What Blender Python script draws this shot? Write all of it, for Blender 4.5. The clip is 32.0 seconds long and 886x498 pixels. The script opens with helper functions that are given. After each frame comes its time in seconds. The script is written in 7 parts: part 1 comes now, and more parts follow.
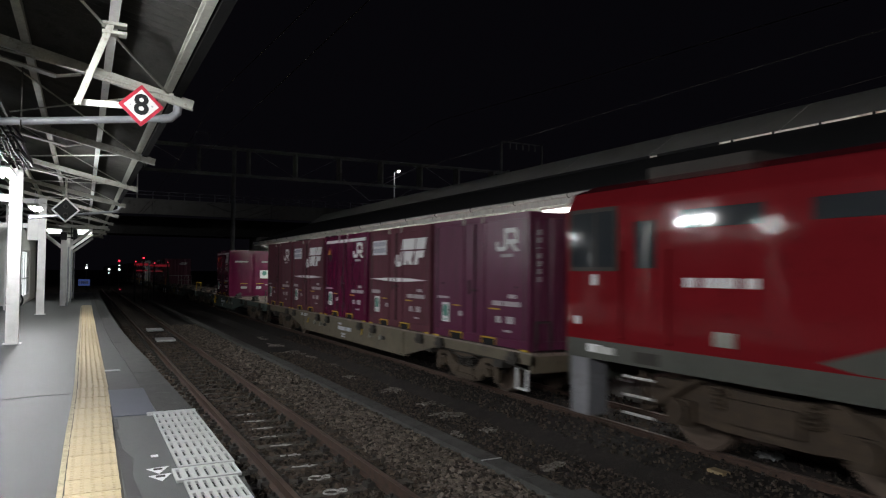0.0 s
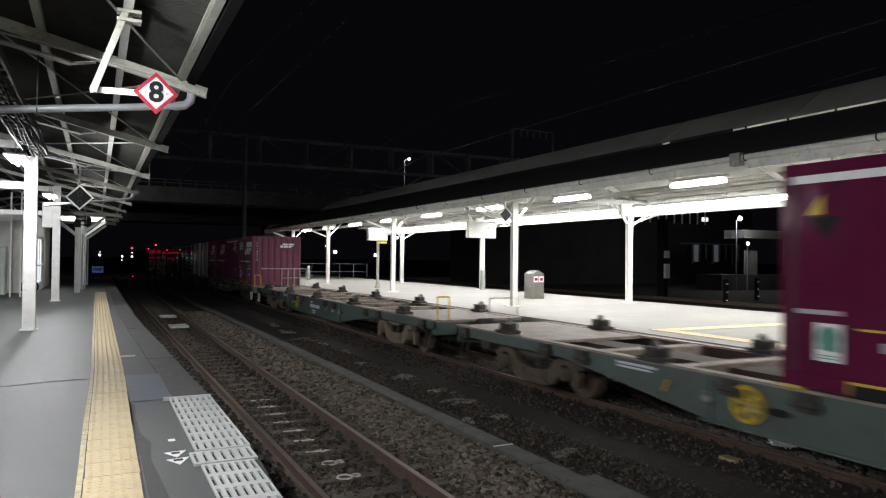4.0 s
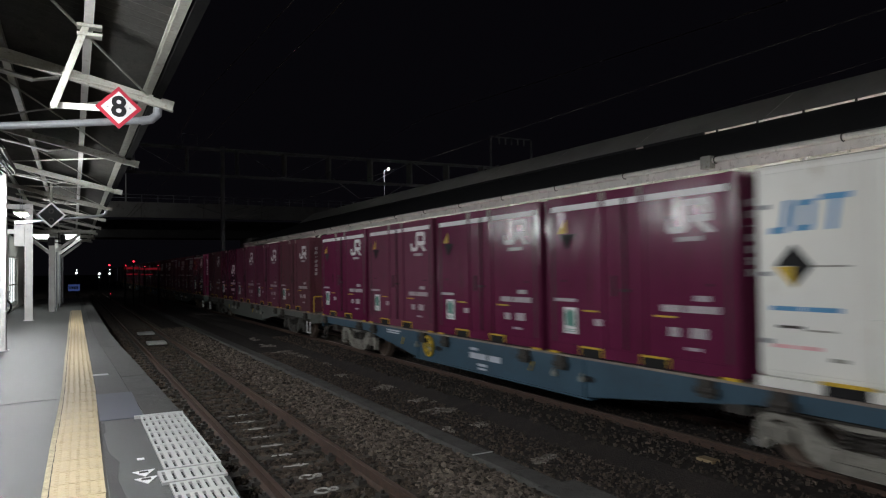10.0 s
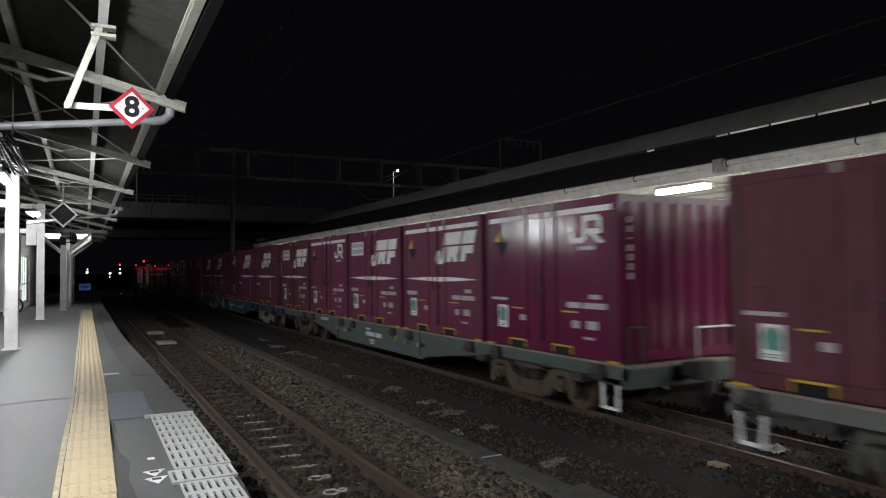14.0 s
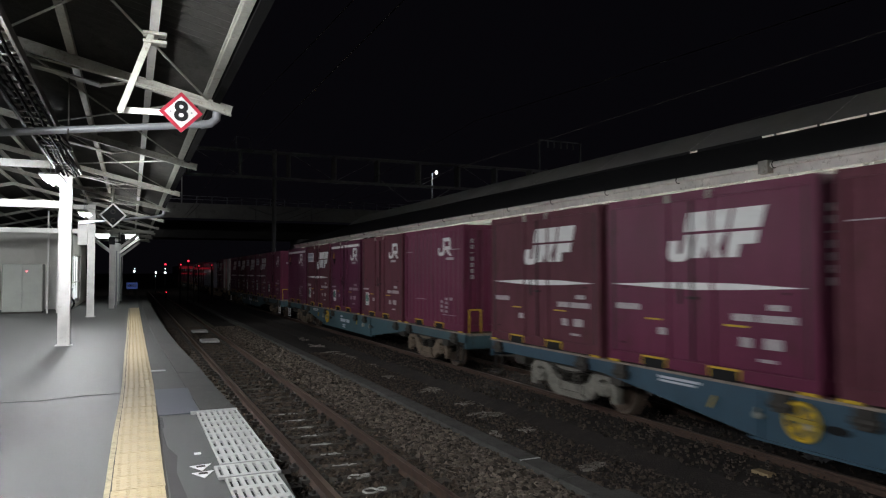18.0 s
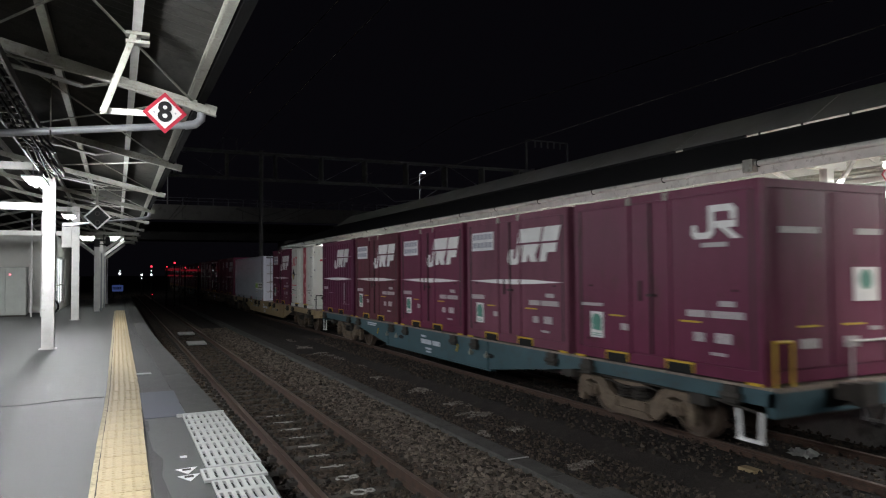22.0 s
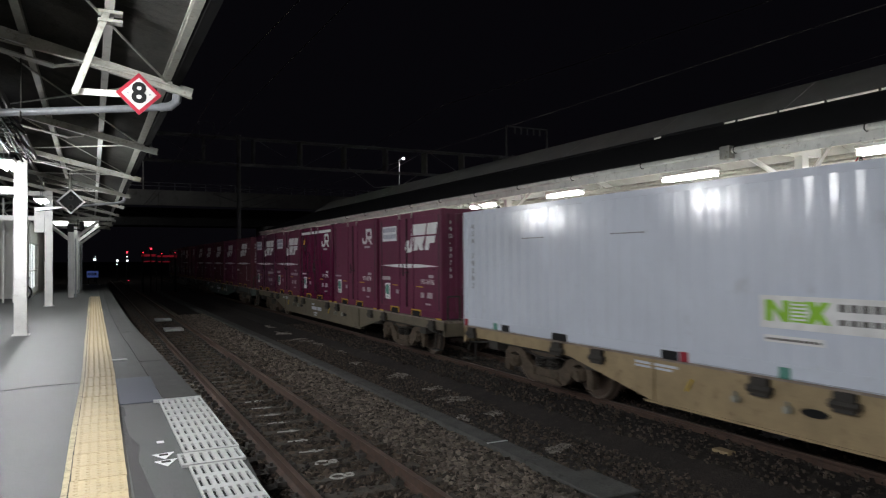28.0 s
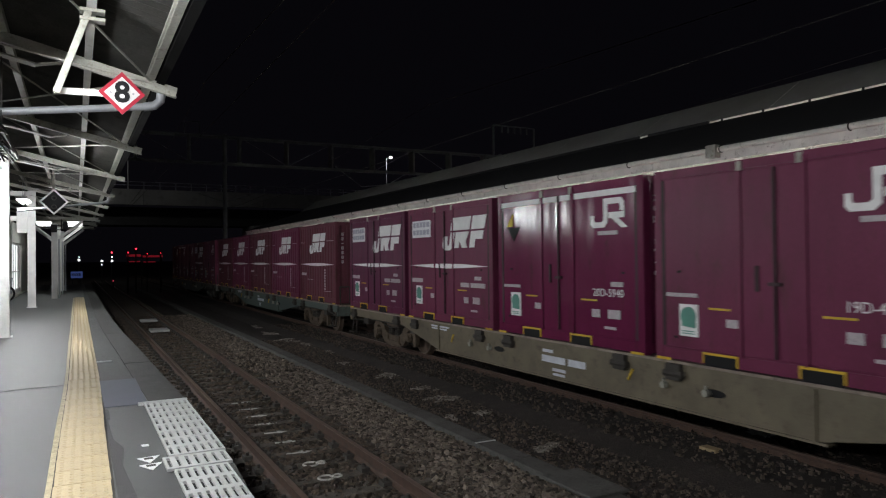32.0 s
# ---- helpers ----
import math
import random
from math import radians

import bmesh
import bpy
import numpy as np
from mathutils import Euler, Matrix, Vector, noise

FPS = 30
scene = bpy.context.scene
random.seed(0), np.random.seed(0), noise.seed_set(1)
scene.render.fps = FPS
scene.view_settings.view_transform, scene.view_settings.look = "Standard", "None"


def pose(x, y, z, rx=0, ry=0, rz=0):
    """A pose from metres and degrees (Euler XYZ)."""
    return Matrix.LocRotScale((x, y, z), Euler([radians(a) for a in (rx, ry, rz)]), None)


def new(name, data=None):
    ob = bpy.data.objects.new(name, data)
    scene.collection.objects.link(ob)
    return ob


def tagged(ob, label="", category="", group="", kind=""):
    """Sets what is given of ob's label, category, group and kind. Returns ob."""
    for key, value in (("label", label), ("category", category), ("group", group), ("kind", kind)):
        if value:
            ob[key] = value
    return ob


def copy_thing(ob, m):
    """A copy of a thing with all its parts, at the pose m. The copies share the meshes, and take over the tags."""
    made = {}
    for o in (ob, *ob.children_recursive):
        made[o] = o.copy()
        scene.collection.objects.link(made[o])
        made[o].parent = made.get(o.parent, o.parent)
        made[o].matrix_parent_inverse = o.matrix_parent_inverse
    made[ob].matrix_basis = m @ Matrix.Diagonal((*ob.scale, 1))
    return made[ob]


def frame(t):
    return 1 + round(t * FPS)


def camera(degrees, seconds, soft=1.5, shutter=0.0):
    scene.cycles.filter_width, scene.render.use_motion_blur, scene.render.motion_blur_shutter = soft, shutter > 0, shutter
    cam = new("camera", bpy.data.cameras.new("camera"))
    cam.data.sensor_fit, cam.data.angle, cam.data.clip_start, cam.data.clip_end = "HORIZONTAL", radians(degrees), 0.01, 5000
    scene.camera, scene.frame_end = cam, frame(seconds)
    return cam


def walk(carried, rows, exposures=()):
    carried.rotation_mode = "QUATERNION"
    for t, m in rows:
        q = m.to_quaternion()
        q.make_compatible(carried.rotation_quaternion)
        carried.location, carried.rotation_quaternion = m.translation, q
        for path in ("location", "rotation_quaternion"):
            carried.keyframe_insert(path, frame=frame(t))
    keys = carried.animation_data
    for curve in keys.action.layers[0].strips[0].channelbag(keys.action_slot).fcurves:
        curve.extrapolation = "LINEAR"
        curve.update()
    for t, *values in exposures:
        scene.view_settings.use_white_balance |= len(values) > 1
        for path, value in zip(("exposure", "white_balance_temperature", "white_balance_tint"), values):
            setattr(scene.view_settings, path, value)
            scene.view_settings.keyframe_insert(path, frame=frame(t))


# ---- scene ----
cam = camera(65.42, 32.0, soft=1.15, shutter=0.55)
PATH = [  # seconds, place, tilt, lean, turn
    (0, -0.038, 0.015, 1.431, 91.94, -0.51, -27.54),
    (0.5, -0.046, 0.038, 1.424, 91.60, -0.82, -27.02),
    (1, -0.054, 0.040, 1.428, 91.58, -1.02, -26.72),
    (1.5, -0.048, 0.037, 1.430, 92.03, -0.88, -27.48),
    (2, -0.042, 0.037, 1.428, 91.72, -0.51, -28.38),
    (2.5, -0.041, 0.026, 1.419, 91.39, -0.38, -27.96),
    (3, -0.041, 0.038, 1.425, 90.00, -0.79, -27.79),
    (3.5, -0.083, 0.027, 1.427, 90.51, -0.71, -26.73),
    (5.5, 0.022, 0.012, 1.423, 91.25, -0.05, -27.07),
    (6, 0.016, 0.022, 1.425, 91.25, 0.23, -27.37),
    (6.5, 0.008, 0.012, 1.424, 91.53, 0.39, -27.48),
    (7, 0.012, -0.001, 1.423, 91.54, 0.08, -27.51),
    (7.5, 0.021, -0.003, 1.423, 91.31, 0.51, -27.38),
    (8, 0.022, -0.011, 1.424, 91.21, 0.57, -27.49),
    (8.5, 0.023, -0.019, 1.424, 91.54, 0.50, -28.14),
    (9, 0.022, -0.019, 1.429, 91.66, 0.58, -28.42),
    (9.5, 0.030, -0.019, 1.425, 91.78, 0.67, -28.47),
    (10, 0.029, -0.021, 1.423, 91.64, 0.87, -28.15),
    (10.5, 0.022, -0.019, 1.415, 91.00, 0.52, -27.29),
    (11, 0.008, -0.015, 1.424, 91.51, -0.02, -25.94),
    (11.5, 0.003, -0.015, 1.425, 91.73, 0.28, -25.55),
    (12, 0.011, -0.009, 1.426, 91.57, 0.74, -25.49),
    (12.5, 0.018, 0.001, 1.423, 91.43, 0.68, -25.83),
    (13, 0.016, 0.015, 1.428, 91.39, 0.49, -26.53),
    (13.5, 0.013, 0.011, 1.429, 91.69, 0.47, -27.20),
    (14, 0.018, 0.004, 1.423, 91.80, 0.49, -27.45),
    (14.5, 0.015, -0.004, 1.424, 91.59, 0.32, -27.17),
    (16.5, 0.008, -0.013, 1.422, 91.46, 0.61, -26.25),
    (17, 0.001, -0.024, 1.417, 91.06, 0.33, -25.80),
    (17.5, -0.009, -0.021, 1.424, 91.96, 0.19, -24.82),
    (18, -0.012, -0.016, 1.426, 91.94, 0.07, -24.30),
    (18.5, -0.008, -0.009, 1.427, 92.00, 0.37, -24.33),
    (19, -0.010, -0.008, 1.426, 91.94, 0.61, -24.41),
    (19.5, -0.006, -0.011, 1.422, 91.67, 0.54, -24.70),
    (20, 0.002, -0.006, 1.423, 91.44, 0.60, -24.95),
    (20.5, -0.001, -0.005, 1.421, 91.71, 0.66, -25.12),
    (21, 0.004, -0.013, 1.425, 91.79, 0.61, -25.15),
    (21.5, -0.001, -0.010, 1.423, 91.97, 0.76, -25.11),
    (22, 0.001, -0.015, 1.424, 91.96, 0.46, -25.28),
    (22.5, -0.002, -0.026, 1.423, 92.06, 0.32, -25.49),
    (23, 0.000, -0.024, 1.420, 92.07, 0.67, -25.97),
    (23.5, 0.005, -0.014, 1.417, 91.67, 0.63, -27.27),
    (24, 0.012, -0.007, 1.417, 91.49, 0.70, -27.84),
    (24.5, 0.010, -0.009, 1.415, 91.58, 0.52, -27.88),
    (25, 0.008, -0.006, 1.416, 91.52, 0.13, -28.29),
    (25.5, 0.004, -0.009, 1.415, 91.46, -0.06, -28.67),
    (27.5, 0.007, -0.005, 1.410, 91.10, 0.57, -28.16),
    (28, 0.009, -0.005, 1.407, 90.81, 0.41, -26.97),
    (28.5, -0.002, -0.009, 1.416, 91.13, 0.15, -25.97),
    (29, -0.003, 0.008, 1.413, 90.74, -0.25, -25.84),
    (29.5, 0.003, 0.004, 1.414, 90.82, -0.14, -25.98),
    (30, 0.008, 0.003, 1.418, 90.54, 0.05, -27.00),
    (30.5, 0.018, 0.014, 1.412, 90.44, 0.24, -27.66),
    (31, 0.019, 0.018, 1.414, 90.63, 0.39, -27.80),
    (31.5, 0.017, 0.015, 1.415, 90.86, 0.47, -27.96),
    (32, 0.019, 0.014, 1.417, 90.71, 0.63, -28.00),
]
walk(cam, [(t, pose(x, y, z, a, b, c)) for t, x, y, z, a, b, c in PATH])

# how far along its track the front coupling of the first wagon stands, second by second
TRAIN = [9.59, 0.29, -8.92, -18.03, -27.07, -36.06, -45.02, -53.98, -62.96, -71.94, -80.94, -89.93, -98.91, -107.87, -116.79, -125.65, -134.39, -142.97, -151.30, -159.31, -166.95, -174.22, -181.11, -187.63, -193.76, -199.51, -204.88, -209.88, -214.49, -218.70, -222.50, -225.89, -228.88]
SLACK = [0.00, -0.06, 0.25, 0.57, 0.42, 0.70, 1.64, 1.48, 1.82, 2.78, 3.22, 3.25, 3.51, 3.6, 3.7]

# ---- light ----
world = bpy.data.worlds.new("night")
scene.world = world
world.use_nodes = True
world.node_tree.nodes["Background"].inputs[0].default_value = (0.55, 0.5, 0.75, 1)
world.node_tree.nodes["Background"].inputs[1].default_value = 0.0035
scene.view_settings.exposure = 0.0


def lamp(name, x, y, z, sx, sy, watts, colour=(1.0, 0.99, 0.97), aim=(0, 0, 0)):
    """A long tube lamp's light, shining from its lower side."""
    d = bpy.data.lights.new(name, "AREA")
    d.shape, d.size, d.size_y, d.energy, d.color = "RECTANGLE", sx, sy, watts, colour
    ob = new(name, d)
    ob.matrix_world = pose(x, y, z, *aim)
    return ob


# the near platform's tube lamps shine all round; the far platform's long rows shine down
TINT = (0.96, 0.975, 1.0)


NEAR_LAMPS = [(-1.36, -2.6, 500), (-1.34, 4.9, 560), (-1.26, 13.5, 470), (-1.19, 21.2, 470)]
for x, y, watts in NEAR_LAMPS:
    for dy in (-0.4, 0.0, 0.4):
        d = bpy.data.lights.new("tube_light", "POINT")
        d.energy, d.shadow_soft_size, d.color = watts / 3, 0.07, TINT
        new("tube_light", d).location = (x, y + dy, 2.93)
# unseen inner-side lights, added to brighten the hut end of the platform
for x, y, watts in ((-5.4, 14.4, 90), (-5.4, 24.4, 200)):
    lamp("tube_light", x, y, 2.97, 0.2, 1.2, watts, TINT)
for x in (12.0, 16.6):
    for y in (0.0, 20.0, 38.0):
        lamp("row_light", x, y, 3.06, 0.25, 18.0, 620 if y < 30 else 400)
# the third has no known source: added to brighten the parked railcar
for x, y, z, w in ((53.5, 44.8, 5.4, 500), (45.9, 104.0, 17.7, 900), (27.2, 19.3, 6.9, 600)):
    d = bpy.data.lights.new("yard_light", "POINT")
    d.energy, d.shadow_soft_size = w, 0.3
    new("yard_light", d).location = (x, y - 0.6, z - 0.3)

# fill light added to brighten the bridge face, its real source unknown
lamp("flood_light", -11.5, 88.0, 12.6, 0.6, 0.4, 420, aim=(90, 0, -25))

# ---- materials ----
def mat(name, col, rough=0.6, metal=0.0, var=0.2, scale=2.0, bump=0.15, fine=60.0, dirt=None, amount=0.5, spec=0.5, stretch=(1, 1, 1), wave=0.0, even=0.12):
    """A surface with broad stains, fine grain and relief, in metres; wave: how far sheet metal buckles."""
    m = bpy.data.materials.new(name)
    m.use_nodes = True
    nt = m.node_tree
    b = nt.nodes["Principled BSDF"]
    n, l = nt.nodes.new, nt.links.new
    tc, mp = n("ShaderNodeTexCoord"), n("ShaderNodeMapping")
    mp.inputs["Scale"].default_value = stretch
    l(tc.outputs["Object"], mp.inputs["Vector"])
    big, small = n("ShaderNodeTexNoise"), n("ShaderNodeTexNoise")
    big.inputs["Scale"].default_value, big.inputs["Detail"].default_value, big.inputs["Roughness"].default_value = scale, 6, 0.65
    small.inputs["Scale"].default_value, small.inputs["Detail"].default_value = fine, 3
    for node in (big, small):
        l(mp.outputs[0], node.inputs["Vector"])
    lo, hi = [c * (1 - var) for c in col], [min(1, c * (1 + var)) for c in col]
    ramp = n("ShaderNodeValToRGB")
    ramp.color_ramp.elements[0].position, ramp.color_ramp.elements[1].position = 0.3, 0.7
    ramp.color_ramp.elements[0].color, ramp.color_ramp.elements[1].color = (*lo, 1), (*hi, 1)
    l(big.outputs[0], ramp.inputs[0])
    grain = n("ShaderNodeMix")
    grain.data_type, grain.blend_type = "RGBA", "OVERLAY"
    grain.inputs[0].default_value = min(1, var * 1.2)
    l(ramp.outputs[0], grain.inputs[6])
    l(small.outputs[0], grain.inputs[7])
    out = grain.outputs[2]
    if dirt:
        spot = n("ShaderNodeTexNoise")
        spot.inputs["Scale"].default_value, spot.inputs["Detail"].default_value, spot.inputs["Roughness"].default_value = scale * 3.1, 8, 0.75
        l(mp.outputs[0], spot.inputs["Vector"])
        cut = n("ShaderNodeMapRange")
        cut.inputs["From Min"].default_value, cut.inputs["From Max"].default_value = 0.62 - 0.2 * amount, 0.8 - 0.2 * amount
        l(spot.outputs[0], cut.inputs[0])
        mix = n("ShaderNodeMix")
        mix.data_type = "RGBA"
        l(cut.outputs[0], mix.inputs[0])
        l(out, mix.inputs[6])
        mix.inputs[7].default_value = (*dirt, 1)
        out = mix.outputs[2]
    l(out, b.inputs["Base Color"])
    rr = n("ShaderNodeMapRange")
    rr.inputs["To Min"].default_value, rr.inputs["To Max"].default_value = max(0.02, rough - even), min(1, rough + even)
    l(big.outputs[0], rr.inputs[0])
    l(rr.outputs[0], b.inputs["Roughness"])
    b.inputs["Metallic"].default_value, b.inputs["Specular IOR Level"].default_value = metal, spec
    if bump:
        bp = n("ShaderNodeBump")
        bp.inputs["Strength"].default_value, bp.inputs["Distance"].default_value = bump, 0.01
        l(small.outputs[0], bp.inputs["Height"])
        l(bp.outputs[0], b.inputs["Normal"])
    if wave:
        dent, bw = n("ShaderNodeTexNoise"), n("ShaderNodeBump")
        dent.inputs["Scale"].default_value, dent.inputs["Detail"].default_value = 2.6, 1.5
        l(mp.outputs[0], dent.inputs["Vector"])
        bw.inputs["Strength"].default_value, bw.inputs["Distance"].default_value = 1.0, wave
        l(dent.outputs[0], bw.inputs["Height"])
        if bump:
            l(bw.outputs[0], bp.inputs["Normal"])
        else:
            l(bw.outputs[0], b.inputs["Normal"])
    return m


def glow(name, col, strength, base=0.8):
    m = bpy.data.materials.new(name)
    m.use_nodes = True
    b = m.node_tree.nodes["Principled BSDF"]
    b.inputs["Base Color"].default_value = (base, base, base, 1)
    b.inputs["Emission Color"].default_value = (*col, 1)
    b.inputs["Emission Strength"].default_value = strength
    return m


def glass(name, tint=(0.03, 0.035, 0.04)):
    m = bpy.data.materials.new(name)
    m.use_nodes = True
    b = m.node_tree.nodes["Principled BSDF"]
    b.inputs["Base Color"].default_value = (*tint, 1)
    b.inputs["Roughness"].default_value = 0.06
    b.inputs["IOR"].default_value = 1.5
    return m


M = dict(
    maroon=mat("container_maroon", (0.152, 0.03, 0.07), 0.44, var=0.18, scale=1.5, bump=0.03, dirt=(0.08, 0.033, 0.038), amount=0.38, spec=0.2, stretch=(1, 1, 0.3), wave=0.011, even=0.08),
    gloss=mat("container_glossy_maroon", (0.142, 0.021, 0.063), 0.17, var=0.16, scale=1.3, bump=0.02, dirt=(0.075, 0.026, 0.034), amount=0.3, spec=0.22, stretch=(1, 1, 0.3), wave=0.02, even=0.07),
    purple=mat("container_purple", (0.124, 0.028, 0.068), 0.3, var=0.18, scale=1.3, bump=0.03, dirt=(0.07, 0.03, 0.046), amount=0.35, spec=0.2, stretch=(1, 1, 0.3), wave=0.013, even=0.07),
    rose=mat("container_faded_maroon", (0.19, 0.066, 0.104), 0.5, var=0.2, scale=1.6, bump=0.04, dirt=(0.12, 0.045, 0.062), amount=0.36, spec=0.16, stretch=(1, 1, 0.3), wave=0.011, even=0.08),
    brown=mat("container_brown", (0.128, 0.041, 0.058), 0.55, var=0.24, scale=1.8, bump=0.05, dirt=(0.075, 0.036, 0.033), amount=0.48, spec=0.14, stretch=(1, 1, 0.3), wave=0.011),
    bright=mat("container_crimson", (0.118, 0.012, 0.047), 0.12, var=0.14, scale=1.0, bump=0.012, dirt=(0.06, 0.014, 0.03), amount=0.25, spec=0.3, stretch=(1, 1, 0.3), wave=0.02, even=0.06),
    seam=mat("door_seal", (0.03, 0.012, 0.016), 0.6, var=0.2),
    reefer=mat("reefer_white", (0.93, 0.925, 0.87), 0.2, var=0.05, scale=0.9, bump=0.02, dirt=(0.5, 0.4, 0.27), amount=0.12, stretch=(1, 1, 0.4), wave=0.006, even=0.06),
    silver=mat("silver_steel", (0.72, 0.768, 0.864), 0.16, var=0.05, scale=0.8, bump=0.015, dirt=(0.552, 0.576, 0.624), amount=0.15, wave=0.005, even=0.06),
    white=mat("marking_white", (0.88, 0.88, 0.88), 0.5, var=0.1, scale=5, dirt=(0.6, 0.56, 0.54), amount=0.15),
    pale=mat("marking_pale", (0.62, 0.65, 0.72), 0.5, var=0.15, scale=9),
    notice=mat("notice_white", (0.78, 0.79, 0.82), 0.5, var=0.12, scale=7, dirt=(0.5, 0.48, 0.5), amount=0.25),
    dimletter=mat("faded_lettering", (0.4, 0.42, 0.5), 0.5, var=0.2, scale=20),
    yellow=mat("safety_yellow", (0.66, 0.44, 0.03), 0.5, var=0.2, scale=5, dirt=(0.2, 0.13, 0.04), amount=0.2),
    wheelyellow=mat("faded_yellow", (0.36, 0.27, 0.04), 0.6, var=0.25, scale=5, dirt=(0.14, 0.1, 0.04), amount=0.4),
    black=mat("black_paint", (0.008, 0.008, 0.009), 0.6, var=0.2, spec=0.25),
    green=mat("label_green", (0.1, 0.3, 0.24), 0.5),
    blue=mat("stripe_blue", (0.1, 0.32, 0.58), 0.4, var=0.08),
    cherry=mat("stripe_cherry", (0.6, 0.1, 0.14), 0.4, var=0.08),
    pink=mat("stripe_pink", (0.85, 0.5, 0.52), 0.4, var=0.08),
    lime=mat("label_lime", (0.3, 0.62, 0.03), 0.45),
    olive=mat("deck_olive", (0.145, 0.123, 0.083), 0.62, var=0.25, scale=2.2, dirt=(0.07, 0.05, 0.035), amount=0.4),
    tan=mat("deck_tan", (0.36, 0.27, 0.15), 0.6, var=0.2, scale=2, dirt=(0.15, 0.09, 0.05), amount=0.35),
    teal=mat("deck_teal", (0.05, 0.083, 0.074), 0.6, var=0.25, scale=1.6, dirt=(0.058, 0.052, 0.04), amount=0.6),
    marine=mat("deck_marine", (0.046, 0.1, 0.12), 0.55, var=0.2, scale=1.8, dirt=(0.05, 0.062, 0.064), amount=0.4),
    azure=mat("deck_blue", (0.032, 0.078, 0.118), 0.55, var=0.2, scale=2, dirt=(0.04, 0.05, 0.06), amount=0.3),
    ash=mat("deck_grey", (0.13, 0.142, 0.128), 0.6, var=0.2, scale=2, dirt=(0.08, 0.07, 0.055), amount=0.35),
    moss=mat("deck_greengrey", (0.07, 0.095, 0.085), 0.6, var=0.2, scale=2, dirt=(0.05, 0.045, 0.035), amount=0.35),
    decktop=mat("deck_worn_top", (0.27, 0.22, 0.185), 0.65, var=0.35, scale=3, dirt=(0.08, 0.05, 0.035), amount=0.55),
    truck=mat("bogie_dust", (0.165, 0.125, 0.09), 0.8, var=0.4, scale=5, dirt=(0.075, 0.052, 0.036), amount=0.6),
    greytruck=mat("grey_bogie_dust", (0.085, 0.082, 0.075), 0.8, var=0.4, scale=5, dirt=(0.035, 0.028, 0.022), amount=0.55),
    paletruck=mat("pale_bogie_dust", (0.24, 0.23, 0.2), 0.8, var=0.4, scale=5, dirt=(0.08, 0.065, 0.05), amount=0.55),
    wheel=mat("wheel_steel", (0.13, 0.093, 0.07), 0.65, metal=0.15, var=0.3, scale=6),
    rim=mat("wheel_tread", (0.26, 0.215, 0.18), 0.4, metal=0.6, var=0.2),
    gear=mat("underframe_dark", (0.04, 0.035, 0.03), 0.75, var=0.3, scale=5),
    locored=mat("loco_red", (0.2, 0.013, 0.018), 0.07, var=0.08, scale=0.8, bump=0.006, dirt=(0.1, 0.008, 0.01), amount=0.2, spec=0.34, wave=0.005, even=0.04),
    locogrey=mat("loco_grey", (0.07, 0.074, 0.06), 0.5, var=0.15, dirt=(0.05, 0.042, 0.034), amount=0.35),
    plough=mat("plough_grey", (0.24, 0.24, 0.26), 0.6, var=0.2, dirt=(0.12, 0.1, 0.09), amount=0.4),
    window=glass("window_dark"),
    steel=mat("painted_steel", (0.608, 0.608, 0.585), 0.5, var=0.12, scale=4, bump=0.06, dirt=(0.25, 0.218, 0.172), amount=0.2),
    steelold=mat("old_painted_steel", (0.35, 0.35, 0.305), 0.6, var=0.22, scale=5, bump=0.1, dirt=(0.14, 0.11, 0.075), amount=0.38),
    galv=mat("galvanised_pipe", (0.3, 0.31, 0.33), 0.45, metal=0.3, var=0.15, scale=6),
    sheet=mat("roof_sheet_underside", (0.0663, 0.0647, 0.0577), 0.8, var=0.35, scale=1.4, bump=0.3, dirt=(0.0273, 0.0257, 0.0234), amount=0.5),
    roofdark=mat("roof_sheet_top", (0.018, 0.018, 0.02), 0.85, var=0.3, scale=1.0),
    asphalt=mat("platform_asphalt", (0.062, 0.063, 0.062), 0.5, var=0.34, scale=0.55, bump=0.7, fine=150, dirt=(0.052, 0.053, 0.052), amount=0.55),
    coping=mat("platform_coping", (0.046, 0.046, 0.043), 0.8, var=0.4, scale=2.8, bump=0.7, fine=90, dirt=(0.15, 0.148, 0.14), amount=0.3),
    concrete=mat("old_concrete", (0.2, 0.195, 0.18), 0.85, var=0.25, scale=1.2, bump=0.5, dirt=(0.09, 0.08, 0.07), amount=0.45),
    bridgec=mat("bridge_concrete", (0.3, 0.3, 0.29), 0.9, var=0.25, scale=0.3, bump=0.3, dirt=(0.15, 0.15, 0.14), amount=0.4),
    slab=mat("platform_concrete", (0.3, 0.295, 0.275), 0.75, var=0.14, scale=0.5, bump=0.3, dirt=(0.21, 0.205, 0.19), amount=0.3),
    tactile=mat("tactile_yellow", (0.55, 0.445, 0.265), 0.6, var=0.14, scale=1.6, bump=0.3, dirt=(0.34, 0.265, 0.165), amount=0.42),
    patch=mat("patch_bluegrey", (0.086, 0.092, 0.124), 0.7, var=0.14, scale=3, bump=0.4, fine=120),
    plate=mat("white_resin_plate", (0.49, 0.495, 0.49), 0.55, var=0.1, scale=6, dirt=(0.231, 0.224, 0.204), amount=0.3),
    soil=mat("dark_soil", (0.021, 0.016, 0.0135), 0.95, var=0.55, scale=2.4, bump=1.0, fine=34, dirt=(0.062, 0.052, 0.043), amount=0.42),
    bed=mat("ballast_dust", (0.03, 0.024, 0.0186), 0.95, var=0.45, scale=9, bump=1.0, fine=26, dirt=(0.018, 0.0144, 0.0108), amount=0.6),
    rail=mat("rail_rust", (0.062, 0.034, 0.023), 0.75, var=0.4, scale=7, bump=0.2),
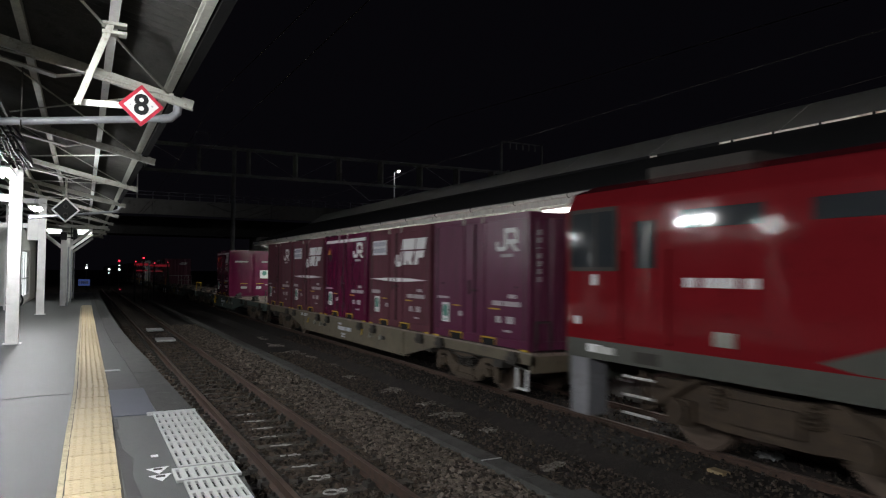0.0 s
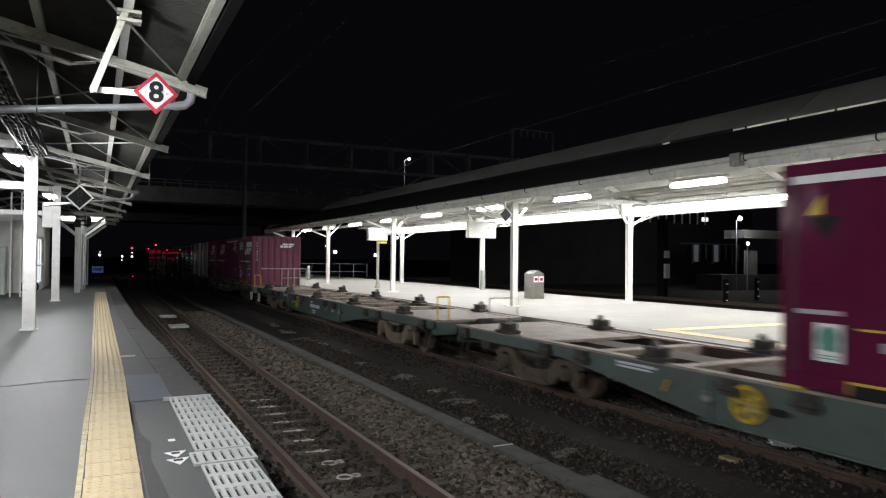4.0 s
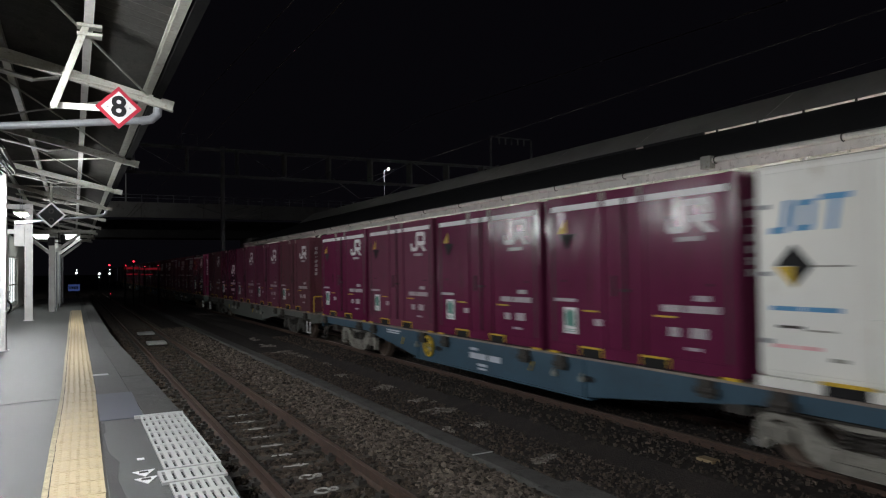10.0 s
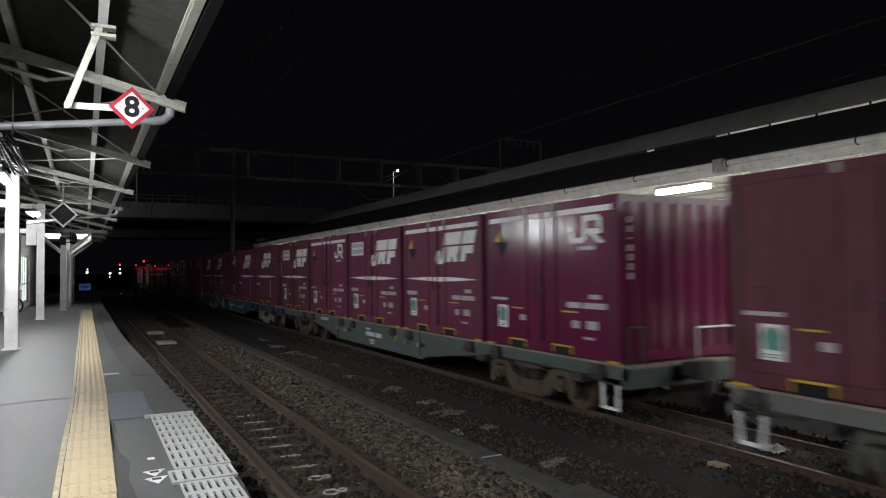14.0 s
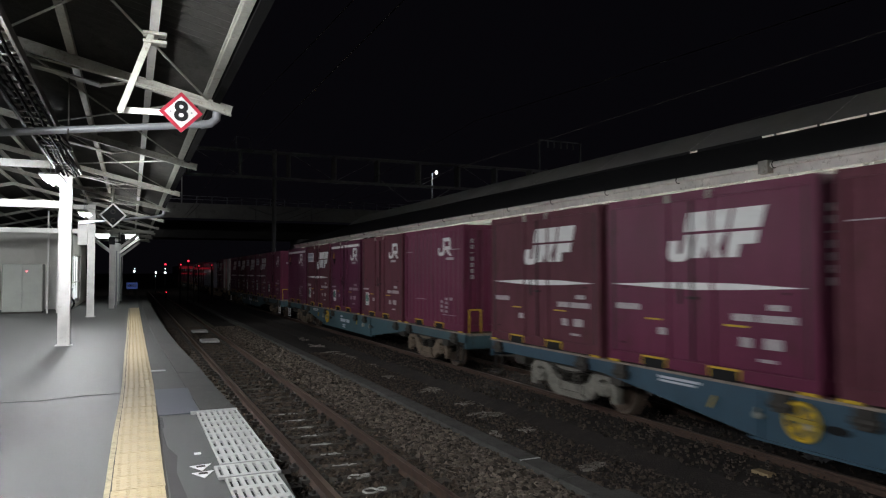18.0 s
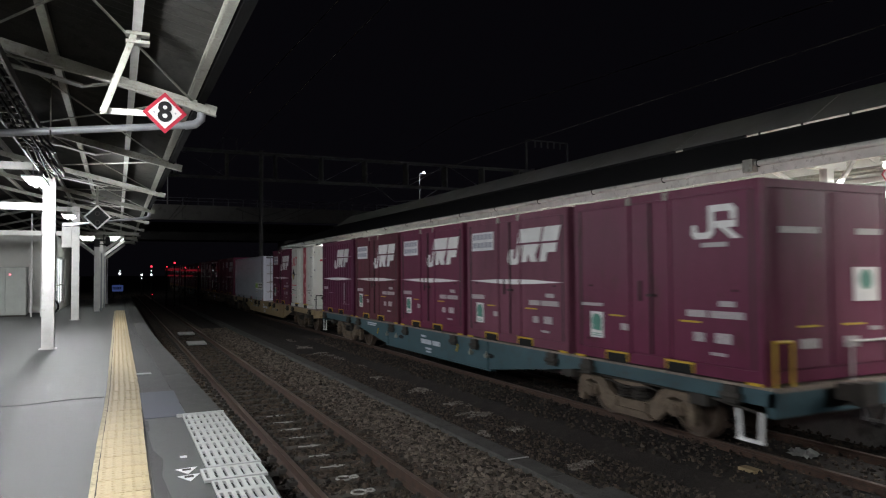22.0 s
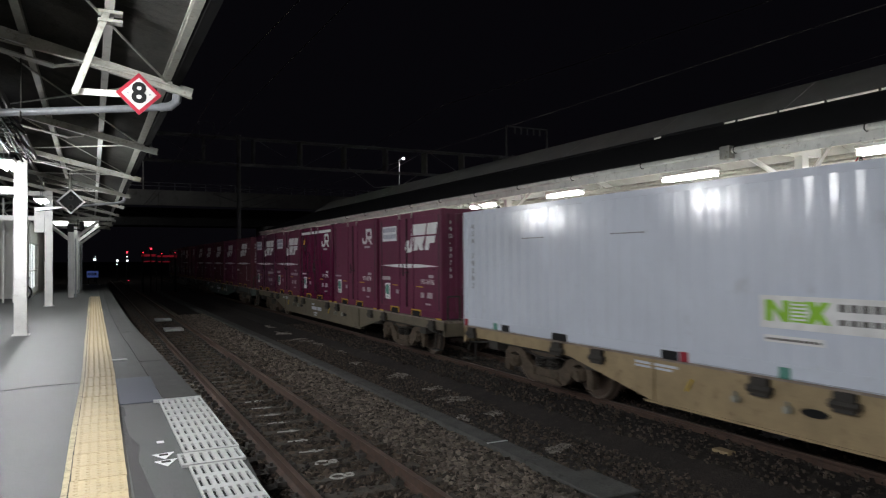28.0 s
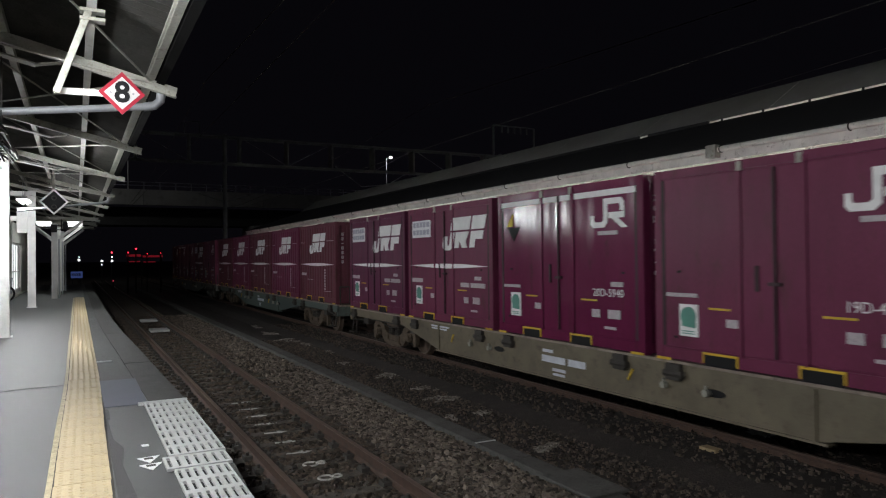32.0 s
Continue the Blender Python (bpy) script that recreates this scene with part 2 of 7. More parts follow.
    railtop=mat("rail_head", (0.14, 0.1, 0.078), 0.45, metal=0.3, var=0.25, scale=6, stretch=(1, 0.1, 1)),
    sleeper=mat("sleeper_concrete", (0.066, 0.056, 0.045), 0.9, var=0.4, scale=4, bump=0.5, dirt=(0.036, 0.027, 0.021), amount=0.6),
    cream=mat("railcar_cream", (0.62, 0.62, 0.57), 0.4, var=0.06),
    brick=mat("far_wall_red", (0.05, 0.02, 0.017), 0.8, var=0.25),
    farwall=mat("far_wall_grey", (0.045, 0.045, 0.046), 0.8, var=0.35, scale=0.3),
    grey=mat("cabinet_grey", (0.34, 0.36, 0.33), 0.5, var=0.1, scale=2),
    bingrey=mat("bin_grey", (0.17, 0.16, 0.145), 0.45, var=0.15, scale=3, dirt=(0.1, 0.09, 0.08), amount=0.3),
    signred=mat("sign_red", (0.33, 0.012, 0.03), 0.4, var=0.06),
    signblue=mat("sign_blue", (0.03, 0.1, 0.4), 0.4, var=0.06),
    tube=glow("tube_light", (0.95, 1.0, 0.97), 40),
    panelglow=glow("panel_light", (0.95, 1.0, 0.98), 3.5),
    tubefar=glow("tube_light_far", (1.0, 0.99, 0.96), 14),
    spot=glow("yard_lamp_light", (1.0, 0.97, 0.9), 30),
    redlamp=glow("red_lamp_light", (1.0, 0.03, 0.07), 2.2),
    whitelamp=glow("white_lamp_light", (0.9, 0.95, 1.0), 3),
    signwhite=mat("sign_white", (0.6, 0.6, 0.585), 0.45, var=0.04),
    fascia=mat("fascia_paint", (0.76, 0.76, 0.71), 0.5, var=0.15, scale=2.5, bump=0.1, dirt=(0.234, 0.211, 0.172), amount=0.3),
    ceil=mat("ceiling_sheet", (0.36, 0.36, 0.34), 0.65, var=0.2, scale=1.5, dirt=(0.22, 0.2, 0.17), amount=0.3),
    soffit=mat("soffit_white", (0.74, 0.74, 0.71), 0.5, var=0.06, scale=2, dirt=(0.55, 0.53, 0.48), amount=0.15),
    bedstrip=mat("tile_mortar", (0.06, 0.052, 0.04), 0.85, var=0.4, scale=12, bump=0.5, dirt=(0.04, 0.035, 0.03), amount=0.6),
    mortar=mat("yellowed_mortar", (0.5, 0.43, 0.28), 0.8, var=0.25, scale=9, bump=0.5, dirt=(0.12, 0.105, 0.08), amount=0.45),
    tactile2=mat("tactile_pale", (0.62, 0.52, 0.3), 0.6, var=0.1, scale=3),
    farsteel=mat("dim_steel", (0.17, 0.175, 0.18), 0.6, var=0.35),
    farroof=mat("far_roof_grey", (0.3, 0.3, 0.3), 0.8, var=0.2, scale=0.4),
    asphalt_dark=mat("worn_dark_asphalt", (0.03, 0.03, 0.03), 0.6, var=0.4, scale=1.6, bump=0.7, fine=140, dirt=(0.1, 0.1, 0.098), amount=0.35),
    mark=mat("worn_paint", (0.42, 0.41, 0.38), 0.7, var=0.3, scale=14, dirt=(0.1, 0.085, 0.07), amount=0.55),
    skylight=mat("corrugated_skylight", (0.22, 0.22, 0.22), 0.7, var=0.2, scale=0.8),
    locotruck=mat("loco_bogie_dust", (0.06, 0.041, 0.026), 0.85, var=0.4, scale=5, dirt=(0.02, 0.015, 0.012), amount=0.5),
    rust=mat("rusty_inner_steel", (0.045, 0.03, 0.022), 0.85, var=0.4, scale=4, dirt=(0.09, 0.055, 0.035), amount=0.3),
    dimconcrete=mat("yard_concrete", (0.13, 0.13, 0.125), 0.85, var=0.25, scale=0.6),
    # glow of the blue sign's lettering and of the imitated rail glints
    faintglow=glow("faint_white_glow", (0.9, 0.95, 1.0), 0.35),
    bluesign=glow("blue_panel_light", (0.03, 0.2, 0.75), 0.45, 0.02),
    bluerail=mat("blue_grey_rail", (0.08, 0.11, 0.14), 0.6, var=0.2),
    letter=mat("worn_lettering", (0.5, 0.47, 0.49), 0.5, var=0.3, scale=40, dirt=(0.2, 0.12, 0.14), amount=0.5),
    browntruck=mat("brown_bogie_dust", (0.092, 0.067, 0.045), 0.8, var=0.4, scale=5, dirt=(0.027, 0.019, 0.014), amount=0.6),
    # near-black without sheen, for the eave gutter and the ladder's cables
    mattblack=mat("matt_black", (0.005, 0.005, 0.005), 0.9, var=0.2, spec=0.02),
    troughc=mat("trough_concrete", (0.075, 0.075, 0.069), 0.85, var=0.35, scale=2.6, bump=0.6, dirt=(0.034, 0.031, 0.028), amount=0.5),
    lime_patch=mat("lime_crust", (0.3, 0.275, 0.24), 0.9, var=0.35, scale=11, bump=0.6, dirt=(0.036, 0.031, 0.0259), amount=0.85),
    paneglow=glow("lit_pane", (0.9, 0.97, 1.0), 1.2),
    dimpane=glow("dim_lit_pane", (0.7, 0.85, 1.0), 0.05),
    redboard=glow("red_board_light", (1.0, 0.03, 0.07), 0.1, 0.01),
    bluelamp=glow("blue_sign_light", (0.2, 0.32, 1.0), 0.12, 0.02),
)


# ---- building helpers ----
def box(bm, x0, x1, y0, y1, z0, z1):
    v = [bm.verts.new((x, y, z)) for x in (x0, x1) for y in (y0, y1) for z in (z0, z1)]
    for f in ((0, 1, 3, 2), (4, 6, 7, 5), (0, 4, 5, 1), (2, 3, 7, 6), (0, 2, 6, 4), (1, 5, 7, 3)):
        bm.faces.new([v[i] for i in f])
    return v


def prism(bm, pts, axis, a, b):
    """A flat outline, given in the two other axes in their order, drawn out along an axis from a to b."""
    k = "xyz".index(axis)

    def put(p, c):
        p = list(p)
        p.insert(k, c)
        return bm.verts.new(p)
    lo, hi = [put(p, a) for p in pts], [put(p, b) for p in pts]
    n = len(pts)
    fs = [bm.faces.new(lo), bm.faces.new(hi[::-1])]
    for i in range(n):
        fs.append(bm.faces.new((lo[i], hi[i], hi[(i + 1) % n], lo[(i + 1) % n])))
    bmesh.ops.recalc_face_normals(bm, faces=fs)


def rod(bm, p, q, r, n=10, r2=None):
    """A round bar from p to q."""
    p, q = Vector(p), Vector(q)
    d = q - p
    m = Matrix.Translation((p + q) / 2) @ d.to_track_quat("Z", "Y").to_matrix().to_4x4()
    bmesh.ops.create_cone(bm, cap_ends=True, segments=n, radius1=r, radius2=r if r2 is None else r2, depth=d.length, matrix=m)


def bar(bm, p, q, w, h):
    """A square bar from p to q, w wide and h high."""
    p, q = Vector(p), Vector(q)
    d = q - p
    turn = d.to_track_quat("Y", "Z").to_matrix().to_4x4()
    verts = box(bm, -w / 2, w / 2, -d.length / 2, d.length / 2, -h / 2, h / 2)
    bmesh.ops.transform(bm, matrix=Matrix.Translation((p + q) / 2) @ turn, verts=verts)


def ring(bm, c, axis, big, small, n=24, k=8):
    """A torus round an axis."""
    rot = Vector(axis).to_track_quat("Z", "Y").to_matrix()
    vs = []
    for i in range(n):
        a = 2 * math.pi * i / n
        vs.append([bm.verts.new(Vector(c) + rot @ Vector(((big + small * math.cos(b)) * math.cos(a), (big + small * math.cos(b)) * math.sin(a), small * math.sin(b))))
                   for b in (2 * math.pi * j / k for j in range(k))])
    for i in range(n):
        for j in range(k):
            bm.faces.new((vs[i][j], vs[(i + 1) % n][j], vs[(i + 1) % n][(j + 1) % k], vs[i][(j + 1) % k]))


def tube(bm, pts, r, n=6):
    """A bent round bar through points."""
    pts = [Vector(p) for p in pts]
    rings = []
    for i, p in enumerate(pts):
        d = (pts[min(i + 1, len(pts) - 1)] - pts[max(i - 1, 0)]).normalized()
        a = d.orthogonal().normalized() if i == 0 else (side - d * side.dot(d)).normalized()
        side, b = a, d.cross(a)
        rings.append([bm.verts.new(p + r * (a * math.cos(2 * math.pi * k / n) + b * math.sin(2 * math.pi * k / n))) for k in range(n)])
    for u, v in zip(rings, rings[1:]):
        for k in range(n):
            bm.faces.new((u[k], u[(k + 1) % n], v[(k + 1) % n], v[k]))
    bm.faces.new(rings[0][::-1])
    bm.faces.new(rings[-1])


def lattice(bm, xs, ys, holes, z0, z1):
    """A plate over a grid of lines, with the cells in holes left open."""
    g = [[[bm.verts.new((x, y, z)) for z in (z0, z1)] for y in ys] for x in xs]
    full = lambda i, j: 0 <= i < len(xs) - 1 and 0 <= j < len(ys) - 1 and (i, j) not in holes
    for i in range(len(xs) - 1):
        for j in range(len(ys) - 1):
            if not full(i, j):
                continue
            c = [g[i][j], g[i + 1][j], g[i + 1][j + 1], g[i][j + 1]]
            bm.faces.new([v[1] for v in c])
            bm.faces.new([v[0] for v in c[::-1]])
            for k, (di, dj) in enumerate(((0, -1), (1, 0), (0, 1), (-1, 0))):
                if not full(i + di, j + dj):
                    a, b = c[k], c[(k + 1) % 4]
                    bm.faces.new((a[0], b[0], b[1], a[1]))


def part(name, bm, material, parent=None, label="", bevel=0.0):
    """Links a bmesh as one mesh object, under a thing or a part."""
    if bevel:
        bmesh.ops.bevel(bm, geom=list(bm.edges), offset=bevel, segments=2, affect="EDGES", profile=0.5)
    me = bpy.data.meshes.new(name)
    bm.to_mesh(me)
    bm.free()
    me.materials.append(M[material] if isinstance(material, str) else material)
    ob = new(name, me)
    ob.parent = parent
    if label:
        tagged(ob, label)
    return ob


def boxes(name, items, material, parent=None, label="", bevel=0.0):
    bm = bmesh.new()
    for it in items:
        box(bm, *it)
    return part(name, bm, material, parent, label, bevel)


def shared(name, me, parent, m):
    """One more piece on a mesh that alike pieces share."""
    ob = new(name, me)
    ob.parent = parent
    ob.matrix_basis = m
    return ob


def thing(name, label, category, m=None, group="", kind=""):
    ob = new(name)
    ob.empty_display_size = 0.2
    if m is not None:
        ob.matrix_basis = m
    return tagged(ob, label, category, group, kind)


def words(name, text, size, material, parent, m, label="", bold=0.0):
    """Flat lettering as a mesh."""
    cu = bpy.data.curves.new(name, "FONT")
    cu.body, cu.size, cu.extrude, cu.align_x, cu.align_y, cu.resolution_u = text, size, 0.001, "CENTER", "CENTER", 3
    cu.offset = bold
    tmp = bpy.data.objects.new(name, cu)
    scene.collection.objects.link(tmp)
    bpy.context.view_layer.update()
    me = bpy.data.meshes.new_from_object(tmp.evaluated_get(bpy.context.evaluated_depsgraph_get()))
    bpy.data.objects.remove(tmp)
    me.materials.clear()
    me.materials.append(M[material])
    ob = new(name, me)
    ob.parent = parent
    ob.matrix_basis = m
    if label:
        tagged(ob, label)
    return ob


RAIL = -0.94  # rail head, from the platform's surface
TRACK1, TRACK2 = 2.574, 8.155  # the two tracks' centre lines


# ---- train: containers ----
LEN, WID, HIG = 3.715, 2.45, 2.5


def flat(bm, s0, s1, z0, z1, out=0.004, length=LEN, width=WID, skew=0.0):
    """A thin plate on the container's platform side; s runs from its rear end."""
    x = -width / 2 - out
    prism(bm, [(length / 2 - s0, z0), (length / 2 - s1, z0), (length / 2 - s1 - skew, z1), (length / 2 - s0 - skew, z1)], "x", x - 0.003, x + 0.003)


def poly(bm, pts, out=0.004, length=LEN, width=WID):
    x = -width / 2 - out
    prism(bm, [(length / 2 - s, z) for s, z in pts], "x", x - 0.003, x + 0.003)


def disc(bm, s, z, r, out=0.006, n=16, length=LEN, width=WID):
    poly(bm, [(s + r * math.cos(2 * math.pi * i / n), z + r * math.sin(2 * math.pi * i / n)) for i in range(n)], out, length, width)


def logo_small(bm, s, z, k=1.0):
    """Two joined block shapes: a hook and a notched block."""
    def q(*p):
        poly(bm, [(s + a * k, z + b * k) for a, b in p], 0.004)
    q((0, 0.05), (0.05, 0), (0.27, 0), (0.34, 0.06), (0.34, 0.17), (0.26, 0.17), (0.26, 0.1), (0.22, 0.075), (0.09, 0.075), (0.07, 0.1), (0.07, 0.17), (0, 0.17))
    q((0.26, 0.17), (0.34, 0.17), (0.34, 0.31), (0.56, 0.31), (0.58, 0.28), (0.58, 0.22), (0.66, 0.2), (0.66, 0.33), (0.6, 0.39), (0.26, 0.39))
    q((0.36, 0.12), (0.66, 0.12), (0.66, 0.2), (0.36, 0.2))
    q((0.42, 0.12), (0.6, -0.01), (0.72, -0.01), (0.54, 0.12))


def logo_large(bm, s, z, k=1.0, kz=1.0):
    """Slanted solid blocks cut by a thin level gap."""
    def q(*p):
        poly(bm, [(s + a * k, z + b * kz) for a, b in p], 0.004)
    q((-0.02, 0.05), (0.0, 0.0), (0.06, -0.035), (0.22, -0.035), (0.29, 0.0), (0.33, 0.06), (0.38, 0.26), (0.26, 0.26), (0.21, 0.07), (0.18, 0.045), (0.15, 0.05), (0.14, 0.08), (0.16, 0.2), (0.02, 0.2))
    q((0.36, 0), (0.5, 0), (0.53, 0.13), (0.6, 0), (0.76, 0), (0.72, 0.1), (0.82, 0.26), (0.42, 0.26))
    q((0.82, 0), (0.97, 0), (1.0, 0.13), (1.2, 0.13), (1.23, 0.26), (0.88, 0.26))
    q((0.25, 0.29), (0.83, 0.29), (0.89, 0.5), (0.3, 0.5))
    q((0.88, 0.29), (1.25, 0.29), (1.32, 0.5), (0.94, 0.5))


def ribbed(bm, a0, a1, z0, z1, base, depth, axis, pitch=0.22):
    """A corrugated wall along y (axis x) or along x (axis y)."""
    pts = [(a0, base)]
    n = max(1, int((a1 - a0) / pitch))
    p = (a1 - a0) / n
    for i in range(n):
        a = a0 + i * p
        pts += [(a + 0.12 * p, base), (a + 0.28 * p, base + depth), (a + 0.72 * p, base + depth), (a + 0.88 * p, base)]
    pts.append((a1, base))
    lo = [bm.verts.new((b, a, z0) if axis == "x" else (a, b, z0)) for a, b in pts]
    hi = [bm.verts.new((b, a, z1) if axis == "x" else (a, b, z1)) for a, b in pts]
    for i in range(len(pts) - 1):
        bm.faces.new((lo[i], lo[i + 1], hi[i + 1], hi[i]))


def build_container(kind, paint, code=""):
    """kind: the walls and the markings; paint: the hull's colour."""
    L, W, H = LEN, WID, HIG
    rib = kind.endswith("rib")
    what = {"maroon": "maroon", "purple": "dark purple", "brown": "brownish red", "rose": "faded pinkish maroon", "bright": "glossy crimson", "gloss": "glossy maroon"}[paint]
    lab = what + (" corrugated" if rib else "") + " container with " + ("slanted white logo" if "jrf" in kind else "small white logo") + (" and top stripe" if "stripe" in kind else "" if rib else " and side doors")
    ob = thing("freight_container", lab, "freight container", group="containers on the train")
    x0, x1, y0, y1 = -W / 2, W / 2, -L / 2, L / 2
    for a in (x0, x1 - 0.13):
        for b in (y0, y1 - 0.13):
            boxes("corner_post", [(a, a + 0.13, b, b + 0.13, 0.0, H)], paint, ob, bevel=0.008)
    for a in (x0 + 0.005, x1 - 0.105):
        boxes("bottom_rail", [(a, a + 0.1, y0 + 0.13, y1 - 0.13, 0.02, 0.17)], paint, ob)
        boxes("top_rail", [(a, a + 0.1, y0 + 0.13, y1 - 0.13, H - 0.11, H - 0.005)], paint, ob)
    for b in (y0 + 0.005, y1 - 0.105):
        for za, zb in ((0.02, 0.17), (H - 0.11, H - 0.005)):
            boxes("end_rail", [(x0 + 0.13, x1 - 0.13, b, b + 0.1, za, zb)], paint, ob)
    boxes("roof_panel", [(x0 + 0.05, x1 - 0.05, y0 + 0.05, y1 - 0.05, H - 0.03, H - 0.012)], paint, ob)
    if rib:
        for base, d in ((x0 + 0.03, -0.016), (x1 - 0.03, 0.016)):
            bm = bmesh.new()
            ribbed(bm, y0 + 0.13, y1 - 0.13, 0.17, H - 0.11, base, d, "x", 0.25)
            part("side_wall", bm, paint, ob)
        boxes("floor", [(x0 + 0.1, x1 - 0.1, y0 + 0.1, y1 - 0.1, 0.08, 0.14)], paint, ob)
    else:
        boxes("hull", [(x0 + 0.022, x1 - 0.022, y0 + 0.1, y1 - 0.1, 0.12, H - 0.06)], paint, ob)
    bm = bmesh.new()
    smooth = not code and (paint == "bright" or (kind == "jr" and paint == "maroon"))
    if smooth:
        box(bm, x0 + 0.13, x1 - 0.13, y0 + 0.03, y0 + 0.06, 0.17, H - 0.11)
    elif kind.startswith("jr") and "door" not in kind:
        ribbed(bm, x0 + 0.13, x1 - 0.13, 0.17, H - 0.11, y0 + 0.05, -0.035, "y", 0.3)
    else:
        box(bm, x0 + 0.13, x1 - 0.13, y0 + 0.02, y0 + 0.06, 0.17, H - 0.11)
    part("end_wall", bm, paint, ob)
    if not rib:
        # door leaves, their posts and the locking bars
        for s0, s1 in ((0.16, 1.33), (1.37, 1.8), (1.84, 2.16), (2.2, 3.55)):
            boxes("side_panel", [(x0 + 0.008, x0 + 0.024, y1 - s1, y1 - s0, 0.19, H - 0.13)], paint, ob, bevel=0.006)
        for s in (1.33, 2.16):
            boxes("door_post", [(x0 - 0.012, x0 + 0.03, y1 - s - 0.045, y1 - s + 0.01, 0.15, H - 0.05)], paint, ob, bevel=0.005)
        bm = bmesh.new()
        rod(bm, (x0 - 0.012, y1 - 1.82, 0.2), (x0 - 0.012, y1 - 1.82, H - 0.14), 0.016, 8)
        box(bm, x0 - 0.03, x0 + 0.008, y1 - 1.9, y1 - 1.74, 1.02, 1.06)
        part("locking_bar", bm, "seam", ob)
        for s in (0.15, 1.35, 2.18, 3.57):
            boxes("door_seal", [(x0 + 0.002, x0 + 0.021, y1 - s - 0.028, y1 - s + 0.028, 0.19, H - 0.13)], "seam", ob)
        boxes("latch", [(x0 - 0.014, x0 + 0.02, y1 - 1.605, y1 - 1.555, 0.95, 1.25)], "seam", ob, "dark door latch", bevel=0.006)
        for s in (1.36, 2.13):
            boxes("roof_clasp", [(x0 - 0.016, x0 + 0.03, y1 - s - 0.035, y1 - s + 0.035, H - 0.13, H - 0.02)], "steelold", ob)
        for s, z in ((0.42, 1.15), (3.3, 1.12), (0.35, 0.3)):
            boxes("vent_plug", [(x0 - 0.002, x0 + 0.02, y1 - s - 0.025, y1 - s + 0.025, z, z + 0.03)], "black", ob)
    # fork pockets with yellow rims
    for s in (1.05, 2.35):
        bm = bmesh.new()
        a, b = y1 - s - 0.26, y1 - s + 0.26
        for it in ((a, b, 0.14, 0.168), (a, a + 0.024, 0.03, 0.14), (b - 0.024, b, 0.03, 0.14)):
            box(bm, x0 - 0.012, x0 + 0.02, *it)
        part("fork_pocket", bm, "yellow", ob, "yellow fork pocket rim")
        boxes("pocket_hole", [(x0 - 0.004, x0 + 0.012, a + 0.024, b - 0.024, 0.002, 0.14)], "black", ob)
    for sa, sb, za, zb, o in (((0.89, 1.21, 0.7, 0.725, 0.0), (2.37, 2.73, 0.7, 0.725, 0.0)) if not rib else ()) + ((0.02, 0.27, 0.0, 0.035, 0.012), (3.45, 3.7, 0.0, 0.035, 0.012)):
        bm = bmesh.new()
        flat(bm, sa, sb, za, zb, o)
        part("yellow_mark", bm, "yellow", ob)
    # lettering that cannot be read: plain bars
    bm = bmesh.new()
    if "jrf" in kind:
        logo_large(bm, *((1.38, 1.58, 1.26, 1.24) if kind == "jrf" else (1.75, 1.575, 1.35, 1.25) if not rib else (1.58 if paint == "purple" else 1.15, 1.6, 1.26, 1.2)))
    else:
        logo_small(bm, 2.62 if not rib else 2.3, 1.8 if kind != "jr_low" else 1.3, 1.1)
    part("logo", bm, "white", ob, "white block logo")
    if "jrf" in kind:
        bm = bmesh.new()
        poly(bm, [(0.12, 1.21), (1.2, 1.245), (1.9, 1.25), (2.6, 1.245), (3.58, 1.2), (2.6, 1.165), (1.9, 1.15), (1.2, 1.165)], 0.002 if not rib else 0.004)
        part("waist_stripe", bm, "white", ob, "long white tapering stripe")
        bars = [(0.22, 0.76, 0.83, 0.92)]
    else:
        bars = [(2.78, 3.2, *((1.69, 1.75) if kind != "jr_low" else (1.18, 1.24)))]
    if rib:
        if "jrf" in kind:
            bars += [(2.66, 2.77, 0.4 + 0.085 * i, 0.46 + 0.085 * i) for i in range(8)]
        else:
            bars += [(2.72, 2.84, 0.42 + 0.1 * i, 0.48 + 0.1 * i) for i in range(4)] + [(2.46, 2.57, 0.42 + 0.11 * i, 0.49 + 0.11 * i) for i in range(3)] + [(2.98, 3.1, 0.72, 0.79)]
        bars += [(0.14, 0.56, 1.93, 1.945), (2.9, 3.5, 1.93, 1.945), (2.55, 3.3, 0.36, 0.372), (0.9, 1.5, 0.7, 0.712)]
    else:
        bars += [(3.05, 3.3, 0.93, 1.0), (2.62, 2.8, 0.46, 0.58), (2.98, 3.24, 0.46, 0.59), (1.15, 1.32, 0.5, 0.6), (2.9, 3.15, 0.3, 0.34)]
        bars += [(0.2, 0.72, 0.84, 0.89)] if "jrf" not in kind else []
        if not code:
            bars += [(2.5, 2.84, 0.78, 0.87), (2.9, 3.44, 0.78, 0.87)]
    for it in bars:
        bm = bmesh.new()
        flat(bm, *it)
        part("lettering_bar", bm, "letter", ob)
    if code:
        words("number", code, 0.165, "white", ob, Matrix.Translation((x0 - 0.006, y1 - 2.98, 0.83)) @ pose(0, 0, 0, 90, 0, -90))
    if "stripe" in kind:
        for s0, s1 in ((0.14, 1.3), (1.4, 1.78), (1.86, 2.12), (2.22, 3.57)) if not rib else ((0.14, 3.57),):
            bm = bmesh.new()
            flat(bm, s0, s1, 2.27, 2.36)
            part("top_stripe", bm, "white", ob, "white top stripe")
        bm = bmesh.new()
        poly(bm, [(0.32, 1.92), (0.5, 2.14), (0.5, 1.92)])
        part("warning_mark", bm, "yellow", ob, "yellow warning triangle")
        bm = bmesh.new()
        poly(bm, [(0.34, 1.9), (0.72, 1.9), (0.53, 1.66)])
        part("warning_mark", bm, "black", ob, "black warning triangle")
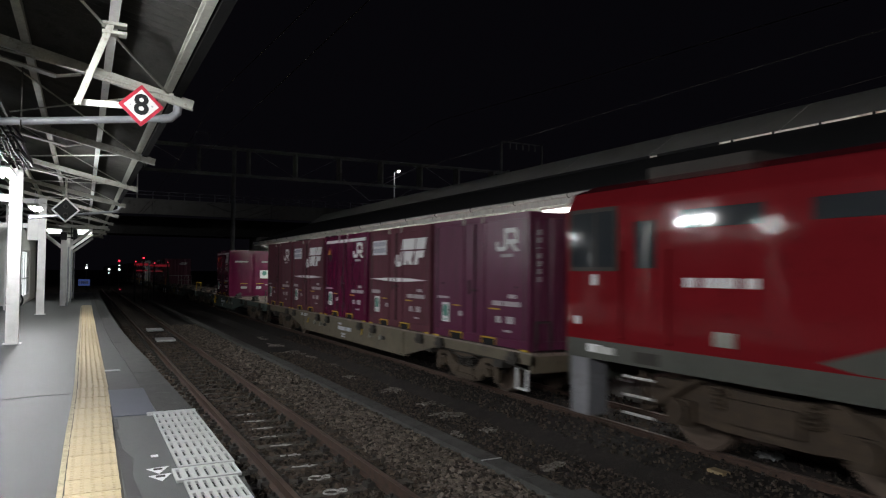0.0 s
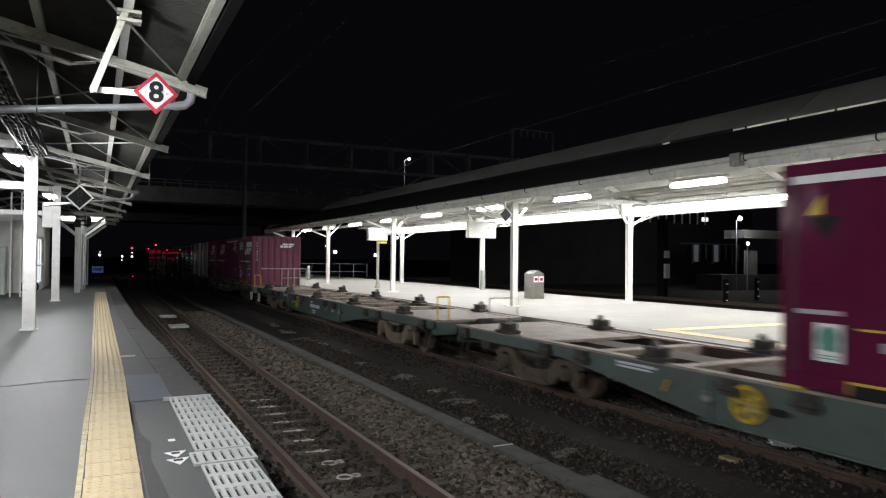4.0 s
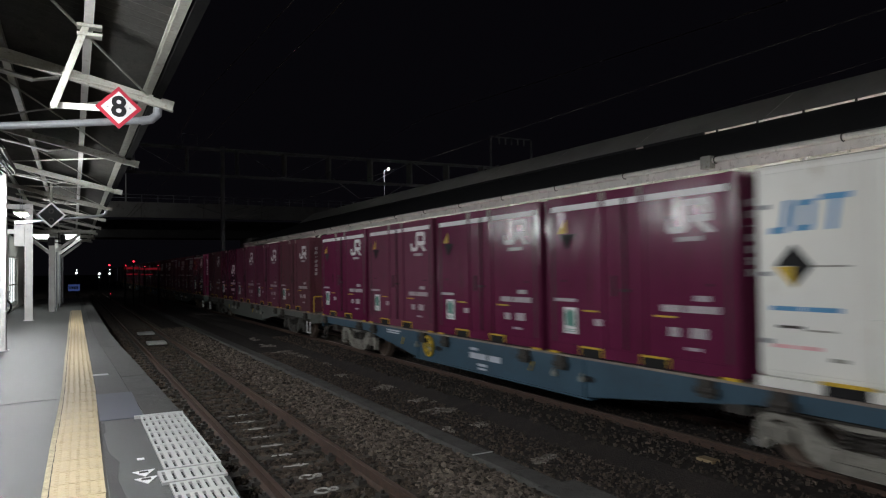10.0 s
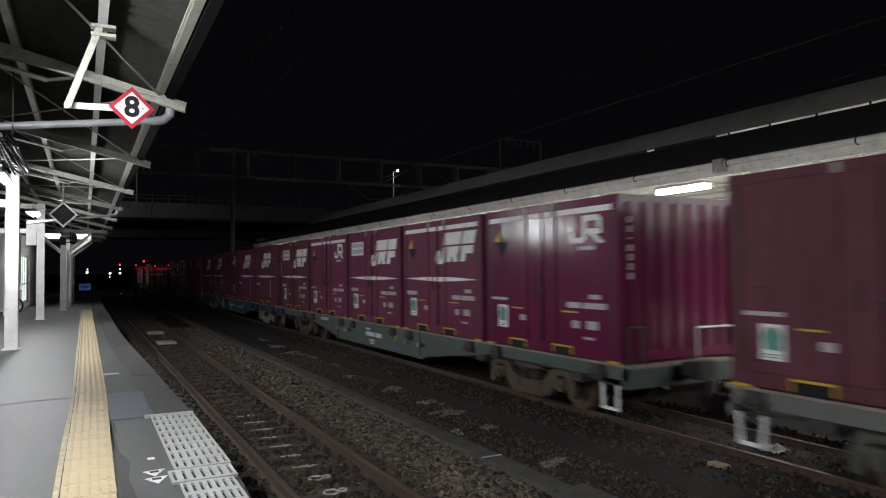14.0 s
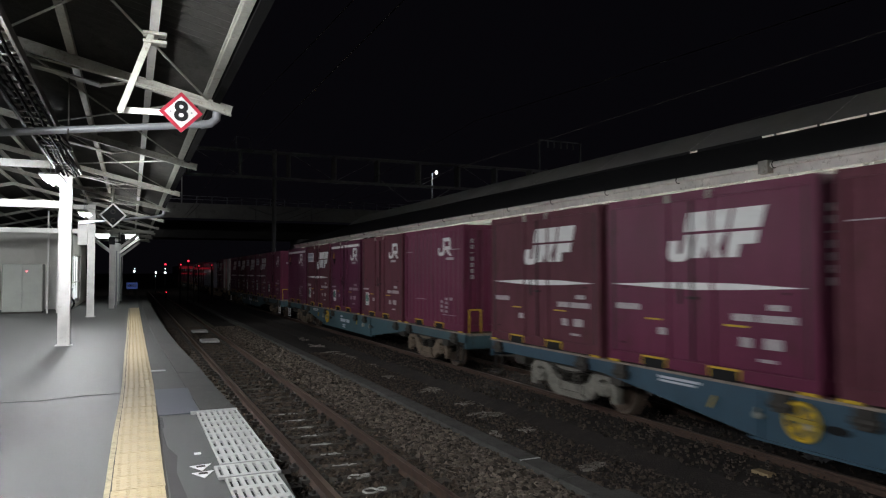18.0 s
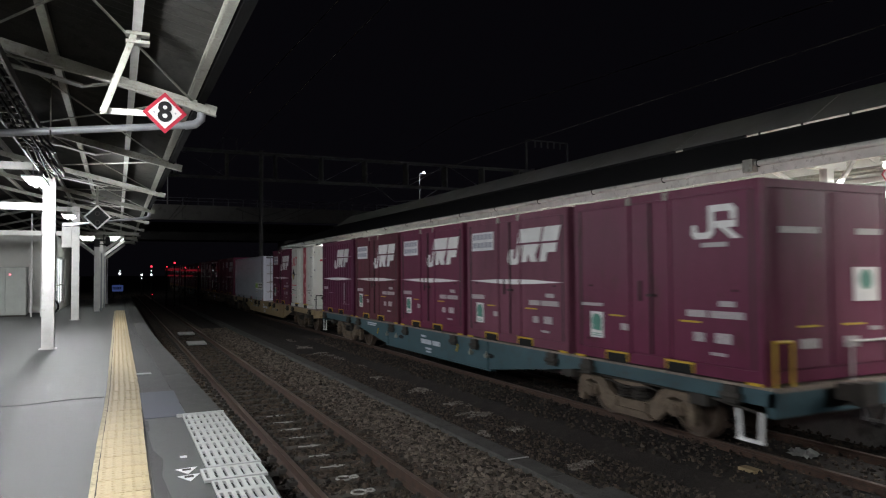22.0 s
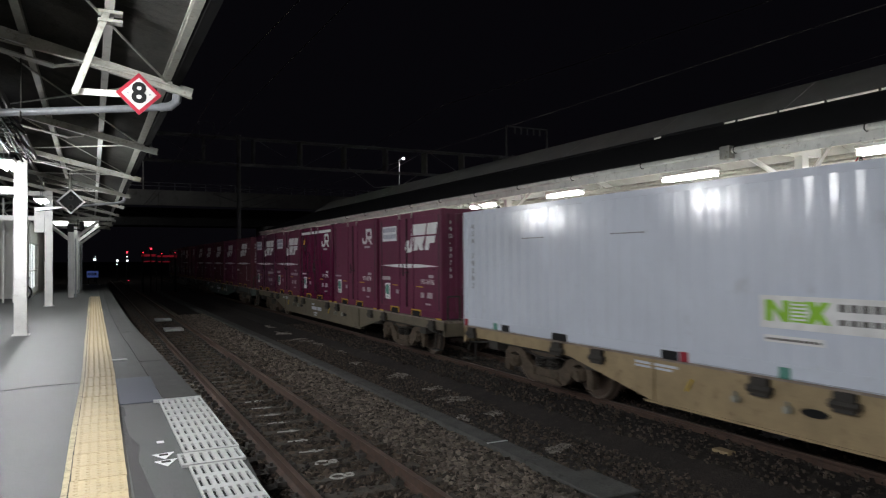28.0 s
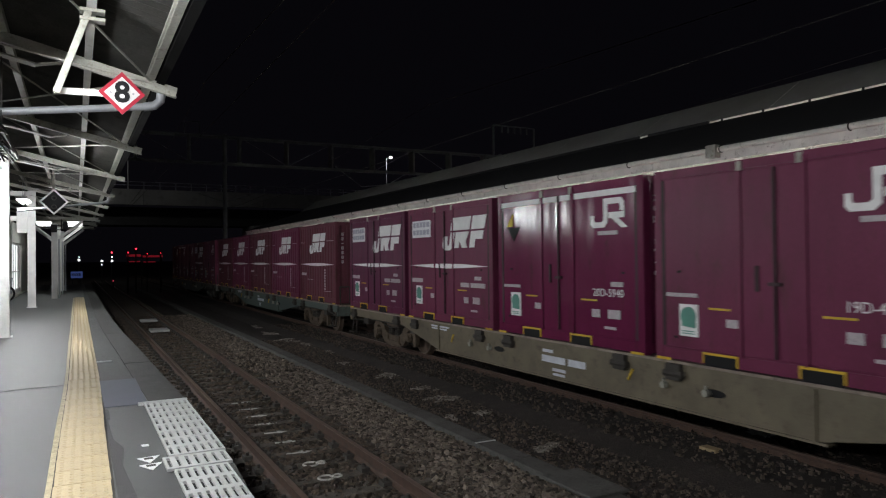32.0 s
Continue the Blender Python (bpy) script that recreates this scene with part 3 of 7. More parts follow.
    if kind.startswith("jrf_panel"):
        boxes("notice_panel", [(x0 - 0.004, x0 + 0.01, y1 - 1.16, y1 - 0.24, 1.84, 2.22)], "notice", ob, "pale notice panel with unreadable lettering")
        bm = bmesh.new()
        for z in (1.9, 2.07):
            for i in range(5):
                flat(bm, 0.3 + i * 0.17, 0.42 + i * 0.17, z, z + 0.11, 0.008)
        part("notice_lettering", bm, "dimletter", ob)
    # a card with a round green mark
    if not rib and kind != "jrf":
        boxes("card", [(x0 - 0.004, x0 + 0.01, y1 - 0.72, y1 - 0.42, 0.34, 0.75)], "white", ob, "white card with a green disc")
        bm = bmesh.new()
        disc(bm, 0.57, 0.595, 0.125, 0.009)
        poly(bm, [(0.46, 0.47), (0.68, 0.45), (0.69, 0.52), (0.6, 0.55), (0.47, 0.52)], 0.008)
        for z in (0.37, 0.4):
            flat(bm, 0.47, 0.66, z, z + 0.012, 0.008)
        part("card_mark", bm, "green", ob)
    # the end that faces forward: two smooth leaves, or a stacked number on ribs
    if smooth:
        for a, b in ((x0 + 0.14, -0.03), (0.03, x1 - 0.14)):
            bm = bmesh.new()
            n = 8
            pts = [(a, y0 + 0.03)] + [(a + (b - a) * i / n, y0 + 0.016 - 0.022 * math.sin(math.pi * i / n) ** 0.5) for i in range(n + 1)] + [(b, y0 + 0.03)]
            prism(bm, pts, "z", 0.19, H - 0.13)
            part("end_leaf", bm, paint, ob)
        for a, b, za, zb in ((x0 + 0.3, x0 + 1.0, 1.84, 1.92), (0.5, 0.98, 1.84, 1.92), (x0 + 0.62, x0 + 0.95, 0.42, 0.54), (0.22, 0.5, 0.4, 0.54), (0.72, 0.95, 0.6, 0.65)):
            boxes("lettering_bar", [(a, b, y0 - 0.012, y0 + 0.0, za, zb)], "letter", ob)
        for a, b in ((x0 + 0.58, x0 + 0.98), (0.2, 0.62)):
            boxes("yellow_mark", [(a, b, y0 - 0.012, y0, 0.68, 0.705)], "yellow", ob)
        boxes("end_card", [(0.42, 0.9, y0 - 0.014, y0 + 0.0, 0.98, 1.42)], "white", ob, "white card with a green disc")
        bm = bmesh.new()
        rod(bm, (0.66, y0 - 0.018, 1.26), (0.66, y0 - 0.01, 1.26), 0.13, 14)
        part("end_card_mark", bm, "green", ob)
    elif code:
        for i, c in enumerate(code):
            words("end_number", c, 0.13, "white", ob, Matrix.Translation((x0 + 0.235, y0 + 0.008, 2.18 - 0.15 * i)) @ pose(0, 0, 0, 90, 0, 0))
    else:
        for i in range(7):
            z = 1.24 + 0.14 * i
            bm = bmesh.new()
            for a, b, c, d in ((0, 0.062, 0, 0.02), (0, 0.062, 0.07, 0.09), (0, 0.02, 0.02, 0.07), (0.042, 0.062, 0.02, 0.07)) if i != 4 else ((0, 0.062, 0.035, 0.055),):
                box(bm, x0 + 0.2 + a, x0 + 0.2 + b, y0 - 0.004, y0 + 0.02, z + c, z + d)
            part("end_mark", bm, "letter", ob)
    if kind.startswith("jrf_panel"):
        bm = bmesh.new()
        for a, b, c, d, k in ((0.14, 0.3, 1.93, 2.04, 0.03), (0.33, 0.55, 1.93, 2.04, 0.03), (0.59, 0.72, 1.93, 2.04, 0.03), (0.27, 0.56, 2.06, 2.14, 0.03), (0.59, 0.86, 2.06, 2.14, 0.03), (0.62, 0.82, 1.99, 2.04, 0.02)):
            prism(bm, [(a, c), (b, c), (b + k, d), (a + k, d)], "y", y0 - 0.012, y0 - 0.004)
        part("end_logo", bm, "white", ob, "small white block logo on the ribbed end")
    return ob


def build_reefer(stripe):
    """A white insulated container with one coloured stripe."""
    L, W, H = LEN, WID, HIG
    x0, x1, y0, y1 = -W / 2, W / 2, -L / 2, L / 2
    ob = thing("refrigerated_container", "white insulated freight container with a %s stripe and side doors" % ("blue" if stripe == "blue" else "cherry red"), "freight container", group="containers on the train")
    bm = bmesh.new()
    box(bm, x0 + 0.02, x1 - 0.02, y0 + 0.02, y1 - 0.02, 0.12, H)
    part("hull", bm, "reefer", ob, bevel=0.05)
    boxes("base_frame", [(x0, x1, y0, y1, 0.0, 0.12)], "reefer", ob, bevel=0.01)
    for s0, s1 in ((0.12, 1.2), (1.22, 1.78), (1.82, 3.1), (3.12, 3.58)):
        boxes("side_panel", [(x0 + 0.004, x0 + 0.03, y1 - s1, y1 - s0, 0.2, H - 0.1)], "reefer", ob, bevel=0.008)
    for s in (1.32, 1.66):
        bm = bmesh.new()
        rod(bm, (x0 - 0.01, y1 - s, 0.15), (x0 - 0.01, y1 - s, H - 0.1), 0.014, 8)
        box(bm, x0 - 0.03, x0, y1 - s - 0.16, y1 - s + 0.02, 0.78, 0.82)
        part("locking_bar", bm, "reefer", ob)
    bm = bmesh.new()
    flat(bm, 2.24, 2.68, 0.16, 2.44)
    part("stripe", bm, "blue" if stripe == "blue" else "cherry", ob, "coloured stripe")
    if stripe == "blue":
        bm = bmesh.new()
        flat(bm, 2.24, 2.68, 1.55, 2.1, 0.008)
        part("picture_panel", bm, "white", ob, "pale panel with coloured blots")
        for s, z, r in ((2.36, 1.72, 0.1), (2.55, 1.92, 0.09), (2.52, 1.66, 0.07)):
            bm = bmesh.new()
            disc(bm, s, z, r, 0.013)
            part("panel_blot", bm, "yellow", ob)
    else:
        for s, z in ((2.4, 0.5), (2.55, 0.95), (2.36, 1.3), (2.56, 1.7), (2.42, 2.15)):
            bm = bmesh.new()
            for i in range(5):
                disc(bm, s + 0.06 * math.cos(i * 1.257), z + 0.06 * math.sin(i * 1.257), 0.045, 0.008, 8)
            part("blossom", bm, "pink", ob)
    bm = bmesh.new()
    flat(bm, 0.36, 0.44, 1.76, 2.08, 0.004, skew=0.06)
    flat(bm, 0.22, 0.42, 1.72, 1.79, 0.006, skew=0.02)
    for a, b, c, d in ((0.5, 0.57, 1.79, 2.02), (0.67, 0.74, 1.79, 2.02), (0.51, 0.72, 1.74, 1.8), (0.54, 0.75, 2.01, 2.07)):
        flat(bm, a, b, c, d, 0.004, skew=0.03)
    flat(bm, 0.9, 0.98, 1.74, 2.06, 0.004, skew=0.06)
    flat(bm, 0.82, 1.14, 2.05, 2.11, 0.006, skew=0.02)
    part("logo", bm, "blue" if stripe == "blue" else "cherry", ob, "slanted block logo")
    bm = bmesh.new()
    poly(bm, [(0.28, 1.36), (0.5, 1.6), (0.72, 1.36)])
    poly(bm, [(0.5, 1.12), (0.72, 1.36), (0.5, 1.36)])
    part("warning_mark", bm, "black", ob)
    bm = bmesh.new()
    poly(bm, [(0.28, 1.355), (0.5, 1.355), (0.5, 1.12)])
    part("warning_mark", bm, "yellow", ob)
    tone = "blue" if stripe == "blue" else "cherry"
    for s0, s1, za, zb, c in ((0.72, 1.12, 1.345, 1.365, "steelold"), (0.22, 0.58, 0.87, 0.92, tone), (0.62, 1.02, 0.87, 0.92, tone), (0.3, 0.6, 0.68, 0.71, "gear"), (0.62, 0.95, 0.66, 0.68, "steelold"), (0.22, 0.48, 0.46, 0.5, "pink"), (0.52, 0.8, 0.46, 0.5, "pink"),
                              (0.9, 1.08, 0.36, 0.4, "steelold"), (2.8, 3.5, 0.7, 0.73, "steelold"), (3.0, 3.3, 0.6, 0.64, "steelold"), (3.06, 3.16, 0.84, 0.95, "steelold"), (3.0, 3.3, 0.3, 0.33, "steelold"), (1.9, 2.15, 0.5, 0.53, "steelold")):
        bm = bmesh.new()
        flat(bm, s0, s1, za, zb)
        part("lettering_bar", bm, c, ob)
    for za in (0.5, 1.25, 2.0):
        for s0 in (0.16, 3.5):
            boxes("hinge", [(x0 - 0.02, x0 + 0.006, y1 - s0 - 0.06, y1 - s0 + 0.06, za, za + 0.05)], "galv", ob)
    for q in (1.05, 2.55):
        boxes("fork_pocket", [(x0 - 0.012, x0 + 0.02, y1 - q - 0.28, y1 - q + 0.28, 0.115, 0.15)], "yellow", ob, "yellow fork pocket rim")
        boxes("pocket_hole", [(x0 - 0.006, x0 + 0.012, y1 - q - 0.24, y1 - q + 0.24, 0.004, 0.113)], "black", ob)
    bm = bmesh.new()
    for b in (0.55, 1.6):
        rod(bm, (x0 + b, y0 - 0.03, 0.45), (x0 + b, y0 - 0.03, 1.25), 0.02, 8)
    rod(bm, (x0 + 0.55, y0 - 0.03, 1.25), (x0 + 1.6, y0 - 0.03, 1.25), 0.02, 8)
    rod(bm, (x0 + 0.55, y0 - 0.03, 0.5), (x0 + 1.6, y0 - 0.03, 0.5), 0.02, 8)
    part("end_bars", bm, "gear", ob)
    for a, b in ((x0 + 0.3, x0 + 0.62), (x0 + 0.66, x0 + 0.98)):
        boxes("end_lettering", [(a, b, y0 + 0.012, y0 + 0.024, 1.88, 1.95)], tone, ob)
    bm = bmesh.new()
    for a, b, c, d in ((0.42, 0.5, 1.58, 1.86), (0.34, 0.48, 1.54, 1.6), (0.56, 0.76, 1.56, 1.62), (0.56, 0.62, 1.6, 1.82), (0.7, 0.76, 1.6, 1.82), (0.56, 0.76, 1.8, 1.86), (0.9, 0.98, 1.56, 1.84), (0.82, 1.08, 1.82, 1.88)):
        box(bm, a, b, y0 + 0.012, y0 + 0.024, c, d)
    part("end_logo", bm, tone, ob)
    bm = bmesh.new()
    rod(bm, (x0 + 0.42, y0 + 0.005, 0.42), (x0 + 0.42, y0 + 0.03, 0.42), 0.07, 14)
    part("drain_cap", bm, "gear", ob)
    for za in (0.35, 1.5, 2.2):
        boxes("corner_bolt", [(x0 + 0.06, x0 + 0.1, y0 + 0.008, y0 + 0.024, za, za + 0.05)], "galv", ob)
    return ob


def build_long():
    """The long silver container, 31 feet, with corrugated sides and end doors."""
    L, W, H = 9.41, 2.49, 2.33
    x0, x1, y0, y1 = -W / 2, W / 2, -L / 2, L / 2
    ob = thing("long_container", "long silver-grey corrugated freight container with a green and white label", "freight container")
    for a in (x0, x1 - 0.15):
        for b in (y0, y1 - 0.15):
            boxes("corner_post", [(a, a + 0.15, b, b + 0.15, 0, H)], "silver", ob, bevel=0.01)
        boxes("bottom_rail", [(a + 0.005, a + 0.12, y0 + 0.15, y1 - 0.15, 0.0, 0.16)], "silver", ob)
        boxes("top_rail", [(a + 0.005, a + 0.1, y0 + 0.15, y1 - 0.15, H - 0.09, H)], "silver", ob)
    for s, base, d in ((x0 + 0.03, x0 + 0.022, -0.013), (x1 - 0.03, x1 - 0.022, 0.013)):
        bm = bmesh.new()
        ribbed(bm, y0 + 0.15, y1 - 0.15, 0.16, H - 0.09, base, d, "x", 0.28)
        part("side_wall", bm, "silver", ob)
    boxes("roof_panel", [(x0 + 0.05, x1 - 0.05, y0 + 0.1, y1 - 0.1, H - 0.04, H - 0.01)], "silver", ob)
    boxes("rear_wall", [(x0 + 0.15, x1 - 0.15, y1 - 0.06, y1 - 0.02, 0, H)], "silver", ob)
    for a, b in ((x0 + 0.16, -0.012), (0.012, x1 - 0.16)):
        boxes("end_door", [(a, b, y0 + 0.03, y0 + 0.07, 0.12, H - 0.12)], "silver", ob, bevel=0.006)
        for c in (a + 0.22, b - 0.22):
            bm = bmesh.new()
            rod(bm, (c, y0 + 0.01, 0.08), (c, y0 + 0.01, H - 0.08), 0.018, 8)
            for z in (0.5, 1.0, 1.5, 1.95):
                box(bm, c - 0.05, c + 0.05, y0 - 0.005, y0 + 0.03, z - 0.03, z + 0.03)
            box(bm, c - 0.02, c + 0.3, y0 - 0.02, y0, 0.98, 1.02)
            part("door_bar", bm, "galv", ob)
        for z in (0.45, 0.95, 1.4, 1.85):
            boxes("door_rail", [(a + 0.03, b - 0.03, y0 + 0.015, y0 + 0.03, z - 0.02, z + 0.02)], "galv", ob)
    boxes("end_sill", [(x0 + 0.15, x1 - 0.15, y0, y0 + 0.06, 0, 0.12)], "silver", ob)
    f = lambda bm, s0, s1, z0, z1, out=0.002: flat(bm, s0, s1, z0, z1, out, L, W)
    bm = bmesh.new()
    f(bm, 7.17, 9.15, 0.56, 0.93)
    part("label", bm, "white", ob, "white label panel")
    bm = bmesh.new()
    q = 7.24
    poly(bm, [(q, 0.64), (q + 0.09, 0.64), (q + 0.09, 0.79), (q + 0.22, 0.64), (q + 0.31, 0.64), (q + 0.31, 0.88), (q + 0.22, 0.88), (q + 0.22, 0.73), (q + 0.09, 0.88), (q, 0.88)], 0.008, L, W)
    for i in range(6):
        f(bm, q + 0.33, q + 0.5, 0.645 + 0.041 * i, 0.665 + 0.041 * i, 0.008)
    poly(bm, [(q + 0.5, 0.64), (q + 0.6, 0.64), (q + 0.64, 0.7), (q + 0.68, 0.64), (q + 0.78, 0.64), (q + 0.69, 0.76), (q + 0.78, 0.88), (q + 0.68, 0.88), (q + 0.64, 0.82), (q + 0.6, 0.88), (q + 0.5, 0.88), (q + 0.56, 0.76)], 0.008, L, W)
    part("logo", bm, "lime", ob, "green block logo")
    bm = bmesh.new()
    bm.free()
    for i in range(8):
        for za, zb in ((0.79, 0.87), (0.65, 0.71)):
            bm = bmesh.new()
            f(bm, 8.12 + i * 0.12, 8.19 + i * 0.12, za, zb, 0.008)
            part("lettering_bar", bm, "gear", ob)
    bm = bmesh.new()
    f(bm, 7.22, 7.95, 0.4, 0.48)
    part("label", bm, "white", ob)
    bm = bmesh.new()
    for i in range(12):
        f(bm, 7.25 + i * 0.056, 7.29 + i * 0.056, 0.425, 0.45, 0.006)
    for s in (2.2, 4.6):
        for i in range(6):
            f(bm, s + i * 0.12, s + 0.07 + i * 0.12, 1.72, 1.735)
    for i in range(9):
        f(bm, 8.98, 9.05, 1.0 + 0.12 * i, 1.09 + 0.12 * i)
    part("lettering_bars", bm, "gear", ob)
    for i, c in enumerate("48A 30082"):
        if c != " ":
            words("number", c, 0.15, "gear", ob, Matrix.Translation((x0 - 0.006, y1 - 0.42, 2.02 - 0.15 * i)) @ pose(0, 0, 0, 90, 0, -90))
    for a, b in ((0.3, 2.3), (3.0, 5.55), (6.2, 9.1)):
        bm = bmesh.new()
        f(bm, a, b, 0.012, 0.015, 0.006)
        part("rail_seam", bm, "gear", ob)
    boxes("end_label", [(0.35, 0.85, y0 + 0.02, y0 + 0.035, 1.55, 1.95), (0.75, 0.98, y0 + 0.02, y0 + 0.035, 1.0, 1.25)], "white", ob)
    boxes("end_logo", [(0.42, 0.78, y0 + 0.012, y0 + 0.03, 1.72, 1.88)], "lime", ob)
    for s, c in ((0.05, "signred"), (1.2, "green"), (5.93, "signred"), (7.4, "green"), (9.2, "signred")):
        bm = bmesh.new()
        f(bm, s, s + 0.14, 0.0, 0.13, 0.004)
        part("reflector", bm, c, ob)
    bm = bmesh.new()
    f(bm, 1.5, 1.75, 0.0, 0.12, 0.004)
    f(bm, 3.1, 3.5, 0.0, 0.12, 0.004)
    f(bm, 5.6, 5.9, 0.0, 0.12, 0.004)
    part("fork_slot", bm, "black", ob)
    return ob


PROTO = {}


def container_for(spec):
    if spec not in PROTO:
        a = spec.split()
        PROTO[spec] = [build_reefer(a[1]) if a[0] == "reefer" else build_long() if a[0] == "long" else build_container(a[0], a[1], a[2] if len(a) > 2 else ""), False]
    ob, used = PROTO[spec]
    if used:
        return copy_thing(ob, Matrix())
    PROTO[spec][1] = True
    return ob


# ---- train: wagons ----
def build_wagon(paint, what, extras=""):
    """A flat container wagon; its front coupling stands at y = 0, rails at z = 0."""
    ob = thing("container_wagon", what + " flat container wagon with fish-bellied side sills and four axles", "freight wagon", group="wagons of the train")
    dust = {"olive": "browntruck", "tan": "browntruck", "ash": "greytruck", "azure": "paletruck", "moss": "browntruck"}.get(paint, "truck")
    e0, e1, z1 = 0.42, 19.98, 0.965
    sh, dp = (4.0, 5.85) if paint in ("olive", "tan") else (4.2, 7.25)
    side = [(e0, z1), (e1, z1), (e1, z1 - 0.22), (20.4 - sh, z1 - 0.22), (20.4 - dp, 0.36), (dp, 0.36), (sh, z1 - 0.22), (e0, z1 - 0.22)]
    for s in (-1, 1):
        bm = bmesh.new()
        prism(bm, side, "x", s * 1.2, s * 1.14)
        prism(bm, [(dp - 0.1, 0.36), (20.5 - dp, 0.36), (20.5 - dp, 0.33), (dp - 0.1, 0.33)], "x", s * 1.22, s * 1.08)
        part("side_sill", bm, paint, ob)
        boxes("top_flange", [(min(s * 1.04, s * 1.206), max(s * 1.04, s * 1.206), e0 - 0.004, e1 + 0.004, z1 - 0.03, z1 + 0.004)], "decktop", ob, "worn top flange")
        boxes("sill_lining", [(min(s * 1.125, s * 1.135), max(s * 1.125, s * 1.135), e0 + 0.1, e1 - 0.1, z1 - 0.22, z1 - 0.04)], "rust", ob)
        for y in (dp + 0.05, 20.35 - dp):
            boxes("stiffener", [(min(s * 1.2, s * 1.225), max(s * 1.2, s * 1.225), y - 0.03, y + 0.03, 0.36, z1 - 0.05)], paint, ob)
    boxes("centre_sill", [(-0.3, 0.3, e0, e1, z1 - 0.3, z1 - 0.06)], "rust", ob)
    for i, y in enumerate((5.0, 6.7, 8.45, 10.2, 11.95, 13.7, 15.4)):
        boxes("cross_beam", [(-1.14, 1.14, y - 0.13, y + 0.13, z1 - 0.2, z1 - 0.01)], "decktop", ob)
    for a, b in ((e0, 3.6), (16.8, e1)):
        boxes("end_deck", [(-1.14, 1.14, a, b, z1 - 0.06, z1 - 0.008)], "decktop", ob)
        boxes("end_beam", [(-1.2, 1.2, a if a == e0 else b - 0.08, a + 0.08 if a == e0 else b, z1 - 0.35, z1 - 0.06)], paint, ob)
    # container brackets along both edges
    for y in [0.75 + 0.25 + i * 3.92 + k for i in range(5) for k in (0.0, 2.9)]:
        for s in (-1, 1):
            bm = bmesh.new()
            box(bm, s * 1.2 - 0.07, s * 1.2 + 0.07, y - 0.12, y + 0.12, z1 - 0.24, z1 - 0.03)
            rod(bm, (s * 1.24, y - 0.16, z1 - 0.16), (s * 1.24, y + 0.16, z1 - 0.16), 0.05, 8)
            part("container_bracket", bm, "gear", ob)
    # bogies
    for yc in (3.1, 17.3):
        bg = new("bogie")
        bg.parent = ob
        for s in (-1, 1):
            x = s * 0.99
            half = [(0.0, 0.4), (0.36, 0.42), (0.52, 0.5), (0.62, 0.62), (0.76, 0.71), (0.95, 0.745), (1.12, 0.71), (1.25, 0.61), (1.3, 0.46), (1.29, 0.24), (1.16, 0.22), (1.15, 0.45), (1.08, 0.56),
                    (0.95, 0.6), (0.82, 0.56), (0.75, 0.45), (0.72, 0.33), (0.58, 0.2), (0.4, 0.155), (0.0, 0.15)]
            pts = half + [(-a, b) for a, b in half[1:-1][::-1]]
            bm = bmesh.new()
            prism(bm, [(yc + a, b) for a, b in pts], "x", x - 0.055, x + 0.055)
            part("side_frame", bm, dust, bg, "cast bogie side frame arched over the axles")
            bm = bmesh.new()
            prism(bm, [(yc + a, b) for a, b in ((-0.5, 0.2), (0.5, 0.2), (0.36, 0.27), (-0.36, 0.27))], "x", x + s * 0.05, x + s * 0.09)
            for a in (-0.34, 0.34):
                box(bm, min(x + s * 0.04, x + s * 0.085), max(x + s * 0.04, x + s * 0.085), yc + a - 0.05, yc + a + 0.05, 0.27, 0.4)
            part("frame_rib", bm, dust, bg)
            for yo in (-0.95, 0.95):
                bm = bmesh.new()
                box(bm, x - 0.08, x + 0.08, yc + yo - 0.15, yc + yo + 0.15, 0.36, 0.54)
                rod(bm, (x - s * 0.02, yc + yo, 0.43), (x + s * 0.1, yc + yo, 0.43), 0.125, 16, 0.11)
                rod(bm, (x + s * 0.09, yc + yo, 0.43), (x + s * 0.125, yc + yo, 0.43), 0.07, 12)
                part("axle_box", bm, dust, bg)
            for yo in (-0.2, 0.2):
                bm = bmesh.new()
                for i in range(4):
                    ring(bm, (x - s * 0.02, yc + yo, 0.44 + 0.05 * i), (0, 0, 1), 0.095, 0.021, 14, 6)
                rod(bm, (x - s * 0.02, yc + yo, 0.4), (x - s * 0.02, yc + yo, 0.64), 0.065, 10)
                part("spring", bm, "gear", bg)
            boxes("bolster_end", [(x - 0.09, x + 0.07, yc - 0.34, yc + 0.34, 0.62, 0.7)], dust, bg, bevel=0.012)
            bm = bmesh.new()
            tube(bm, [(x + s * 0.02, yc - 0.62, 0.6), (x + s * 0.1, yc - 0.5, 0.66), (x + s * 0.12, yc, 0.6), (x + s * 0.1, yc + 0.5, 0.66), (x + s * 0.02, yc + 0.62, 0.6)], 0.016)
            part("brake_pipe", bm, "gear", bg)
        boxes("bolster", [(-0.95, 0.95, yc - 0.2, yc + 0.2, 0.42, 0.7)], "gear", bg)
        for o in (-0.42, 0.42):
            boxes("brake_beam", [(-0.8, 0.8, yc + o - 0.06, yc + o + 0.06, 0.3, 0.42)], "gear", bg)
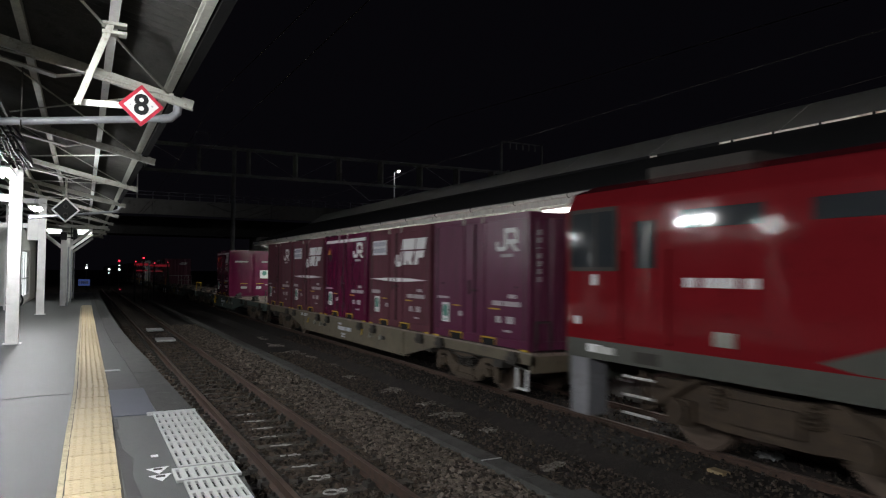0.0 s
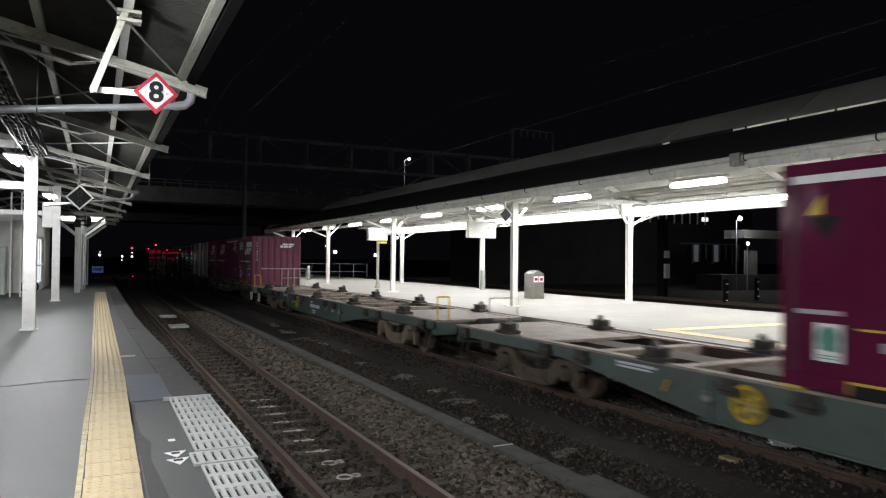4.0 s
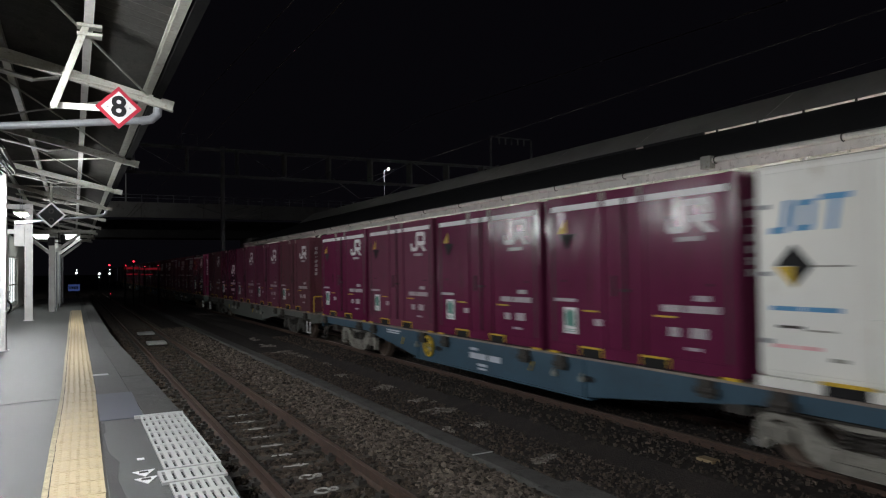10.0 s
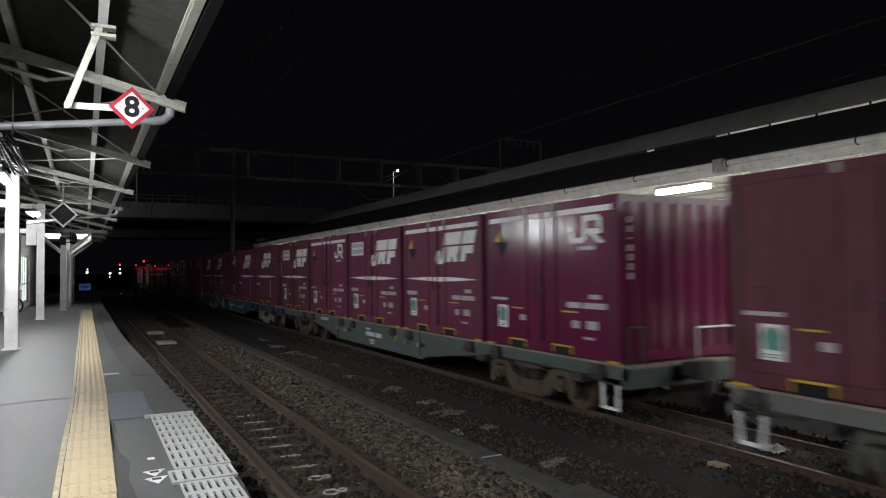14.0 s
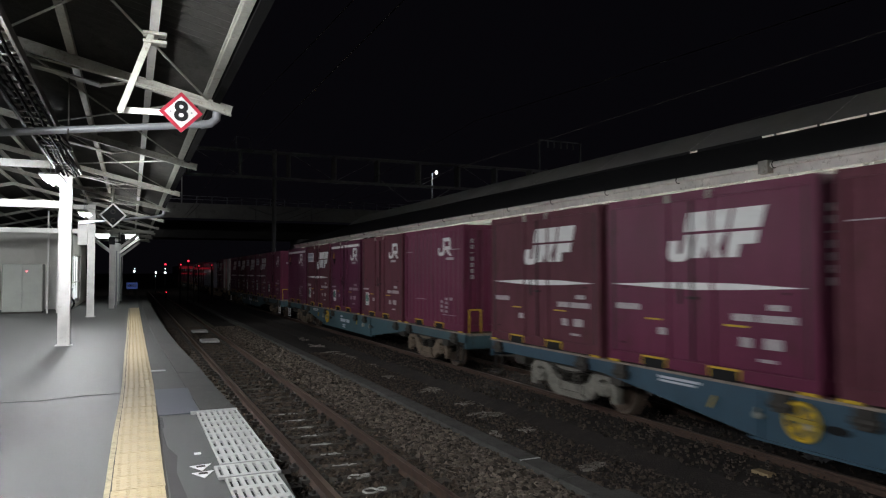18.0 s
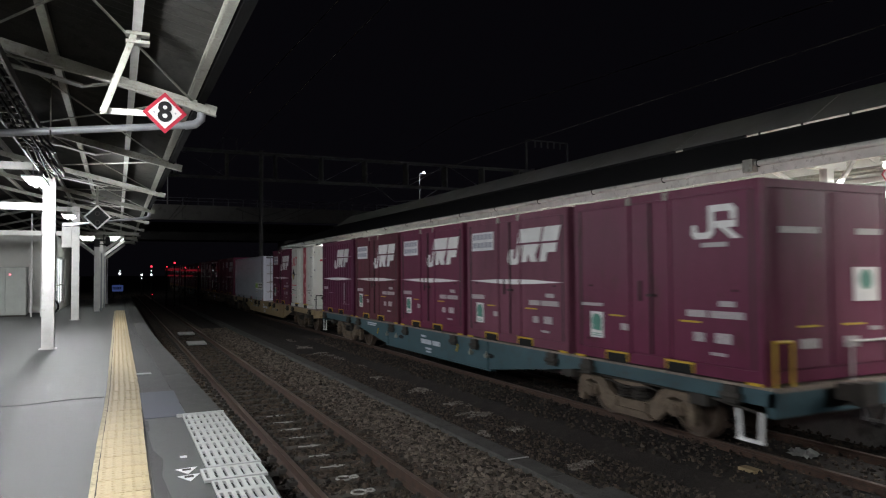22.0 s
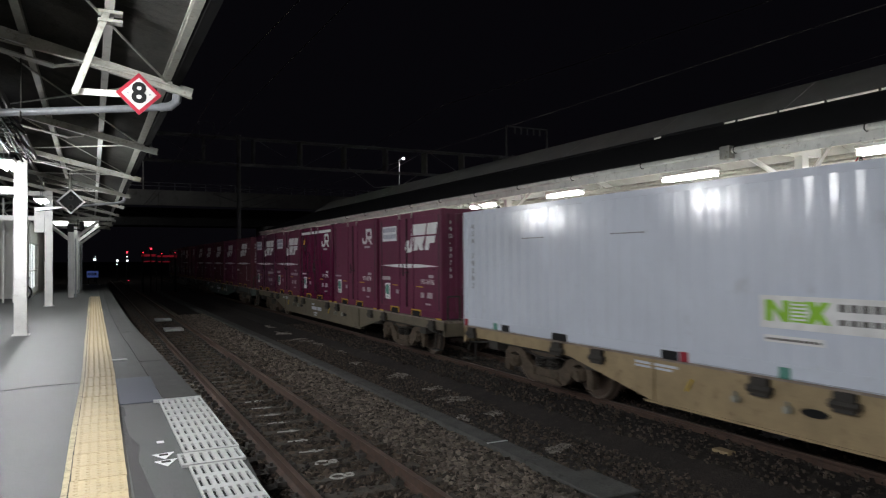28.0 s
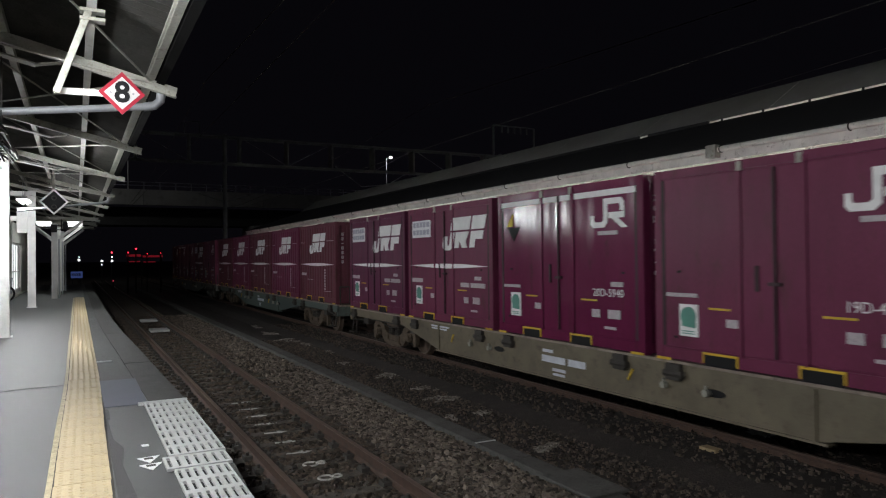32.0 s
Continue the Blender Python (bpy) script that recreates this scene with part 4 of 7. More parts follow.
        for yo in (-0.95, 0.95):
            w = new("wheelset")
            w.parent = bg
            w.matrix_basis = Matrix.Translation((0, yc + yo, 0.43))
            bm = bmesh.new()
            rod(bm, (-1.0, 0, 0), (1.0, 0, 0), 0.075, 10)
            part("axle", bm, "gear", w)
            for s in (-1, 1):
                bm = bmesh.new()
                rod(bm, (s * 0.53, 0, 0), (s * 0.545, 0, 0), 0.455, 28)
                rod(bm, (s * 0.545, 0, 0), (s * 0.655, 0, 0), 0.43, 28)
                part("wheel", bm, "wheel", w)
                bm = bmesh.new()
                ring(bm, (s * 0.656, 0, 0), (1, 0, 0), 0.4, 0.022, 28, 6)
                box(bm, s * 0.655 - 0.012, s * 0.655 + 0.012, -0.03, 0.03, 0.1, 0.34)
                part("tyre", bm, "rim", w)
    # couplers, hoses, steps, brake wheel, tanks
    for y, d in ((e0, -1), (e1, 1)):
        bm = bmesh.new()
        box(bm, -0.09, 0.09, min(y, y + d * 0.3), max(y, y + d * 0.3), 0.76, 0.96)
        box(bm, -0.16, 0.16, min(y + d * 0.24, y + d * 0.41), max(y + d * 0.24, y + d * 0.41), 0.73, 1.0)
        part("coupler", bm, "gear", ob)
        bm = bmesh.new()
        tube(bm, [(0.4, y + d * (0.03 + 0.3 * k / 8), 0.66 - 0.25 * math.sin(k / 8 * math.pi)) for k in range(9)], 0.025)
        part("brake_hose", bm, "black", ob)
    for y in (0.75, 19.65):
        for s in (-1, 1):
            bm = bmesh.new()
            for a in (-0.16, 0.16):
                bar(bm, (s * 1.16, y + a * 0.75, 0.74), (s * 1.2, y + a, 0.32), 0.03, 0.03)
            box(bm, s * 1.2 - 0.09, s * 1.2 + 0.02, y - 0.19, y + 0.19, 0.29, 0.32)
            if ("f" if y < 5 else "r") not in extras:
                part("step", bm, "gear", ob)
            else:
                bm.free()
                bm = bmesh.new()
                for a in (-1, 1):
                    prism(bm, [(y + a * 0.2, 0.66), (y + a * 0.145, 0.66), (y + a * 0.125, 0.31), (y + a * 0.18, 0.31)], "x", s * 1.2 - 0.012, s * 1.2 + 0.012)
                box(bm, s * 1.2 - 0.03, s * 1.2 + 0.03, y - 0.18, y + 0.18, 0.285, 0.32)
                part("step", bm, "white", ob, "white open footstep")
    if "w" in extras:
        dish = "v" in extras
        bm = bmesh.new()
        if dish:
            rod(bm, (-1.2, 12.5, 0.67), (-1.235, 12.5, 0.67), 0.245, 28, 0.215)
        for i in range(0 if dish else 6):
            a = i * math.pi / 3 + 0.3
            bar(bm, (-1.24, 12.5, 0.67), (-1.24, 12.5 + 0.21 * math.cos(a), 0.67 + 0.21 * math.sin(a)), 0.02, 0.045)
        ring(bm, (-1.24, 12.5, 0.67), (1, 0, 0), 0.21, 0.026, 28, 6)
        wh = part("brake_wheel", bm, "wheelyellow" if dish else "yellow", ob, "dirty yellow hand brake wheel" if dish else "yellow spoked hand brake wheel")
        bm = bmesh.new()
        bar(bm, (-1.27, 12.3, 0.69), (-1.27, 12.7, 0.7), 0.03, 0.045)
        rod(bm, (-1.2, 12.5, 0.67), (-1.28, 12.5, 0.67), 0.04, 10)
        part("grip", bm, "wheelyellow", wh)
    bm = bmesh.new()
    rod(bm, (0.5, 7.6, 0.55), (0.5, 8.9, 0.55), 0.2, 14)
    part("air_tank", bm, "gear", ob)
    boxes("brake_cylinder", [(-0.7, -0.2, 11.2, 12.0, 0.4, 0.75)], "gear", ob, bevel=0.03)
    for y in (1.6, 4.55, 15.85, 18.8):
        boxes("valve_box", [(-1.19, -0.95, y - 0.16, y + 0.16, z1 - 0.38, z1 - 0.225)], "gear", ob, bevel=0.01)
    bm = bmesh.new()
    tube(bm, [(-1.12, 0.6, 0.62), (-1.1, 1.6, 0.72), (-1.1, 4.0, 0.7), (-1.02, 5.2, 0.62)], 0.022)
    part("air_pipe", bm, "gear", ob)
    bm = bmesh.new()
    tube(bm, [(-1.12, 19.8, 0.62), (-1.1, 18.8, 0.72), (-1.1, 16.4, 0.7), (-1.02, 15.2, 0.62)], 0.022)
    part("air_pipe", bm, "gear", ob)
    for y in (7.3, 8.0, 12.4, 13.1):
        bm = bmesh.new()
        rod(bm, (-1.2, y, z1 - 0.33), (-1.27, y, z1 - 0.33), 0.045, 10)
        rod(bm, (-1.24, y, z1 - 0.33), (-1.24, y, z1 - 0.24), 0.018, 6)
        part("twist_lock", bm, "steelold", ob)
    for y, c in ((8.55, "yellow"), (13.75, "yellow")):
        bm = bmesh.new()
        bar(bm, (-1.26, y, z1 - 0.2), (-1.26, y + 0.1, z1 - 0.36), 0.02, 0.025)
        part("release_lever", bm, c, ob)
    # lettering as bars on the sill
    for y, w, z, h in () if paint == "ash" else ((10.6, 0.28, 0.76, 0.05), (9.85, 0.42, 0.6, 0.11), (10.45, 0.62, 0.6, 0.11), (10.3, 0.34, 0.47, 0.05), (10.3, 0.3, 0.4, 0.04), (14.45, 0.8, 0.85, 0.035), (14.5, 0.7, 0.8, 0.03)):
        boxes("lettering_bar", [(-1.208, -1.2, y - w / 2, y + w / 2, z, z + h)], "pale", ob)
    for y in (7.2, 12.1):
        bm = bmesh.new()
        prism(bm, [(y + 0.17 * math.cos(c * 0.524), 0.645 + 0.05 * math.sin(c * 0.524)) for c in range(12)], "x", -1.206, -1.199)
        part("jacking_hole", bm, "black", ob)
    # end rail in yellow tube, on the front end
    bm = bmesh.new()
    for a, b in (((-1.1, 0.46, 0.96), (-1.1, 0.46, 1.5)), ((-0.8, 0.46, 0.96), (-0.8, 0.46, 1.5)), ((-1.1, 0.46, 1.5), (-0.8, 0.46, 1.5))):
        rod(bm, a, b, 0.02, 8)
    if "k" in extras:
        bm2 = bmesh.new()
        for a in (-0.1, 0.2, 0.5, 0.8, 1.1):
            rod(bm2, (a, 19.7, 0.96), (a, 19.7, 1.85), 0.016, 8)
        for z in (1.4, 1.85):
            rod(bm2, (-1.1 if z > 1.5 else -0.1, 19.7, z), (1.1, 19.7, z), 0.016, 8)
        part("end_fence", bm2, "steel", ob, "white tube fence at the wagon end")
    if "y" not in extras:
        part("hand_rail", bm, "gear", ob, "dark tube hand rail")
    else:
        part("hand_rail", bm, "yellow", ob, "yellow tube hand rail")
    bm = bmesh.new()
    for a, b in (((0.3, 0.46, 0.96), (0.3, 0.46, 1.45)), ((1.1, 0.46, 0.96), (1.1, 0.46, 1.45)), ((0.3, 0.46, 1.45), (1.1, 0.46, 1.45))):
        rod(bm, a, b, 0.016, 8)
    part("hand_rail", bm, "gear" if "d" in extras else "steel", ob, "dark tube hand rail" if "d" in extras else "white tube hand rail")
    return ob


CONSIST = [  # deck colour, then its loads from the front to the rear place
    ("olive", "olive-brown", ["jr purple", "jrf_panel brown", "jr_stripe bright", "jrf_panel brown", "jr brown"]),
    ("moss", "grey-green", ["", "", "jr_stripe bright", "", ""]),
    ("teal", "teal-green", ["", "", "", "", ""]),
    ("moss", "grey-green", ["jrf_panel rose", "jr_stripe_rib purple", "jrf_rib purple", "jrf_rib purple", "reefer blue"]),
    ("azure", "blue", ["reefer blue", "jr_stripe gloss", "jr_stripe gloss", "jr_stripe maroon", "jr_stripe gloss"]),
    ("ash", "light grey", ["jr brown", "jr maroon", "jr maroon", "jr_low gloss", "jr brown"]),
    ("moss", "grey-green", ["jr_stripe gloss", "jrf_stripe maroon", "jrf_panel maroon", "jr_stripe maroon", "jrf_panel brown"]),
    ("azure", "blue", ["jrf_rib brown", "jrf_rib maroon", "jr_rib brown", "jrf maroon", "jrf brown"]),
    ("marine", "blue-green", ["jr_rib maroon", "jr brown", "jr_stripe purple", "jrf_panel brown", "jr_stripe_rib purple"]),
    ("marine", "blue-green", ["jr maroon", "jrf_panel rose", "jrf_panel maroon", "jrf_panel brown", "jrf_rib purple"]),
    ("tan", "cream-tan", ["reefer cherry", "jrf_panel maroon", "", "long", ""]),
    ("olive", "olive-brown", ["jrf_panel maroon 19D-30765", "jr maroon 19D-42904", "jr_stripe gloss 20D-5940", "jrf_panel maroon", "jrf_panel purple"]),
    ("moss", "grey-green", ["jrf_rib brown", "jrf_rib maroon", "jrf_rib brown", "jrf_rib maroon", "jrf_rib brown"]),
    ("ash", "light grey", ["jr maroon", "jrf_panel brown", "jr maroon", "jr_stripe maroon", "jr brown"]),
]
# white front and rear steps (f, r), yellow brake wheel (w) and yellow end rail (y), wagon by wagon
EXTRAS = {0: "f", 1: "w", 2: "rwvyk", 3: "fyd", 4: "w", 5: "fry", 6: "f", 7: "w", 8: "rwy", 9: "fry"}
MOVING = []  # things of the train, with their place along it
WHEELS = []  # wheelsets, with their place along it
WAGON = {}
for k, (paint, what, loads) in enumerate(CONSIST):
    u = 20.4 * k + SLACK[k]
    fit = EXTRAS.get(k, "")
    if (paint, fit) not in WAGON:
        wg = WAGON[paint, fit] = build_wagon(paint, what, fit)
    else:
        wg = copy_thing(WAGON[paint, fit], Matrix())
    MOVING.append((wg, TRACK2, u, RAIL))
    for w in wg.children_recursive:
        if w.name.startswith("wheelset"):
            WHEELS.append((w, u + w.matrix_basis.translation.y))
    for j, spec in enumerate(loads):
        if spec:
            y = u + (15.19 if spec == "long" else 10.2 + (j - 2) * 3.92)
            MOVING.append((container_for(spec), TRACK2, y, RAIL + 0.975))


# ---- train: locomotive ----
def build_loco():
    """The electric locomotive; its rear coupling stands at y = 0 and it reaches forward to -y."""
    ob = thing("electric_locomotive", "red electric locomotive with a grey lower band and dark windows", "locomotive")
    w, y0, y1 = 1.39, -23.6, -0.75
    prof = [(-w, 1.12), (-w, 3.36), (-w + 0.14, 3.62), (-0.8, 3.78), (0.8, 3.78), (w - 0.14, 3.62), (w, 3.36), (w, 1.12)]
    bm = bmesh.new()
    prism(bm, prof, "y", y0, y1)
    part("body", bm, "locored", ob, bevel=0.03)
    boxes("lower_band", [(-w - 0.004, w + 0.004, y0 + 0.05, y1 - 0.05, 1.1, 1.38)], "locogrey", ob, "grey lower band")
    bm = bmesh.new()
    prism(bm, [(-6.0, 1.38), (-5.4, 1.4), (-5.0, 1.46), (-5.8, 1.72), (-6.6, 2.6), (-8.6, 2.6), (-8.6, 1.38)], "x", -w - 0.006, -w + 0.01)
    part("grey_sweep", bm, "locogrey", ob, "grey sweep rising from the lower band")
    boxes("cab_window", [(-w - 0.012, -w + 0.02, -1.9, -0.92, 2.46, 3.3)], "window", ob, "dark cab side window", bevel=0.006)
    bm = bmesh.new()
    for it in ((-1.95, -0.88, 2.41, 2.47), (-1.95, -0.88, 3.29, 3.35), (-1.95, -1.9, 2.41, 3.35), (-0.92, -0.87, 2.41, 3.35), (-1.5, -1.46, 2.46, 3.3)):
        box(bm, -w - 0.02, -w + 0.01, *it)
    part("window_frame", bm, "gear", ob)
    boxes("cab_door", [(-w - 0.008, -w + 0.02, -2.85, -2.15, 1.42, 3.3)], "locored", ob, bevel=0.006)
    boxes("door_window", [(-w - 0.014, -w + 0.0, -2.7, -2.3, 2.45, 3.1)], "window", ob)
    bm = bmesh.new()
    for y in (-2.95, -2.05):
        rod(bm, (-w - 0.05, y, 1.45), (-w - 0.05, y, 2.7), 0.015, 8)
        for z in (1.46, 2.69):
            rod(bm, (-w - 0.05, y, z), (-w + 0.02, y, z), 0.012, 6)
    part("hand_rail", bm, "locored", ob)
    for a, b in ((-4.35, -3.15), (-6.4, -4.95), (-9.3, -7.2), (-12.4, -10.0)):
        boxes("louvre_window", [(-w - 0.01, -w + 0.02, a, b, 2.96, 3.2)], "window", ob, bevel=0.004)
    for i in range(11):
        if i not in (2, 8):
            boxes("lettering_bar", [(-w - 0.008, -w + 0.01, -4.28 + i * 0.1, -4.2 + i * 0.1, 2.21, 2.33)], "white", ob)
    boxes("builder_plate", [(-w - 0.01, -w + 0.01, -3.95, -3.65, 1.5, 1.68)], "steelold", ob, bevel=0.006)
    boxes("data_plate", [(-w - 0.01, -w + 0.01, -1.62, -1.3, 1.2, 1.32)], "white", ob)
    boxes("small_label", [(-w - 0.008, -w + 0.01, -1.5, -1.38, 2.2, 2.36), (-w - 0.008, -w + 0.01, -1.1, -0.98, 1.6, 1.72)], "white", ob)
    boxes("step_plate", [(-w - 0.03, -w + 0.05, -1.9, -1.5, 1.2, 1.3)], "steel", ob)
    boxes("sand_box_lid", [(-w - 0.012, -w + 0.05, -2.75, -2.3, 1.14, 1.3)], "gear", ob)
    for a in (-w + 0.02, w - 0.4):
        boxes("snow_plough", [(a, a + 0.38, -1.28, -0.86, 0.22, 1.1)], "plough", ob, "pale grey plough plate", bevel=0.02)
    boxes("buffer_beam", [(-w + 0.05, w - 0.05, -0.86, -0.78, 0.7, 1.12)], "locogrey", ob)
    bm = bmesh.new()
    for y in (-2.8, -8.0, -14.5, -20.0):
        box(bm, -0.75, 0.75, y - 0.9, y + 0.9, 3.78, 3.95)
    part("roof_gear", bm, "gear", ob)
    bm = bmesh.new()
    for i in range(3):
        rod(bm, (-w - 0.06, -2.15, 0.45 + i * 0.25), (-w - 0.06, -2.7, 0.45 + i * 0.25), 0.02, 6)
    part("ladder", bm, "steel", ob)
    for yc in (-4.1, -12.1, -20.1):
        bg = new("bogie")
        bg.parent = ob
        for s in (-1, 1):
            bm = bmesh.new()
            prism(bm, [(yc - 1.9, 0.7), (yc - 1.7, 0.95), (yc + 1.7, 0.95), (yc + 1.9, 0.7), (yc + 1.5, 0.5), (yc + 0.6, 0.42), (yc - 0.6, 0.42), (yc - 1.5, 0.5)], "x", s * 1.0 - 0.08, s * 1.0 + 0.08)
            part("side_frame", bm, "locotruck", bg)
            for yo in (-1.25, 1.25):
                bm = bmesh.new()
                box(bm, s * 1.0 - 0.14, s * 1.0 + 0.14, yc + yo - 0.22, yc + yo + 0.22, 0.38, 0.72)
                rod(bm, (s * 1.0, yc + yo, 0.55), (s * 1.2, yc + yo, 0.55), 0.16, 12)
                part("axle_box", bm, "locotruck", bg)
            bm = bmesh.new()
            box(bm, s * 1.05 - 0.1, s * 1.05 + 0.1, yc - 0.5, yc + 0.5, 0.55, 0.85)
            part("brake_gear", bm, "locotruck", bg)
            for yo in (-0.62, 0.62):
                bm = bmesh.new()
                for i in range(5):
                    ring(bm, (s * 1.05, yc + yo, 0.72 + 0.06 * i), (0, 0, 1), 0.11, 0.024, 12, 5)
                part("coil_spring", bm, "locotruck", bg)
                bm = bmesh.new()
                rod(bm, (s * 1.12, yc + yo * 2.9, 0.5), (s * 1.12, yc + yo * 1.4, 1.05), 0.05, 8)
                part("damper", bm, "locotruck", bg)
            boxes("sand_pipe", [(s * 1.0 - 0.03, s * 1.0 + 0.03, yc + 1.98, yc + 2.05, 0.18, 1.0)], "locotruck", bg)
        for yo in (-1.25, 1.25):
            ws = new("wheelset")
            ws.parent = bg
            ws.matrix_basis = Matrix.Translation((0, yc + yo, 0.56))
            bm = bmesh.new()
            rod(bm, (-1.0, 0, 0), (1.0, 0, 0), 0.09, 10)
            part("axle", bm, "gear", ws)
            for s in (-1, 1):
                bm = bmesh.new()
                rod(bm, (s * 0.53, 0, 0), (s * 0.545, 0, 0), 0.585, 30)
                rod(bm, (s * 0.545, 0, 0), (s * 0.66, 0, 0), 0.56, 30)
                part("wheel", bm, "wheel", ws)
    for a, b in ((-7.6, -6.4), (-8.9, -7.75), (-10.0, -9.1)):
        boxes("underframe_box", [(-1.2, 1.2, a, b, 0.45, 1.1)], "locotruck", ob, bevel=0.02)
    bm = bmesh.new()
    box(bm, -0.12, 0.12, -0.78, -0.05, 0.76, 0.98)
    part("coupler", bm, "gear", ob)
    return ob


LOCO = build_loco()
MOVING.append((LOCO, TRACK2, 0.0, RAIL))
for w in LOCO.children_recursive:
    if w.name.startswith("wheelset"):
        WHEELS.append((w, w.matrix_basis.translation.y))

# raised container catches on the wagons that run without a full load
for k in (1, 2):
    for i in range(5):
        if k != 1 or i != 2:
            y = 10.2 + (i - 2) * 3.92
            for s in (-1, 1):
                ct = thing("container_catch", "dark steel container catch standing on the wagon deck", "container catch", group="catches on the empty decks")
                bm = bmesh.new()
                box(bm, -0.15, 0.15, -0.24, 0.24, 0.0, 0.07)
                box(bm, -0.1, 0.12, -0.14, 0.16, 0.07, 0.2)
                part("base", bm, "gear", ct, bevel=0.012)
                bm = bmesh.new()
                rod(bm, (-0.12, -0.16, 0.14), (0.14, 0.16, 0.22), 0.065, 10)
                part("lever", bm, "gear", ct)
                MOVING.append((ct, TRACK2 + s * 1.12, 20.4 * k + SLACK[k] + y, RAIL + 0.965))


# ---- ground and tracks ----
bm = bmesh.new()
box(bm, -1500, 1500, -1500, 2500, -2.2, -1.17)
tagged(part("ground", bm, "soil"), "dark bare soil and gravel of the station yard", "ground", kind="structure")


def stones(name, x0, x1, y0, y1, z, count, size, seed, label):
    """Loose crushed stones as one sheet of real pieces."""
    rng = np.random.default_rng(seed)
    base = np.array([(a, b, c) for a in (-1, 1) for b in (-1, 1) for c in (-1, 1)], float) * 0.5
    quads = np.array([(0, 1, 3, 2), (4, 6, 7, 5), (0, 4, 5, 1), (2, 3, 7, 6), (0, 2, 6, 4), (1, 5, 7, 3)])
    v = base[None] * rng.uniform(0.55, 1.2, (count, 1, 3)) * (size * rng.uniform(0.6, 1.4, (count, 1, 1))) + rng.normal(0, size * 0.13, (count, 8, 3))
    a, b = rng.uniform(0, 6.28, count), rng.uniform(0, 6.28, count)
    ca, sa, cb, sb = np.cos(a), np.sin(a), np.cos(b), np.sin(b)
    o = np.zeros(count)
    ra = np.stack([ca, -sa, o, sa, ca, o, o, o, o + 1], 1).reshape(-1, 3, 3)
    rb = np.stack([o + 1, o, o, o, cb, -sb, o, sb, cb], 1).reshape(-1, 3, 3)
    v = np.einsum("nij,nkj->nki", ra @ rb, v)
    v += np.stack([rng.uniform(x0, x1, count), rng.uniform(y0, y1, count), z + rng.uniform(-0.3, 0.45, count) * size], 1)[:, None]
    faces = (quads[None] + 8 * np.arange(count)[:, None, None]).reshape(-1, 4)
    me = bpy.data.meshes.new(name)
    me.from_pydata(v.reshape(-1, 3).tolist(), [], faces.tolist())
    me.materials.append(M[{"ballast_shoulder": "paler_stone", "ballast_stones": "stone"}.get(name, "dark_stone")])
    return tagged(new(name, me), label, "gravel", kind="stuff")


def stone_material(name, col):
    m = mat(name, col, 0.9, var=0.2, scale=20, bump=0.5, fine=90)
    nt = m.node_tree
    b = nt.nodes["Principled BSDF"]
    geo, ramp, mix = nt.nodes.new("ShaderNodeNewGeometry"), nt.nodes.new("ShaderNodeValToRGB"), nt.nodes.new("ShaderNodeMix")
    ramp.color_ramp.elements[0].color, ramp.color_ramp.elements[1].color = (0.16, 0.14, 0.12, 1), (1.55, 1.45, 1.35, 1)
    nt.links.new(geo.outputs["Random Per Island"], ramp.inputs[0])
    mix.data_type, mix.blend_type = "RGBA", "MULTIPLY"
    mix.inputs[0].default_value = 1
    nt.links.new(b.inputs["Base Color"].links[0].from_socket, mix.inputs[6])
    nt.links.new(ramp.outputs[0], mix.inputs[7])
    nt.links.new(mix.outputs[2], b.inputs["Base Color"])
    return m


M["stone"] = stone_material("crushed_stone", (0.074, 0.059, 0.047))
M["dark_stone"] = stone_material("dark_crushed_stone", (0.072, 0.059, 0.05))
M["paler_stone"] = stone_material("paler_crushed_stone", (0.134, 0.117, 0.101))
SLEEP = -1.1  # top of the sleepers


